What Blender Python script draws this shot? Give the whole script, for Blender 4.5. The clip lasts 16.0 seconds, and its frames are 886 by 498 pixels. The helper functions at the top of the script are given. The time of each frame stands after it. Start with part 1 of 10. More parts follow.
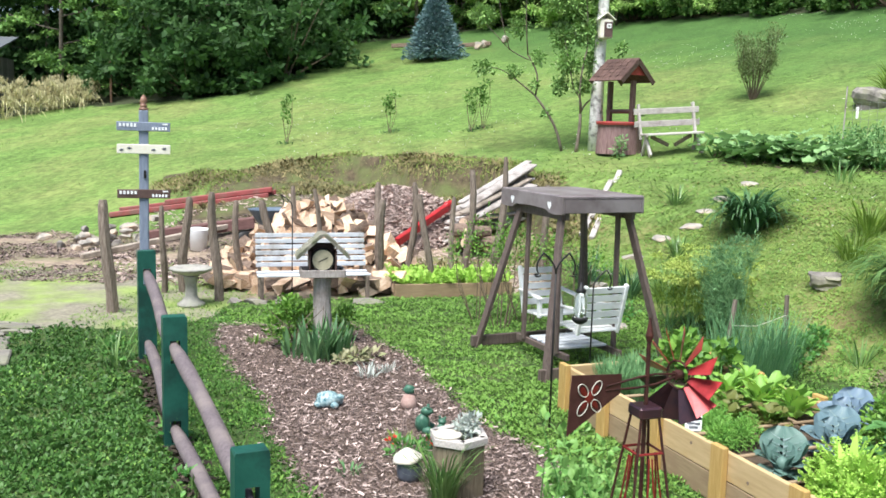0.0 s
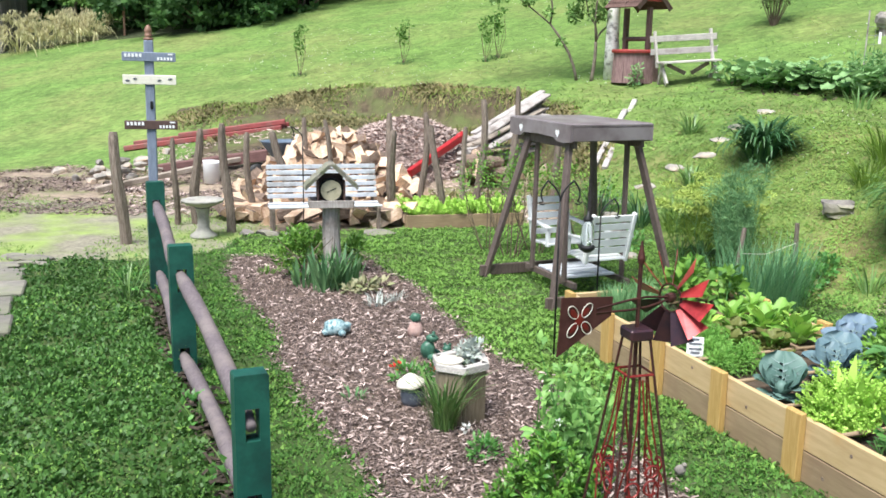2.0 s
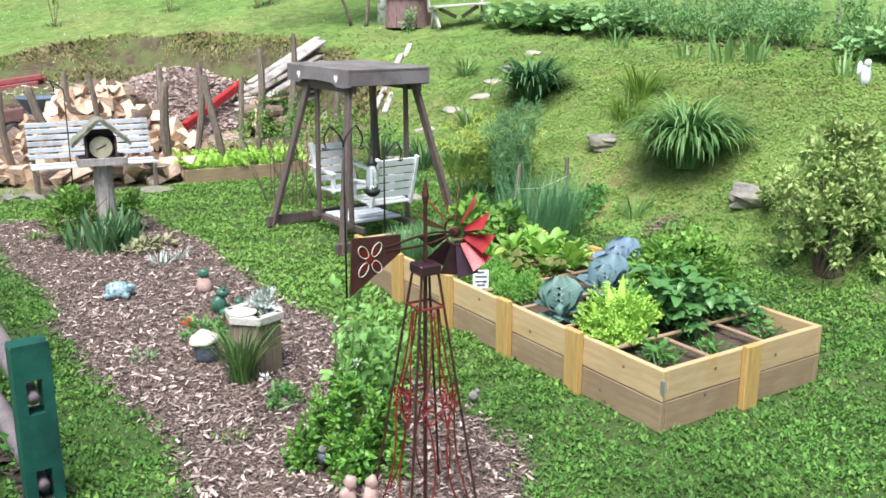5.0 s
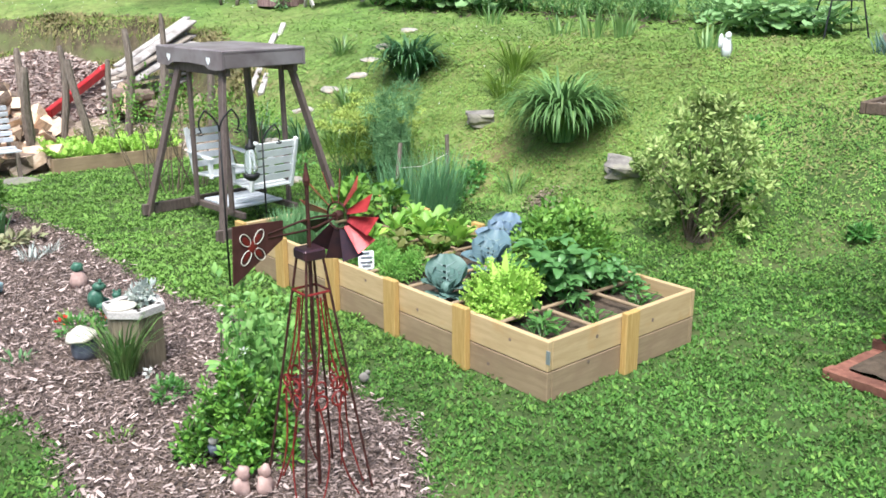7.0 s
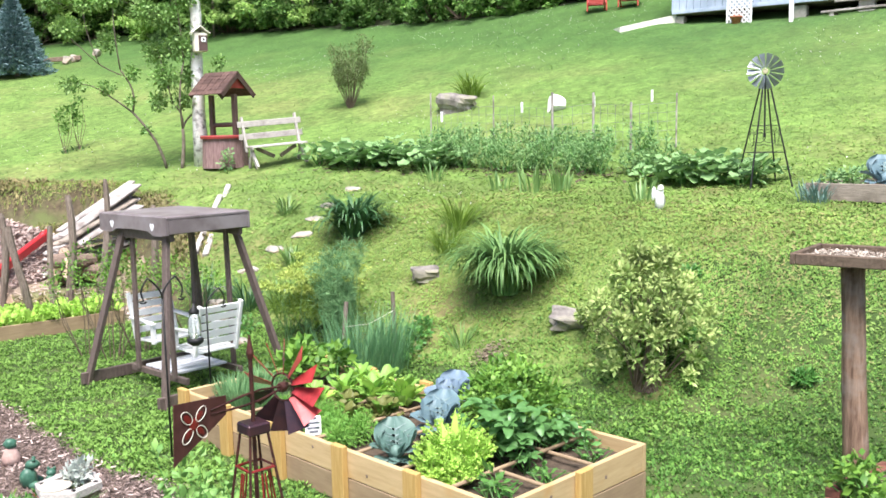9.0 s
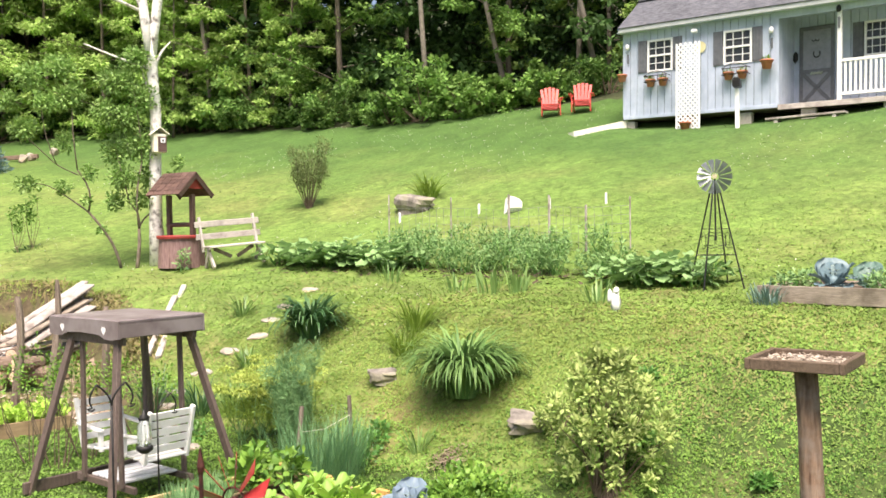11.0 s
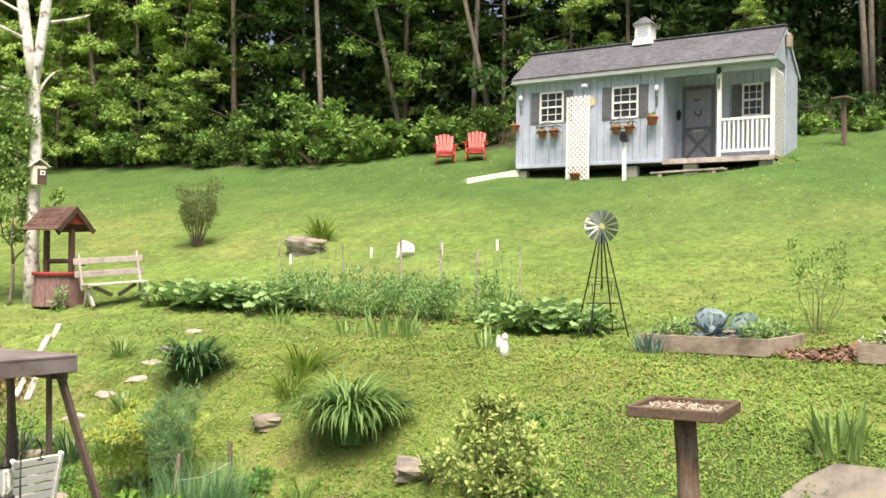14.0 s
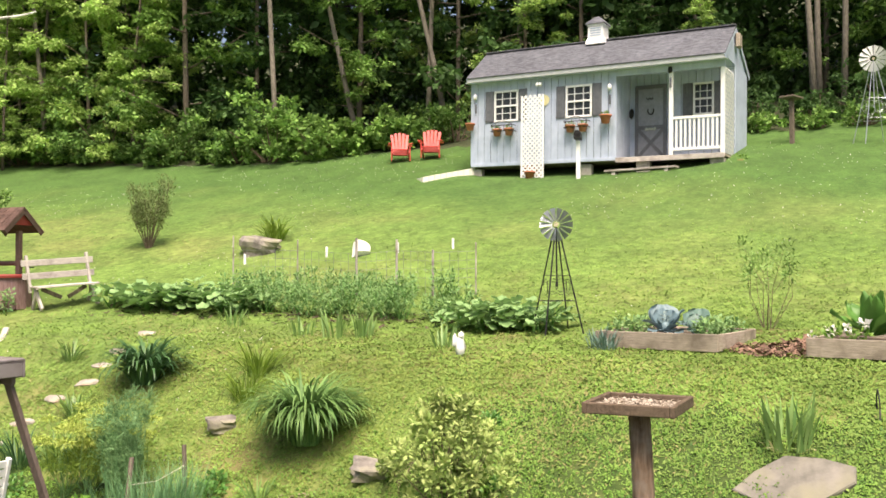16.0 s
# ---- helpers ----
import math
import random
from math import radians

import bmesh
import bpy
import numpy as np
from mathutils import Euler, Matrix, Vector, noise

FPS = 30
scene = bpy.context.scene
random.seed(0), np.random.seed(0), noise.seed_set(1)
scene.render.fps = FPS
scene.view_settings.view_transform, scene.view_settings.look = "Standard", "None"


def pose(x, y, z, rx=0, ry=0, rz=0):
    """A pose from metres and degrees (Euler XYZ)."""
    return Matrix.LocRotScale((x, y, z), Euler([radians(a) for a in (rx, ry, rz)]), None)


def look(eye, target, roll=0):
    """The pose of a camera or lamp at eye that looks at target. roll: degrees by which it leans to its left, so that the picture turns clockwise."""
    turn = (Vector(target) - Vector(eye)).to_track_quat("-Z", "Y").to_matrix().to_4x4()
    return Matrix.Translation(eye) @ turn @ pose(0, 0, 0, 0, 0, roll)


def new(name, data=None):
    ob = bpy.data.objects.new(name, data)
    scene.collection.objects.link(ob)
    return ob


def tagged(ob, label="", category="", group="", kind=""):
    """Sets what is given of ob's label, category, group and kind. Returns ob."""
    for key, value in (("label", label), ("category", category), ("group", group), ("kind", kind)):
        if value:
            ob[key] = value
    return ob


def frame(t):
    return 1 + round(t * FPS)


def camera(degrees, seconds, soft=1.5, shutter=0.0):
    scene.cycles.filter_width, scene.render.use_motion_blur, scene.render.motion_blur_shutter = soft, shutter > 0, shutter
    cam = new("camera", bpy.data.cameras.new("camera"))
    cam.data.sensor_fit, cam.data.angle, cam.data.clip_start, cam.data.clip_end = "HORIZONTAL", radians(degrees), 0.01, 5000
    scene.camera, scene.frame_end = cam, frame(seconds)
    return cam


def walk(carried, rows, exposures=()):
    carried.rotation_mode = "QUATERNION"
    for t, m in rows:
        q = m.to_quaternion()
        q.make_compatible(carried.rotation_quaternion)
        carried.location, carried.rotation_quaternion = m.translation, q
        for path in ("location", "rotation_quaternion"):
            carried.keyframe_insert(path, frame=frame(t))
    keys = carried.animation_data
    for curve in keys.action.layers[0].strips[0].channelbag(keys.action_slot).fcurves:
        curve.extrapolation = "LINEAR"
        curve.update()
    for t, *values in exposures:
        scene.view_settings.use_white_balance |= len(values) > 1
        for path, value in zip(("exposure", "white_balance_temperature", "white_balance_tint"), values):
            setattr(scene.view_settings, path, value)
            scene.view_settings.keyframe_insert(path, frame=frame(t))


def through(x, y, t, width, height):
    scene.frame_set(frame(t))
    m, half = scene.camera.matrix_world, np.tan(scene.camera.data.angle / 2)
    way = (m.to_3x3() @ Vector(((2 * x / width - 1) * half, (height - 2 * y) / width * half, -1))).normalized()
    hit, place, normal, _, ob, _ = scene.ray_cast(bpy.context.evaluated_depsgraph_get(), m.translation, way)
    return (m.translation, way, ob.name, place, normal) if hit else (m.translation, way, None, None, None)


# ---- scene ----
cam = camera(51.5, 16.0, 1.65)
PATH = [
    (0, (0.15, 0.022, 2.332), (0.093, 2.003, 2.065), 1.5),
    (0.5, (0.205, 0.022, 2.316), (0.088, 1.995, 2.012), 1.8),
    (1, (0.243, -0.002, 2.307), (0.078, 1.96, 1.953), 1.4),
    (1.5, (0.261, 0.009, 2.298), (0.115, 1.964, 1.901), 1.4),
    (2, (0.269, 0.016, 2.295), (0.173, 1.971, 1.885), 1.0),
    (2.5, (0.277, 0.01, 2.293), (0.272, 1.966, 1.877), 1.2),
    (3, (0.279, 0.008, 2.295), (0.352, 1.96, 1.869), 1.0),
    (3.5, (0.277, 0.001, 2.292), (0.439, 1.941, 1.83), 0.4),
    (4, (0.265, -0.019, 2.274), (0.499, 1.909, 1.795), 0.4),
    (6.5, (0.263, -0.035, 2.292), (0.805, 1.807, 1.733), -0.2),
    (7, (0.265, -0.037, 2.296), (0.865, 1.788, 1.737), -0.2),
    (7.5, (0.269, -0.043, 2.287), (0.903, 1.77, 1.729), -0.1),
    (8, (0.27, -0.033, 2.305), (0.914, 1.776, 1.747), -0.4),
    (8.5, (0.281, -0.032, 2.343), (0.97, 1.803, 1.947), -0.9),
    (9, (0.28, -0.034, 2.373), (1.012, 1.811, 2.129), -1.4),
    (9.5, (0.269, -0.028, 2.393), (1.029, 1.814, 2.223), -1.2),
    (10, (0.274, -0.037, 2.416), (1.063, 1.797, 2.296), -1.4),
    (12.5, (0.325, 0.009, 2.421), (1.191, 1.811, 2.45), -0.4),
    (13, (0.343, 0.027, 2.418), (1.221, 1.823, 2.445), 0.1),
    (13.5, (0.34, 0.006, 2.415), (1.29, 1.766, 2.459), 0.1),
    (14, (0.34, 0.005, 2.42), (1.372, 1.718, 2.48), 0.1),
    (14.5, (0.341, -0.003, 2.42), (1.415, 1.682, 2.485), -0.4),
    (15, (0.327, -0.019, 2.425), (1.432, 1.646, 2.492), -0.5),
    (15.5, (0.334, -0.009, 2.423), (1.441, 1.655, 2.489), -0.6),
    (16, (0.352, 0.011, 2.421), (1.464, 1.672, 2.478), -0.4),
]
walk(cam, [(t, look(eye, target, roll)) for t, eye, target, roll in PATH],
     exposures=[(0.0, 1.03, 6000, 9), (8.0, 1.16, 5850, 10), (9.0, 1.36, 6100, 15), (10.0, 1.36, 6650, 17), (12.5, 1.2, 7500, 18), (13.8, 1.18, 7500, 17.7), (14.5, 1.07, 7500, 17.5), (15.2, 1.16, 7500, 17.2), (16.0, 1.16, 7500, 17)])


# ---- light ----
world = bpy.data.worlds.new("sky")
scene.world = world
world.use_nodes = True
_nt = world.node_tree
_sky = _nt.nodes.new("ShaderNodeTexSky")
_sky.sky_type = 'NISHITA'
_sky.sun_disc = False
_sky.sun_elevation = radians(63.6)
_sky.sun_rotation = radians(206.6)
_sky.air_density, _sky.dust_density, _sky.ozone_density = 1.0, 3.0, 1.0
_nt.links.new(_sky.outputs[0], _nt.nodes["Background"].inputs[0])
_nt.nodes["Background"].inputs[1].default_value = 0.08
sun = new("sun", bpy.data.lights.new("sun", 'SUN'))
sun.data.energy = 3.6
sun.data.angle = radians(38)
sun.data.color = (1.0, 0.95, 0.86)
sun.matrix_world = look((-4, -8, 18), (0, 0, 0))


# ---- materials ----
def _node(nt, kind, **values):
    n = nt.nodes.new("ShaderNode" + kind)
    for key, v in values.items():
        if key in n.inputs:
            n.inputs[key].default_value = v
    return n


def mat(name, a, b, scale=8.0, rough=0.8, bump=0.2, stretch=(1, 1, 1), vary=0.0, by="", wear=None, wear_scale=1.3,
        wear_at=0.55, metal=0.0, glow=0.0, spec=0.35, detail=6.0, coat=0.0, mottle=None):
    """Two colours mixed by fine noise, broad patches of a third (wear), random shade by piece, and fine relief."""
    m = bpy.data.materials.new(name)
    m.use_nodes = True
    nt = m.node_tree
    p = nt.nodes["Principled BSDF"]
    co = _node(nt, "TexCoord")
    mp = _node(nt, "Mapping")
    mp.inputs["Scale"].default_value = stretch
    nt.links.new(co.outputs["Object"], mp.inputs["Vector"])
    fine = _node(nt, "TexNoise", Scale=scale, Detail=detail, Roughness=0.65)
    nt.links.new(mp.outputs[0], fine.inputs["Vector"])
    ramp = _node(nt, "ValToRGB")
    ramp.color_ramp.elements[0].position, ramp.color_ramp.elements[1].position = 0.33, 0.67
    ramp.color_ramp.elements[0].color, ramp.color_ramp.elements[1].color = (*a, 1), (*b, 1)
    nt.links.new(fine.outputs[0], ramp.inputs[0])
    out = ramp.outputs[0]
    if wear:
        big = _node(nt, "TexNoise", Scale=wear_scale, Detail=4.0, Roughness=0.6)
        nt.links.new(co.outputs["Object"], big.inputs["Vector"])
        cut = _node(nt, "MapRange")
        cut.inputs[1].default_value, cut.inputs[2].default_value = wear_at - 0.08, wear_at + 0.12
        nt.links.new(big.outputs[0], cut.inputs[0])
        mix = _node(nt, "MixRGB", Color2=(*wear, 1))
        nt.links.new(cut.outputs[0], mix.inputs[0])
        nt.links.new(out, mix.inputs[1])
        out = mix.outputs[0]
    if mottle:
        spots = _node(nt, "TexNoise", Scale=mottle[0], Detail=3.0, Roughness=0.7)
        nt.links.new(co.outputs["Object"], spots.inputs["Vector"])
        reach = _node(nt, "MapRange")
        reach.inputs[1].default_value, reach.inputs[2].default_value = 0.3, 0.7
        reach.inputs[3].default_value, reach.inputs[4].default_value = 1 - mottle[1], 1 + mottle[1]
        nt.links.new(spots.outputs[0], reach.inputs[0])
        tone = _node(nt, "HueSaturation")
        nt.links.new(reach.outputs[0], tone.inputs["Value"])
        nt.links.new(out, tone.inputs["Color"])
        out = tone.outputs[0]
    if vary:
        rnd = _node(nt, "ObjectInfo").outputs["Random"] if by == "object" else _node(nt, "NewGeometry").outputs["Random Per Island"]
        span = _node(nt, "MapRange")
        span.inputs[3].default_value, span.inputs[4].default_value = 1 - vary, 1 + vary
        nt.links.new(rnd, span.inputs[0])
        hsv = _node(nt, "HueSaturation")
        nt.links.new(span.outputs[0], hsv.inputs["Value"])
        nt.links.new(out, hsv.inputs["Color"])
        out = hsv.outputs[0]
    nt.links.new(out, p.inputs["Base Color"])
    p.inputs["Roughness"].default_value = rough
    p.inputs["Metallic"].default_value = metal
    p.inputs["Specular IOR Level"].default_value = spec
    p.inputs["Coat Weight"].default_value = coat
    if bump:
        bp = _node(nt, "Bump", Strength=bump, Distance=0.02)
        nt.links.new(fine.outputs[0], bp.inputs["Height"])
        nt.links.new(bp.outputs[0], p.inputs["Normal"])
    return m


def leaf_mat(name, a, b, vary=0.35, rough=0.5, through=0.35, spec=0.3, by=""):
    """Leaves: two greens chosen leaf by leaf, some light passing through."""
    m = bpy.data.materials.new(name)
    m.use_nodes = True
    nt = m.node_tree
    p = nt.nodes["Principled BSDF"]
    rnd = _node(nt, "ObjectInfo").outputs["Random"] if by == "object" else _node(nt, "NewGeometry").outputs["Random Per Island"]
    ramp = _node(nt, "ValToRGB")
    ramp.color_ramp.elements[0].color, ramp.color_ramp.elements[1].color = (*a, 1), (*b, 1)
    nt.links.new(rnd, ramp.inputs[0])
    co = _node(nt, "TexCoord")
    big = _node(nt, "TexNoise", Scale=1.1, Detail=3.0)
    nt.links.new(co.outputs["Object"], big.inputs["Vector"])
    span = _node(nt, "MapRange")
    span.inputs[1].default_value, span.inputs[2].default_value = 0.3, 0.7
    span.inputs[3].default_value, span.inputs[4].default_value = 1 - vary, 1 + vary
    nt.links.new(big.outputs[0], span.inputs[0])
    hsv = _node(nt, "HueSaturation")
    nt.links.new(span.outputs[0], hsv.inputs["Value"])
    nt.links.new(ramp.outputs[0], hsv.inputs["Color"])
    nt.links.new(hsv.outputs[0], p.inputs["Base Color"])
    p.inputs["Roughness"].default_value = rough
    p.inputs["Specular IOR Level"].default_value = spec
    tr = _node(nt, "BsdfTranslucent")
    nt.links.new(hsv.outputs[0], tr.inputs[0])
    mix = _node(nt, "MixShader")
    mix.inputs[0].default_value = through
    nt.links.new(p.outputs[0], mix.inputs[1])
    nt.links.new(tr.outputs[0], mix.inputs[2])
    nt.links.new(mix.outputs[0], nt.nodes["Material Output"].inputs[0])
    return m


def glass_mat(name, tint=(0.9, 0.95, 0.95)):
    m = bpy.data.materials.new(name)
    m.use_nodes = True
    p = m.node_tree.nodes["Principled BSDF"]
    p.inputs["Base Color"].default_value = (*tint, 1)
    p.inputs["Transmission Weight"].default_value = 0.9
    p.inputs["Roughness"].default_value = 0.05
    p.inputs["IOR"].default_value = 1.3
    return m


TURF = leaf_mat("turf", (0.058, 0.145, 0.027), (0.118, 0.25, 0.048), 0.3, 0.55, 0.18, 0.2)
TURF_WEST = leaf_mat("west_turf", (0.041, 0.108, 0.021), (0.09, 0.195, 0.039), 0.25, 0.5, 0.18)
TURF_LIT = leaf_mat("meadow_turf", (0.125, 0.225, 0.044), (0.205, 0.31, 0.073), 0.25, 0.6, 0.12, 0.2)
TURF_FAR = leaf_mat("far_meadow_turf", (0.11, 0.205, 0.043), (0.18, 0.295, 0.068), 0.25, 0.6, 0.05, 0.2)
# greener turf near the woods, tree shade put into its tone
TURF_SHADED = leaf_mat("shaded_meadow_turf", (0.05, 0.12, 0.026), (0.095, 0.18, 0.038), 0.25, 0.6, 0.05, 0.2)
TURF_MID = leaf_mat("mixed_turf", (0.128, 0.25, 0.045), (0.20, 0.345, 0.072), 0.25, 0.6, 0.18, 0.2)
TURF_BANK = leaf_mat("bank_turf", (0.15, 0.225, 0.045), (0.235, 0.31, 0.073), 0.28, 0.6, 0.15, 0.2)
TURF_DRY = leaf_mat("dry_turf", (0.19, 0.19, 0.07), (0.27, 0.27, 0.105), 0.25, 0.7, 0.1, 0.2)
LILY = leaf_mat("lily_blade", (0.09, 0.19, 0.05), (0.20, 0.34, 0.09), 0.2, 0.35, 0.2, 0.5)
LILY_MIX = leaf_mat("daylily_blade", (0.07, 0.17, 0.048), (0.22, 0.37, 0.12), 0.2, 0.5, 0.25, 0.25)
LILY_DARK = leaf_mat("dark_lily_blade", (0.04, 0.11, 0.045), (0.10, 0.21, 0.08), 0.25, 0.4, 0.25)
LILY_LIME = leaf_mat("lime_blade", (0.13, 0.23, 0.03), (0.24, 0.35, 0.06), 0.25, 0.45, 0.35)
IRIS = leaf_mat("iris_blade", (0.13, 0.26, 0.08), (0.26, 0.41, 0.14), 0.2, 0.4, 0.2)
BUSH = leaf_mat("bush_leaf", (0.08, 0.20, 0.03), (0.21, 0.38, 0.06), 0.3, 0.45, 0.2)
GOLD_BUSH = leaf_mat("variegated_leaf", (0.25, 0.385, 0.10), (0.49, 0.57, 0.22), 0.25, 0.5, 0.2, 0.2)
FERN = leaf_mat("feathery_leaf", (0.105, 0.245, 0.095), (0.23, 0.41, 0.17), 0.2, 0.6, 0.25)
DILL = leaf_mat("yellow_umbel", (0.30, 0.41, 0.08), (0.46, 0.54, 0.14), 0.2, 0.6, 0.2)
CABBAGE = leaf_mat("cabbage_leaf", (0.09, 0.175, 0.145), (0.145, 0.24, 0.205), 0.15, 0.45, 0.15, 0.35)
CABBAGE_TEAL = leaf_mat("teal_cabbage_leaf", (0.105, 0.18, 0.205), (0.17, 0.255, 0.29), 0.15, 0.45, 0.12, 0.35)
CABBAGE_RED = leaf_mat("purple_cabbage_leaf", (0.13, 0.195, 0.265), (0.215, 0.295, 0.37), 0.15, 0.45, 0.12, 0.35)
LETTUCE = leaf_mat("lettuce_leaf", (0.34, 0.58, 0.08), (0.52, 0.75, 0.16), 0.12, 0.45, 0.25)
BRONZE = leaf_mat("bronze_leaf", (0.13, 0.12, 0.05), (0.24, 0.28, 0.07), 0.2, 0.45, 0.35)
GREENS = leaf_mat("green_leaf", (0.06, 0.20, 0.04), (0.16, 0.36, 0.08), 0.25, 0.4, 0.3, 0.45)
SQUASH = leaf_mat("squash_leaf", (0.16, 0.32, 0.12), (0.31, 0.48, 0.20), 0.25, 0.55, 0.25)
SILVER = leaf_mat("silver_leaf", (0.40, 0.46, 0.42), (0.62, 0.66, 0.60), 0.15, 0.7, 0.2)
# one woods leaf in four tones: lit edge and shaded depth put into the colour
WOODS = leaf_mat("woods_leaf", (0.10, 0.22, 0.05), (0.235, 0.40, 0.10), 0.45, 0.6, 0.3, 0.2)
WOODS_LIT = leaf_mat("lit_woods_leaf", (0.23, 0.40, 0.09), (0.45, 0.61, 0.20), 0.35, 0.6, 0.35, 0.2)
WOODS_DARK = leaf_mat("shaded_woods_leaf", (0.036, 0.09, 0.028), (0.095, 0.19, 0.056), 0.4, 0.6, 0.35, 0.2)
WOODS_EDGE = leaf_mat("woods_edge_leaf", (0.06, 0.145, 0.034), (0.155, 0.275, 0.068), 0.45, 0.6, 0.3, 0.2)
SPRUCE = leaf_mat("blue_spruce_needle", (0.075, 0.15, 0.15), (0.19, 0.28, 0.30), 0.25, 0.6, 0.15)
STRAW = leaf_mat("dead_branch", (0.40, 0.37, 0.19), (0.68, 0.63, 0.38), 0.3, 0.8, 0.2)
PETAL_RED = leaf_mat("red_petal", (0.55, 0.03, 0.02), (0.7, 0.06, 0.03), 0.1, 0.5, 0.3)
PETAL_WHITE = leaf_mat("white_petal", (0.75, 0.75, 0.7), (0.85, 0.85, 0.8), 0.05, 0.5, 0.3)

SOIL = mat("soil", (0.045, 0.033, 0.022), (0.11, 0.08, 0.055), 14, 0.95, 0.8)
CHIP = mat("bark_chip", (0.082, 0.058, 0.05), (0.28, 0.212, 0.185), 30, 0.9, 0.3, vary=0.8)
CHIP_PALE = mat("wood_chip", (0.34, 0.255, 0.225), (0.58, 0.47, 0.42), 30, 0.9, 0.3, vary=0.4)
CHIP_RED = mat("red_bark_chip", (0.11, 0.065, 0.045), (0.24, 0.15, 0.11), 30, 0.9, 0.3, vary=0.45)
PINE = mat("new_pine_board", (0.42, 0.30, 0.15), (0.52, 0.385, 0.21), 4, 0.6, 0.10, (1, 8, 8), vary=0.08, by="object", wear=(0.46, 0.29, 0.12), wear_at=0.66, wear_scale=4)
PINE_OLD = mat("damp_pine_board", (0.25, 0.18, 0.105), (0.34, 0.25, 0.15), 4, 0.7, 0.12, (1, 8, 8), vary=0.08, by="object", wear=(0.26, 0.18, 0.11), wear_scale=3)
PINE_POST = mat("new_pine_post", (0.40, 0.25, 0.075), (0.53, 0.36, 0.135), 6, 0.6, 0.12, (12, 12, 1))
WEATHERED = mat("weathered_board", (0.24, 0.20, 0.16), (0.42, 0.36, 0.30), 6, 0.85, 0.3, (1, 10, 10), vary=0.15, by="object", wear=(0.17, 0.14, 0.11), wear_scale=3)
GREY_WOOD = mat("grey_wood", (0.30, 0.27, 0.25), (0.50, 0.46, 0.43), 6, 0.85, 0.35, (8, 8, 1), vary=0.12, by="object", wear=(0.20, 0.17, 0.15), wear_scale=4)
GREY_PLANK = mat("grey_plank", (0.36, 0.33, 0.31), (0.58, 0.54, 0.50), 6, 0.85, 0.3, (1, 12, 12), vary=0.15, by="object", wear=(0.25, 0.22, 0.20), wear_scale=3)
STAKE = mat("weathered_stake", (0.10, 0.075, 0.06), (0.25, 0.205, 0.165), 8, 0.9, 0.5, (9, 9, 1), vary=0.25, by="object")
RAIL = mat("painted_rail", (0.10, 0.082, 0.088), (0.185, 0.152, 0.158), 5, 0.7, 0.25, (10, 10, 1), wear=(0.21, 0.175, 0.165), wear_scale=4)
GREEN_PAINT = mat("green_paint", (0.012, 0.075, 0.055), (0.022, 0.11, 0.08), 9, 0.45, 0.12, wear=(0.012, 0.05, 0.04), wear_scale=5)
SIGN_BLUE = mat("slate_blue_paint", (0.17, 0.20, 0.27), (0.25, 0.29, 0.37), 8, 0.6, 0.12, (6, 6, 1))
SIGN_CREAM = mat("cream_paint", (0.72, 0.68, 0.56), (0.82, 0.79, 0.68), 9, 0.6, 0.1)
BROWN_PAINT = mat("dark_brown_paint", (0.075, 0.045, 0.04), (0.12, 0.075, 0.065), 9, 0.55, 0.12)
COPPER = mat("brown_finial", (0.17, 0.09, 0.06), (0.28, 0.16, 0.11), 12, 0.4, 0.1)
WHITE_PAINT = mat("white_paint", (0.70, 0.71, 0.70), (0.82, 0.83, 0.82), 7, 0.5, 0.08, vary=0.05, by="object", wear=(0.58, 0.57, 0.53), wear_at=0.64, wear_scale=5)
PALE_BENCH = mat("pale_grey_bench_paint", (0.47, 0.49, 0.53), (0.66, 0.68, 0.71), 7, 0.6, 0.15, (1, 9, 9), vary=0.1, by="object", wear=(0.36, 0.35, 0.34), wear_at=0.6, wear_scale=5)
SWING_BROWN = mat("swing_stain", (0.085, 0.062, 0.055), (0.15, 0.115, 0.10), 6, 0.55, 0.18, (8, 8, 2))
SWING_ROOF = mat("swing_roof_panel", (0.145, 0.118, 0.122), (0.20, 0.168, 0.172), 4, 0.45, 0.08, wear=(0.24, 0.215, 0.22), wear_scale=2)
BLACK_IRON = mat("black_iron", (0.012, 0.012, 0.013), (0.03, 0.03, 0.03), 20, 0.5, 0.1, metal=0.3)
RUST_IRON = mat("rusty_dark_iron", (0.035, 0.018, 0.016), (0.10, 0.035, 0.028), 24, 0.55, 0.2, metal=0.4)
RED_IRON = mat("red_enamel_iron", (0.15, 0.015, 0.013), (0.27, 0.03, 0.025), 18, 0.4, 0.1, metal=0.2, wear=(0.09, 0.025, 0.02), wear_scale=9)
RED_BLADE = mat("red_enamel_blade", (0.34, 0.025, 0.028), (0.50, 0.06, 0.06), 14, 0.3, 0.05, metal=0.25, wear=(0.16, 0.02, 0.022), wear_scale=9)
DARK_BLADE = mat("dark_enamel_blade", (0.03, 0.02, 0.03), (0.07, 0.03, 0.035), 14, 0.3, 0.05, metal=0.3)
GALV = mat("galvanised_blade", (0.40, 0.43, 0.48), (0.58, 0.61, 0.66), 10, 0.35, 0.05, metal=0.7)
ROCK = mat("fieldstone", (0.11, 0.10, 0.09), (0.34, 0.31, 0.28), 5, 0.9, 0.8, wear=(0.26, 0.25, 0.17), wear_scale=3)
ROCK_PALE = mat("pale_stone", (0.24, 0.22, 0.19), (0.46, 0.42, 0.37), 6, 0.85, 0.7, wear=(0.50, 0.38, 0.28), wear_scale=3)
SLAB = mat("flat_stone", (0.12, 0.115, 0.10), (0.23, 0.215, 0.19), 5, 0.85, 0.4, wear=(0.22, 0.21, 0.15), wear_scale=2)
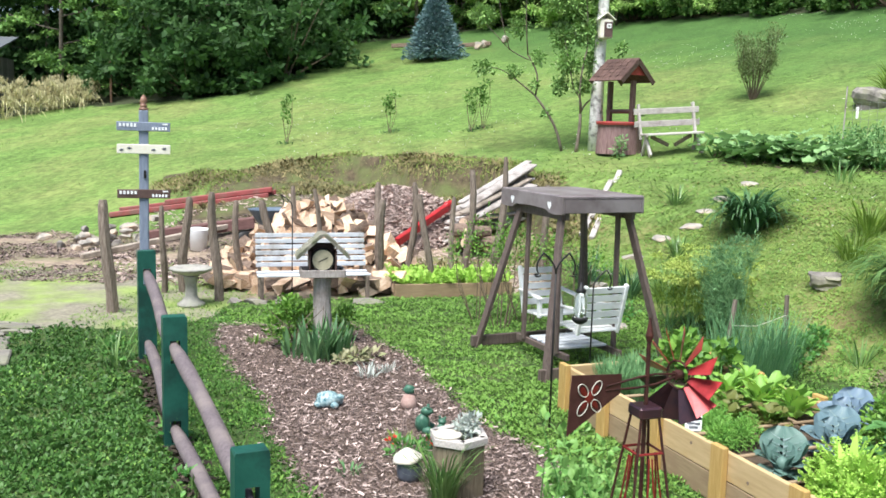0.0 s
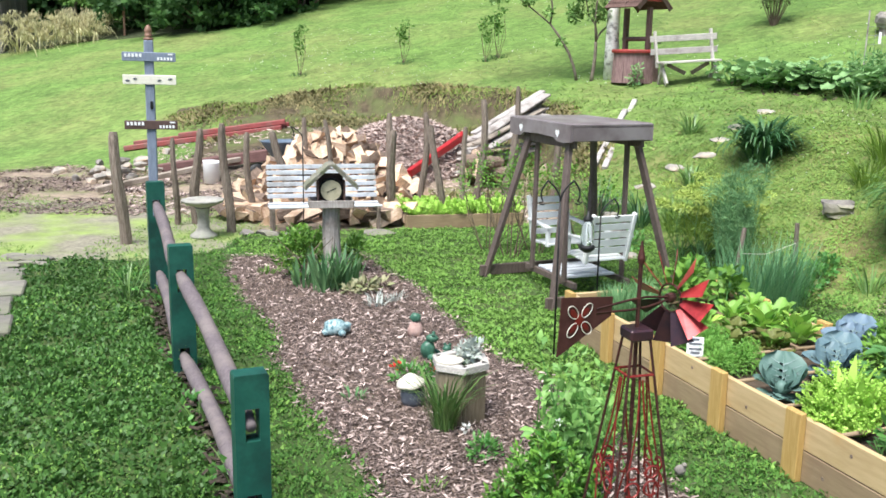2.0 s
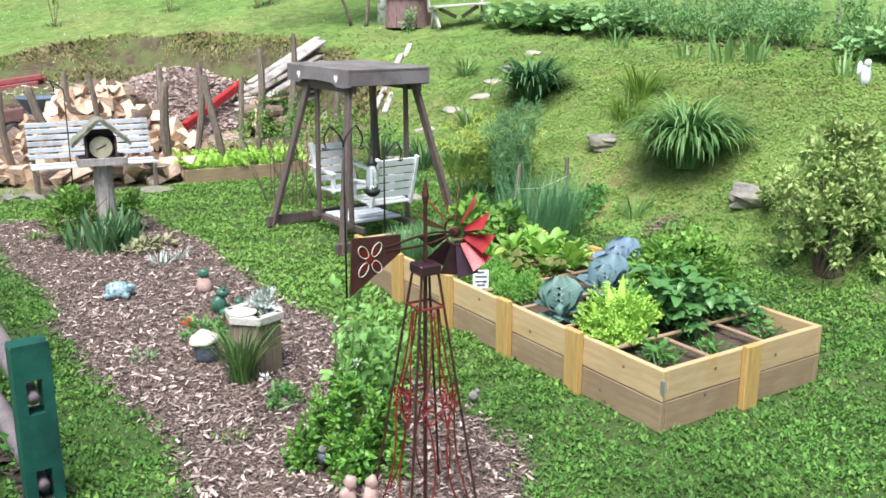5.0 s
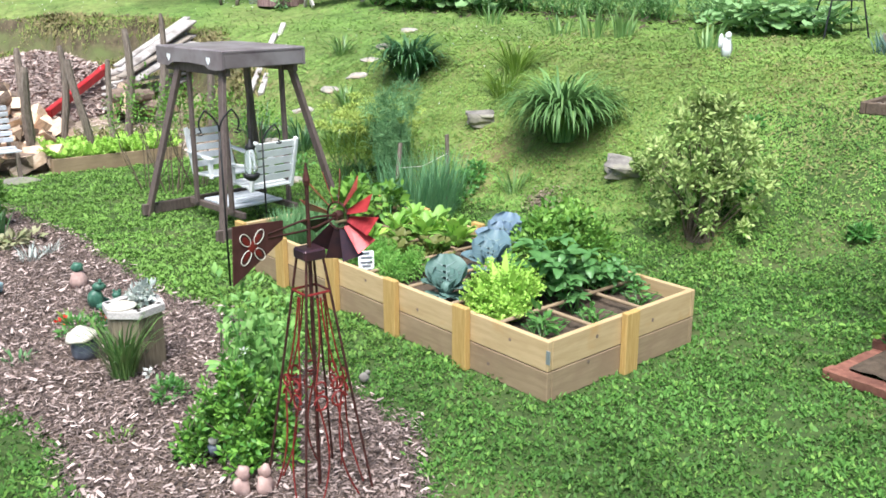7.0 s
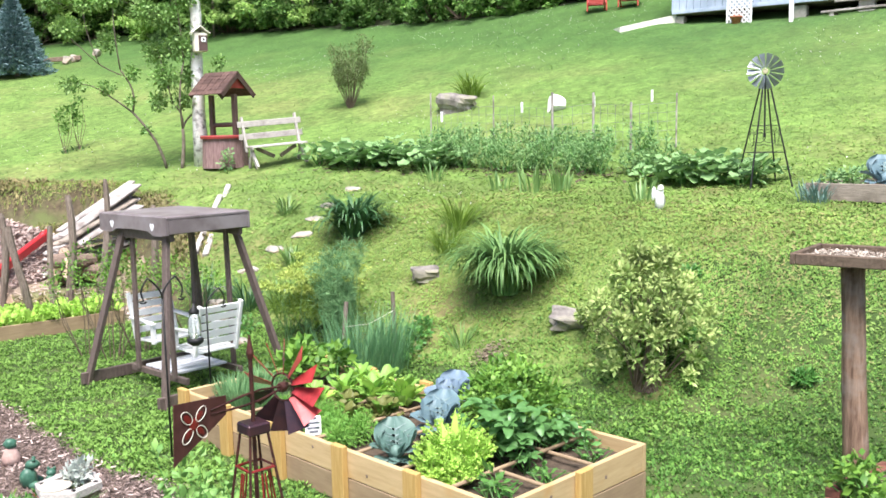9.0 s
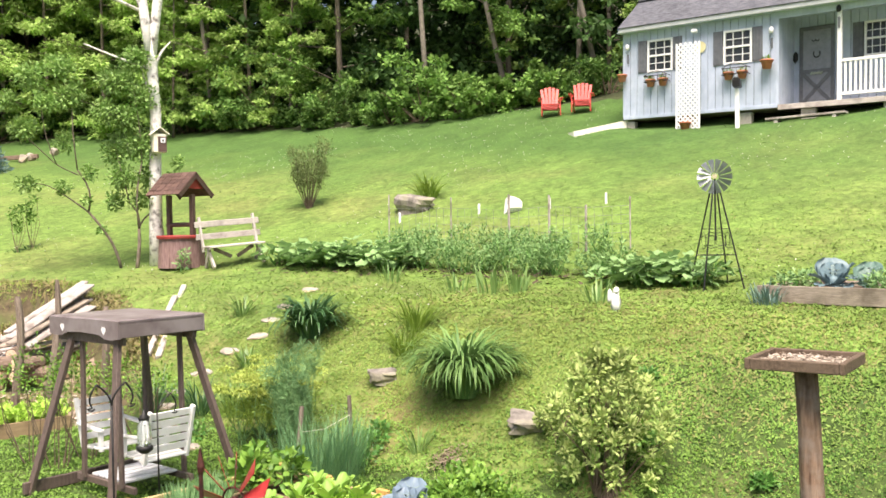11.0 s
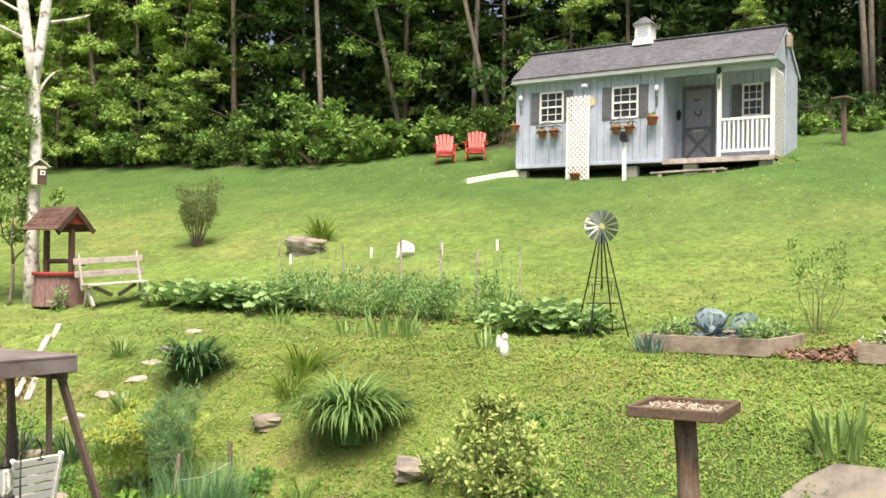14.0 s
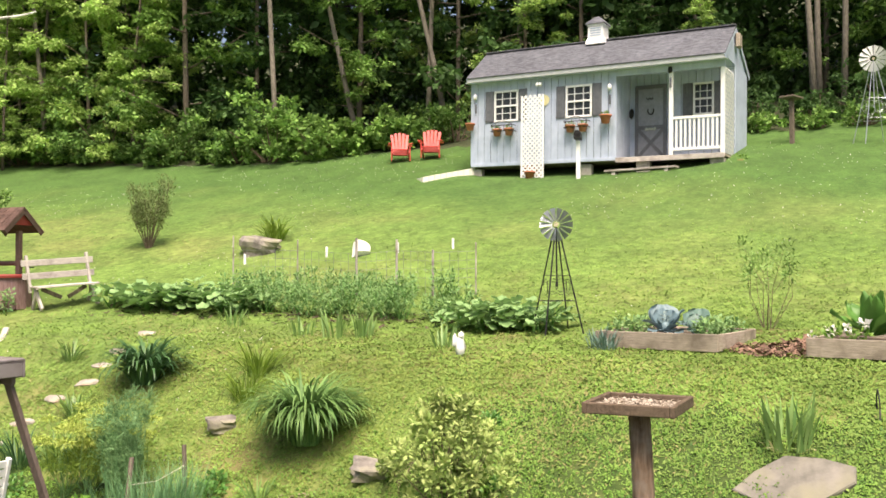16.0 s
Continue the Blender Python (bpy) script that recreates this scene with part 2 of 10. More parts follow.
PAVER = mat("concrete_paver", (0.15, 0.14, 0.12), (0.255, 0.235, 0.20), 9, 0.9, 0.3, vary=0.15, by="object", wear=(0.20, 0.21, 0.13), wear_scale=2)
CONCRETE = mat("cast_concrete", (0.26, 0.25, 0.225), (0.42, 0.40, 0.36), 10, 0.9, 0.4, wear=(0.33, 0.33, 0.27), wear_scale=5)
BRICK = mat("clay_brick", (0.13, 0.05, 0.035), (0.27, 0.12, 0.08), 12, 0.85, 0.4, vary=0.3, by="object", wear=(0.12, 0.07, 0.05), wear_scale=6)
TERRACOTTA = mat("terracotta", (0.40, 0.14, 0.08), (0.54, 0.22, 0.13), 10, 0.75, 0.15)
LOG_CUT = mat("fresh_split_wood", (0.46, 0.31, 0.21), (0.80, 0.63, 0.48), 6, 0.75, 0.3, (1.5, 9, 9), vary=0.35, by="object", wear=(0.44, 0.29, 0.18), wear_scale=5)
LOG_BARK = mat("split_log_bark", (0.12, 0.085, 0.065), (0.27, 0.20, 0.155), 9, 0.95, 0.8, (2, 7, 7), vary=0.25, by="object")
RED_BEAM = mat("red_painted_beam", (0.22, 0.05, 0.048), (0.36, 0.095, 0.09), 6, 0.6, 0.2, (1, 8, 8), wear=(0.22, 0.11, 0.095), wear_scale=3)
RED_SLED = mat("red_paint", (0.36, 0.015, 0.02), (0.48, 0.035, 0.04), 10, 0.35, 0.05, wear=(0.33, 0.03, 0.03), wear_scale=6)
RED_CHAIR = mat("coral_red_plastic", (0.56, 0.055, 0.05), (0.66, 0.09, 0.08), 8, 0.4, 0.04)
BARN_RED = mat("barn_red_paint", (0.30, 0.035, 0.032), (0.43, 0.065, 0.06), 8, 0.6, 0.15, wear=(0.28, 0.06, 0.05), wear_scale=6)
STAVE = mat("faded_red_stave", (0.17, 0.095, 0.095), (0.30, 0.20, 0.19), 6, 0.8, 0.3, (8, 8, 1), vary=0.2, by="object")
SHINGLE_BROWN = mat("brown_shingle", (0.075, 0.043, 0.036), (0.135, 0.082, 0.07), 18, 0.9, 0.5, vary=0.2, by="object")
SHINGLE_GREY = mat("grey_shingle", (0.060, 0.066, 0.082), (0.150, 0.156, 0.18), 6, 0.92, 0.3, (1, 3, 3), detail=3, mottle=(1.2, 0.2))
SHED_PAINT = mat("pale_blue_grey_siding", (0.40, 0.475, 0.60), (0.49, 0.56, 0.68), 5, 0.6, 0.06, (2, 2, 0.6), wear=(0.36, 0.43, 0.54), wear_scale=1.6)
SHED_TRIM = mat("white_trim", (0.80, 0.81, 0.82), (0.87, 0.88, 0.89), 9, 0.5, 0.05)
SHED_DARK = mat("slate_shutter", (0.10, 0.11, 0.125), (0.15, 0.16, 0.18), 9, 0.5, 0.08)
SHED_DOOR = mat("grey_door_paint", (0.20, 0.22, 0.25), (0.27, 0.29, 0.33), 8, 0.5, 0.08)
# near-black that stands in for shade inside things
INSIDE_SHADE = mat("dark_inside_shade", (0.02, 0.02, 0.022), (0.04, 0.04, 0.04), 5, 0.8, 0.1)
PANE = mat("window_glass", (0.02, 0.025, 0.03), (0.05, 0.055, 0.06), 3, 0.06, 0.0, spec=0.35)
BARK = mat("tree_bark", (0.10, 0.08, 0.06), (0.25, 0.21, 0.17), 7, 0.95, 0.8, (5, 5, 1), vary=0.2, by="object")
BARK_PALE = mat("pale_trunk_bark", (0.12, 0.105, 0.085), (0.28, 0.25, 0.21), 6, 0.95, 0.6, (5, 5, 1), vary=0.2, by="object")
BIRCH = mat("birch_bark", (0.68, 0.67, 0.64), (0.86, 0.85, 0.82), 4, 0.8, 0.4, (2, 2, 9), wear=(0.06, 0.05, 0.045), wear_scale=6.5, wear_at=0.58)
TWIG = mat("twig", (0.10, 0.075, 0.05), (0.20, 0.155, 0.11), 10, 0.9, 0.3)
POST_LOG = mat("peeled_log_post", (0.095, 0.055, 0.036), (0.34, 0.225, 0.155), 5, 0.85, 0.8, (7, 7, 0.7), wear=(0.30, 0.25, 0.21), wear_scale=3.5, wear_at=0.58)
SEED = mat("bird_seed", (0.30, 0.25, 0.20), (0.62, 0.55, 0.46), 40, 0.8, 0.5, vary=0.4)
GLAZE_BLUE = mat("blue_white_glaze", (0.03, 0.12, 0.15), (0.48, 0.60, 0.60), 30, 0.25, 0.1)
GLAZE_GREEN = mat("green_glaze", (0.02, 0.075, 0.05), (0.08, 0.18, 0.12), 18, 0.3, 0.15)
GLAZE_WHITE = mat("off_white_ceramic", (0.52, 0.48, 0.40), (0.68, 0.64, 0.55), 10, 0.5, 0.1)
GLAZE_DARK = mat("dark_blue_ceramic", (0.05, 0.06, 0.08), (0.12, 0.14, 0.17), 12, 0.4, 0.1)
PINK_STONE = mat("pink_cast_stone", (0.34, 0.22, 0.19), (0.52, 0.38, 0.33), 12, 0.85, 0.3)
DIAL = mat("aged_dial", (0.42, 0.38, 0.24), (0.60, 0.56, 0.40), 6, 0.4, 0.05, wear=(0.30, 0.29, 0.2), wear_scale=9)
WIRE = mat("fence_wire", (0.24, 0.25, 0.25), (0.38, 0.39, 0.38), 10, 0.5, 0.0, metal=0.6)
DIRT = mat("bare_dirt", (0.19, 0.145, 0.105), (0.35, 0.28, 0.21), 9, 0.95, 0.8, wear=(0.17, 0.19, 0.075), wear_scale=1.1, wear_at=0.56, mottle=(4.0, 0.25))
BLUE_PLASTIC = mat("blue_grey_plastic", (0.10, 0.14, 0.19), (0.16, 0.20, 0.26), 8, 0.5, 0.05)
GLASS = glass_mat("clear_glass")
FEEDER_WOOD = mat("dark_feeder_board", (0.06, 0.042, 0.03), (0.16, 0.115, 0.08), 6, 0.8, 0.3, (6, 6, 6), wear=(0.13, 0.095, 0.068), wear_scale=5)


# ---- lie of the land ----
def smooth(a, b, v):
    v = np.clip((v - a) / (b - a), 0.0, 1.0)
    return v * v * (3 - 2 * v)


def soft_plus(v, k=0.8):
    return k * np.log1p(np.exp(np.minimum(60.0, v / k)))


def hill(x, y):
    """The meadow that climbs to the woods."""
    return -2.35 + 0.13 * x + 0.13 * soft_plus(x - 5, 1.5) + 0.2 * y


def pit_edge(x, y):
    """Above zero inside the yard that is dug into the slope."""
    back = 20.8 - 0.17 * np.maximum(0.0, x + 3) ** 2 + 0.25 * np.sin(1.7 * x) + 0.12 * np.sin(4.1 * x + 1)
    side = 1.35 + 0.18 * np.sin(1.3 * y) - 0.12 * (y - 15)
    return np.minimum(back - y, side - x)


def land(x, y):
    """Height of the ground: lower lawn, bank, terrace, meadow and the dug-out yard."""
    s = 0.87 * x + 0.49 * y
    bank = 1.45 * smooth(6.9, 10.4, s) + 0.07 * soft_plus(s - 10.4, 0.5) * smooth(24, 11, s)
    h, k = hill(x, y), 0.22
    top = np.maximum(h, bank) + k * np.log1p(np.exp(-np.abs(h - bank) / k)) - k * math.log(2.0) * smooth(1.2, 0.4, np.maximum(h, bank))
    top = np.maximum(0.0, top + 0.30 * np.exp(-((x - 19.3) ** 2 + (y - 14.6) ** 2) / 9.0))
    floor = 0.125 * np.maximum(0.0, y - 12.5)
    z = top + (np.minimum(top, floor) - top) * smooth(-0.12, 0.22, pit_edge(x, y))
    # a hollow under the shed
    u, v = 0.4555 * (x - 15.64) - 0.8902 * (y - 21.35), 0.8902 * (x - 15.64) + 0.4555 * (y - 21.35)
    z = z - 0.12 * smooth(-0.5, 0.4, u) * smooth(7.4, 6.0, u) * smooth(-0.7, 0.1, v) * smooth(3.4, 2.6, v)
    return np.maximum(z, 0.0)


def mulch_edge(x, y):
    """Above zero inside the long mulched bed that runs from the pole house past the red mill."""
    mid = 0.69 - 0.43 * (y - 4.2)
    half = 0.86 + 0.05 * np.sin(2.3 * y) + 0.03 * np.sin(5.1 * y + x)
    end = 1.47 - 0.3 * np.maximum(0, 4.0 - y) + 0.03 * np.sin(6.0 * y) - x
    return np.minimum(np.minimum(half - np.abs(x - mid) * 0.97, end), 0.9 * (10.35 + 0.25 * (x + 2) - y))


def yard_edge(x, y):
    """Above zero on the bare, worn ground round the wood yard and the drive."""
    a = 1.6 - np.hypot((x + 7.5) / 2.3, (y - 14.8) / 1.6) + 0.3 * np.sin(1.9 * x + y)
    b = pit_edge(x, y) * 0.8 + np.minimum(0, y - 12.9) * 3
    return np.maximum(a, np.minimum(b, 5.6 + x))


# ---- builders ----
rng = np.random.default_rng(7)


def thing(name, m, label, category, group="", kind=""):
    ob = new(name)
    ob.empty_display_size = 0.1
    ob.matrix_world = m
    return tagged(ob, label, category, group, kind)


def part(name, bm, material, parent=None, label="", rounded=False):
    """Links a bmesh as one mesh object, under a thing or a part."""
    me = bpy.data.meshes.new(name)
    bm.to_mesh(me)
    bm.free()
    me.materials.append(material)
    if rounded:
        me.shade_smooth()
    ob = new(name, me)
    if parent:
        ob.parent = parent
    if label:
        ob["label"] = label
    return ob


def piece(name, me, parent, m):
    """A further object on a shared mesh."""
    ob = new(name, me)
    ob.parent = parent
    ob.matrix_local = m
    return ob


def on_land(x, y, rz=0, rx=0, ry=0, dz=0.0):
    return pose(x, y, float(land(x, y)) + dz, rx, ry, rz)


def box(bm, c, size, m=None, bevel=0.006):
    """A block with eased edges, centred at c."""
    made = bmesh.ops.create_cube(bm, size=1)["verts"]
    bmesh.ops.transform(bm, verts=made, matrix=(m or Matrix()) @ Matrix.Translation(c) @ Matrix.Diagonal((*size, 1)))
    if bevel:
        edges = list({e for v in made for e in v.link_edges})
        bmesh.ops.bevel(bm, geom=edges, offset=min(bevel, 0.3 * min(size)), segments=1, affect='EDGES')
    return bm


def board(bm, a, b, wide, thick, up=(0, 0, 1), bevel=0.004):
    """A board from a to b, its width across `up` x way, its thickness along up."""
    a, b = Vector(a), Vector(b)
    x = (b - a).normalized()
    z = Vector(up)
    y = z.cross(x).normalized()
    z = x.cross(y)
    m = Matrix((x, y, z)).transposed().to_4x4()
    m.translation = (a + b) / 2
    return box(bm, (0, 0, 0), ((b - a).length, wide, thick), m, bevel)


def tube(bm, pts, radii, n=8, caps=True):
    """A tube through points; radii one number or one a point."""
    pts = [Vector(p) for p in pts]
    if not hasattr(radii, "__len__"):
        radii = [radii] * len(pts)
    rings, side = [], None
    for i, p in enumerate(pts):
        way = (pts[min(i + 1, len(pts) - 1)] - pts[max(i - 1, 0)]).normalized()
        if side is None:
            side = way.orthogonal().normalized()
        side = (side - way * side.dot(way)).normalized()
        other = way.cross(side)
        rings.append([bm.verts.new(p + radii[i] * (math.cos(2 * math.pi * k / n) * side + math.sin(2 * math.pi * k / n) * other)) for k in range(n)])
    for r, q in zip(rings, rings[1:]):
        for k in range(n):
            bm.faces.new((r[k], r[(k + 1) % n], q[(k + 1) % n], q[k]))
    if caps:
        bm.faces.new(rings[0][::-1])
        bm.faces.new(rings[-1])
    return bm


def lathe(bm, profile, n=20, m=None, wave=0.0, waves=8):
    """Turns a profile of (radius, height) about the upright axis; wave scallops it outwards."""
    rings = []
    for r, z in profile:
        ring = []
        for k in range(n):
            a = 2 * math.pi * k / n
            q = r * (1 + wave * math.cos(waves * a))
            v = Vector((q * math.cos(a), q * math.sin(a), z))
            ring.append(bm.verts.new(m @ v if m else v))
        rings.append(ring)
    for r, q in zip(rings, rings[1:]):
        for k in range(n):
            bm.faces.new((r[k], r[(k + 1) % n], q[(k + 1) % n], q[k]))
    bm.faces.new(rings[0][::-1])
    bm.faces.new(rings[-1])
    return bm


def lump(bm, c, size, seed=0, rough=0.25, detail=2, m=None):
    """A rounded, uneven stone or clay form."""
    made = bmesh.ops.create_icosphere(bm, subdivisions=detail, radius=1)["verts"]
    for v in made:
        d = 1 + rough * noise.noise(v.co * 1.4 + Vector((seed * 3.7, seed, 0))) + 0.4 * rough * noise.noise(v.co * 3.7 + Vector((seed, 0, seed)))
        p = Vector((v.co.x * size[0] * d, v.co.y * size[1] * d, v.co.z * size[2] * d)) + Vector(c)
        v.co = m @ p if m else p
    return bm


def hewn(bm, size, seed=0, cut=0.7):
    """A broken rock: a lump with flat faces cut off it."""
    made = bmesh.ops.create_icosphere(bm, subdivisions=3, radius=1)["verts"]
    r = random.Random(seed)
    planes = [(Vector((r.gauss(0, 1), r.gauss(0, 1), r.gauss(0, 0.7))).normalized(), cut - 0.22 + 0.24 * r.random()) for _ in range(9)]
    for v in made:
        for n_, d in planes:
            over = v.co.dot(n_) - d
            if over > 0:
                v.co -= n_ * over
        v.co *= 1.15 + 0.07 * noise.noise(v.co * 4 + Vector((seed, 0, 0)))
        v.co = Vector((v.co.x * size[0], v.co.y * size[1], v.co.z * size[2]))
    return bm


def mesh_of(name, verts, faces, material):
    """A mesh from arrays: verts (n, 3), faces (m, k) with k the same for all."""
    me = bpy.data.meshes.new(name)
    verts, faces = np.asarray(verts, np.float32), np.asarray(faces, np.int32)
    me.vertices.add(len(verts))
    me.vertices.foreach_set("co", verts.ravel())
    k = faces.shape[1]
    me.loops.add(faces.size)
    me.loops.foreach_set("vertex_index", faces.ravel())
    me.polygons.add(len(faces))
    me.polygons.foreach_set("loop_start", np.arange(0, faces.size, k, dtype=np.int32))
    me.update(calc_edges=True)
    me.materials.append(material)
    return me


def unit(v):
    return v / np.maximum(np.linalg.norm(v, axis=-1, keepdims=True), 1e-9)


def leaves(name, at, way, length, width, material, normal=None, fold=0.15):
    """One mesh of pointed leaves: base points, directions, lengths and widths (arrays)."""
    n = len(at)
    way = unit(np.asarray(way, float))
    length, width = np.broadcast_to(length, n)[:, None], np.broadcast_to(width, n)[:, None]
    if normal is None:
        normal = rng.normal(size=(n, 3))
    side = unit(np.cross(way, normal))
    up = np.cross(side, way)
    mid = at + way * length * 0.5 + up * length * fold
    v = np.stack([at, mid + side * width / 2 - up * length * fold * 0.6, at + way * length, mid - side * width / 2 - up * length * fold * 0.6, mid], 1).reshape(-1, 3)
    i = 5 * np.arange(n)[:, None]
    f = np.concatenate([i + [[0, 1, 4]], i + [[1, 2, 4]], i + [[2, 3, 4]], i + [[3, 0, 4]]])
    return mesh_of(name, v, f, material)


def cards(name, at, way, length, width, material, normal=None, square=False):
    """Cheap leaves for far crowns, or square-ended splinters: one four-cornered blade each."""
    n = len(at)
    way = unit(np.asarray(way, float))
    length, width = np.broadcast_to(length, n)[:, None], np.broadcast_to(width, n)[:, None]
    side = unit(np.cross(way, rng.normal(size=(n, 3)) if normal is None else normal))
    if square:
        skew = rng.uniform(-0.2, 0.2, (n, 2)) * length
        v = np.stack([at - side * width / 2, at - side * width / 2 + way * (length + skew[:, :1]), at + side * width / 2 + way * length, at + side * width / 2 + way * skew[:, 1:]], 1).reshape(-1, 3)
        return mesh_of(name, v, 4 * np.arange(n)[:, None] + [[0, 1, 2, 3]], material)
    v = np.stack([at, at + way * length * 0.45 + side * width / 2, at + way * length, at + way * length * 0.55 - side * width / 2], 1).reshape(-1, 3)
    return mesh_of(name, v, 4 * np.arange(n)[:, None] + [[0, 1, 2, 3]], material)


def blades(name, at, turn, lean, length, width, droop, material, steps=4, late=1.0):
    """One mesh of long blades: base points, compass turn, first lean from upright, length, width, droop (radians along it)."""
    n = len(at)
    turn, lean, length, width, droop = (np.broadcast_to(np.asarray(a, float), n) for a in (turn, lean, length, width, droop))
    out = np.stack([np.cos(turn), np.sin(turn), 0 * turn], 1)
    side = np.stack([-np.sin(turn), np.cos(turn), 0 * turn], 1)
    p, rows = np.array(at, float), []
    for k in range(steps + 1):
        u = k / steps
        w = width * (1.0 - u ** 4) * (0.6 + 0.8 * min(1, 2 * u)) / 1.4
        rows += [p - side * w[:, None] / 2, p + side * w[:, None] / 2]
        a = lean + droop * u ** late
        p = p + (out * np.sin(a)[:, None] + np.array([0, 0, 1.0]) * np.cos(a)[:, None]) * (length / steps)[:, None]
    v = np.stack(rows, 1).reshape(-1, 3)
    i = (2 * (steps + 1)) * np.arange(n)[:, None]
    f = np.concatenate([i + [[2 * k, 2 * k + 1, 2 * k + 3, 2 * k + 2]] for k in range(steps)])
    return mesh_of(name, v, f, material)


def ball_points(n, size, hollow=0.5):
    """Points scattered in an ellipsoid, more of them near its skin."""
    d = unit(rng.normal(size=(n, 3)))
    return d * (hollow + (1 - hollow) * rng.random((n, 1))) * np.asarray(size), d


def clumps(n, centres, sizes, hollow=0.4):
    """Points and outward ways over several clumps."""
    which = rng.choice(len(centres), n, p=np.asarray([s[0] * s[2] for s in sizes]) / sum(s[0] * s[2] for s in sizes))
    p, d = ball_points(n, (1, 1, 1), hollow)
    return np.asarray(centres)[which] + p * np.asarray(sizes)[which], d


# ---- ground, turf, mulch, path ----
def meadow_mat(name, pale, lush_shade):
    """Mown meadow: yellowish where it lies open, greener towards the woods with tree shade put into the colour, broken
    up at three scales.
    """
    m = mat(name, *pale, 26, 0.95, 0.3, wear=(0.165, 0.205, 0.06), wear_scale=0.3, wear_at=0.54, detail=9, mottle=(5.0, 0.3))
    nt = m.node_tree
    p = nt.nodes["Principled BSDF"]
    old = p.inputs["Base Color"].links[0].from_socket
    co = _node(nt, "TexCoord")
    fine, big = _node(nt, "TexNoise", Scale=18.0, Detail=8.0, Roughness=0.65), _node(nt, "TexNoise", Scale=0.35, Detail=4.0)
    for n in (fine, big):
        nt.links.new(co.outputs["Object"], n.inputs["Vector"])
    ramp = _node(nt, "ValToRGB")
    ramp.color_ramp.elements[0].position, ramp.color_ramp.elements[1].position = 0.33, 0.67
    ramp.color_ramp.elements[0].color, ramp.color_ramp.elements[1].color = (*lush_shade[0], 1), (*lush_shade[1], 1)
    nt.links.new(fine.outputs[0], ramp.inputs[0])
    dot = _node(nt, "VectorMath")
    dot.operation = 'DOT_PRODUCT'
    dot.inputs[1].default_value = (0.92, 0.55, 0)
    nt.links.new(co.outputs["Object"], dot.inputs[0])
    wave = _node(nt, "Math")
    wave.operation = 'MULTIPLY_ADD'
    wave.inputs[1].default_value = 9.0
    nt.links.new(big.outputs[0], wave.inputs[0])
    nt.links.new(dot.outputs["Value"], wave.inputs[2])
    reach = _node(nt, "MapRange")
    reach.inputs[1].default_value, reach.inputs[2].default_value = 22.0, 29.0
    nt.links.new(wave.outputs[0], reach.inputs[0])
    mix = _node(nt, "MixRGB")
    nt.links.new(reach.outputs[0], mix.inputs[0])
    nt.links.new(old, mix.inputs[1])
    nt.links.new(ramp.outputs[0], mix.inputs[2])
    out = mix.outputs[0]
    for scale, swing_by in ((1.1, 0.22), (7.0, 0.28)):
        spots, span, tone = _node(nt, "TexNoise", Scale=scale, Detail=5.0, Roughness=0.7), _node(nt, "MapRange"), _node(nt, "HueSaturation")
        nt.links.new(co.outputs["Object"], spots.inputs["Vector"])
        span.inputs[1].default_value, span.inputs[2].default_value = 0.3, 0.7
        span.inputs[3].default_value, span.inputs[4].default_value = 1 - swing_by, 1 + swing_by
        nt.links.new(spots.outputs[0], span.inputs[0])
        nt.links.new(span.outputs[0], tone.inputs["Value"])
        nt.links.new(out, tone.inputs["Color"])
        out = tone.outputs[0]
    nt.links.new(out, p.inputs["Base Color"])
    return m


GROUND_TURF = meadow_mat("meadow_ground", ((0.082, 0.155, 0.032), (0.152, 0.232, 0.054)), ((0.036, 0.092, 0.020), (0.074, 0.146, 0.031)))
# bank and lawn ground: shade between the blades put into the dark base
GROUND_BANK = mat("bank_ground", (0.085, 0.135, 0.03), (0.16, 0.215, 0.056), 24, 0.95, 0.25, wear=(0.185, 0.165, 0.066), wear_scale=0.8, wear_at=0.56, detail=10, mottle=(5.0, 0.3))
GROUND_LAWN = mat("lawn_ground", (0.028, 0.055, 0.012), (0.065, 0.105, 0.024), 14, 0.95, 0.6, wear=(0.10, 0.115, 0.04), wear_scale=0.9, wear_at=0.62, detail=10)
GROUND_WOODS = mat("woods_floor", (0.025, 0.035, 0.015), (0.06, 0.07, 0.03), 6, 0.95, 0.6)
GROUND_MULCH = mat("mulch_bed", (0.07, 0.048, 0.036), (0.18, 0.13, 0.10), 40, 0.95, 0.9)
DRIVE = mat("gravel_drive", (0.17, 0.155, 0.11), (0.30, 0.275, 0.21), 16, 0.95, 0.8, wear=(0.24, 0.31, 0.09), wear_scale=1.0, wear_at=0.5, detail=9, mottle=(3.0, 0.2))
CUT_BANK = mat("cut_earth", (0.045, 0.034, 0.02), (0.125, 0.098, 0.056), 7, 0.95, 0.9, wear=(0.10, 0.12, 0.04), wear_scale=1.2, wear_at=0.5)


def woods_edge(x, y):
    """Above zero under the trees."""
    line = np.interp(x, [-30, -14, -9.7, -6.8, -6.0, 4.5, 6.5, 13.0, 15.5, 19.0, 25.0, 40.0], [31.5, 34.5, 33.2, 37.0, 47.0, 47.0, 41.0, 29.5, 28.0, 24.0, 16.8, 3.0])
    return y - line


def drive_edge(x, y):
    """Above zero on the pale worn drive beyond the lawn and the path."""
    near = y - (9.75 + 0.12 * np.sin(4 * x) + 0.55 * smooth(-4.3, -3.0, x) + 9 * smooth(-3.0, -2.4, x))
    return np.minimum(near, 13.6 + 0.3 * np.sin(1.7 * x) - y)


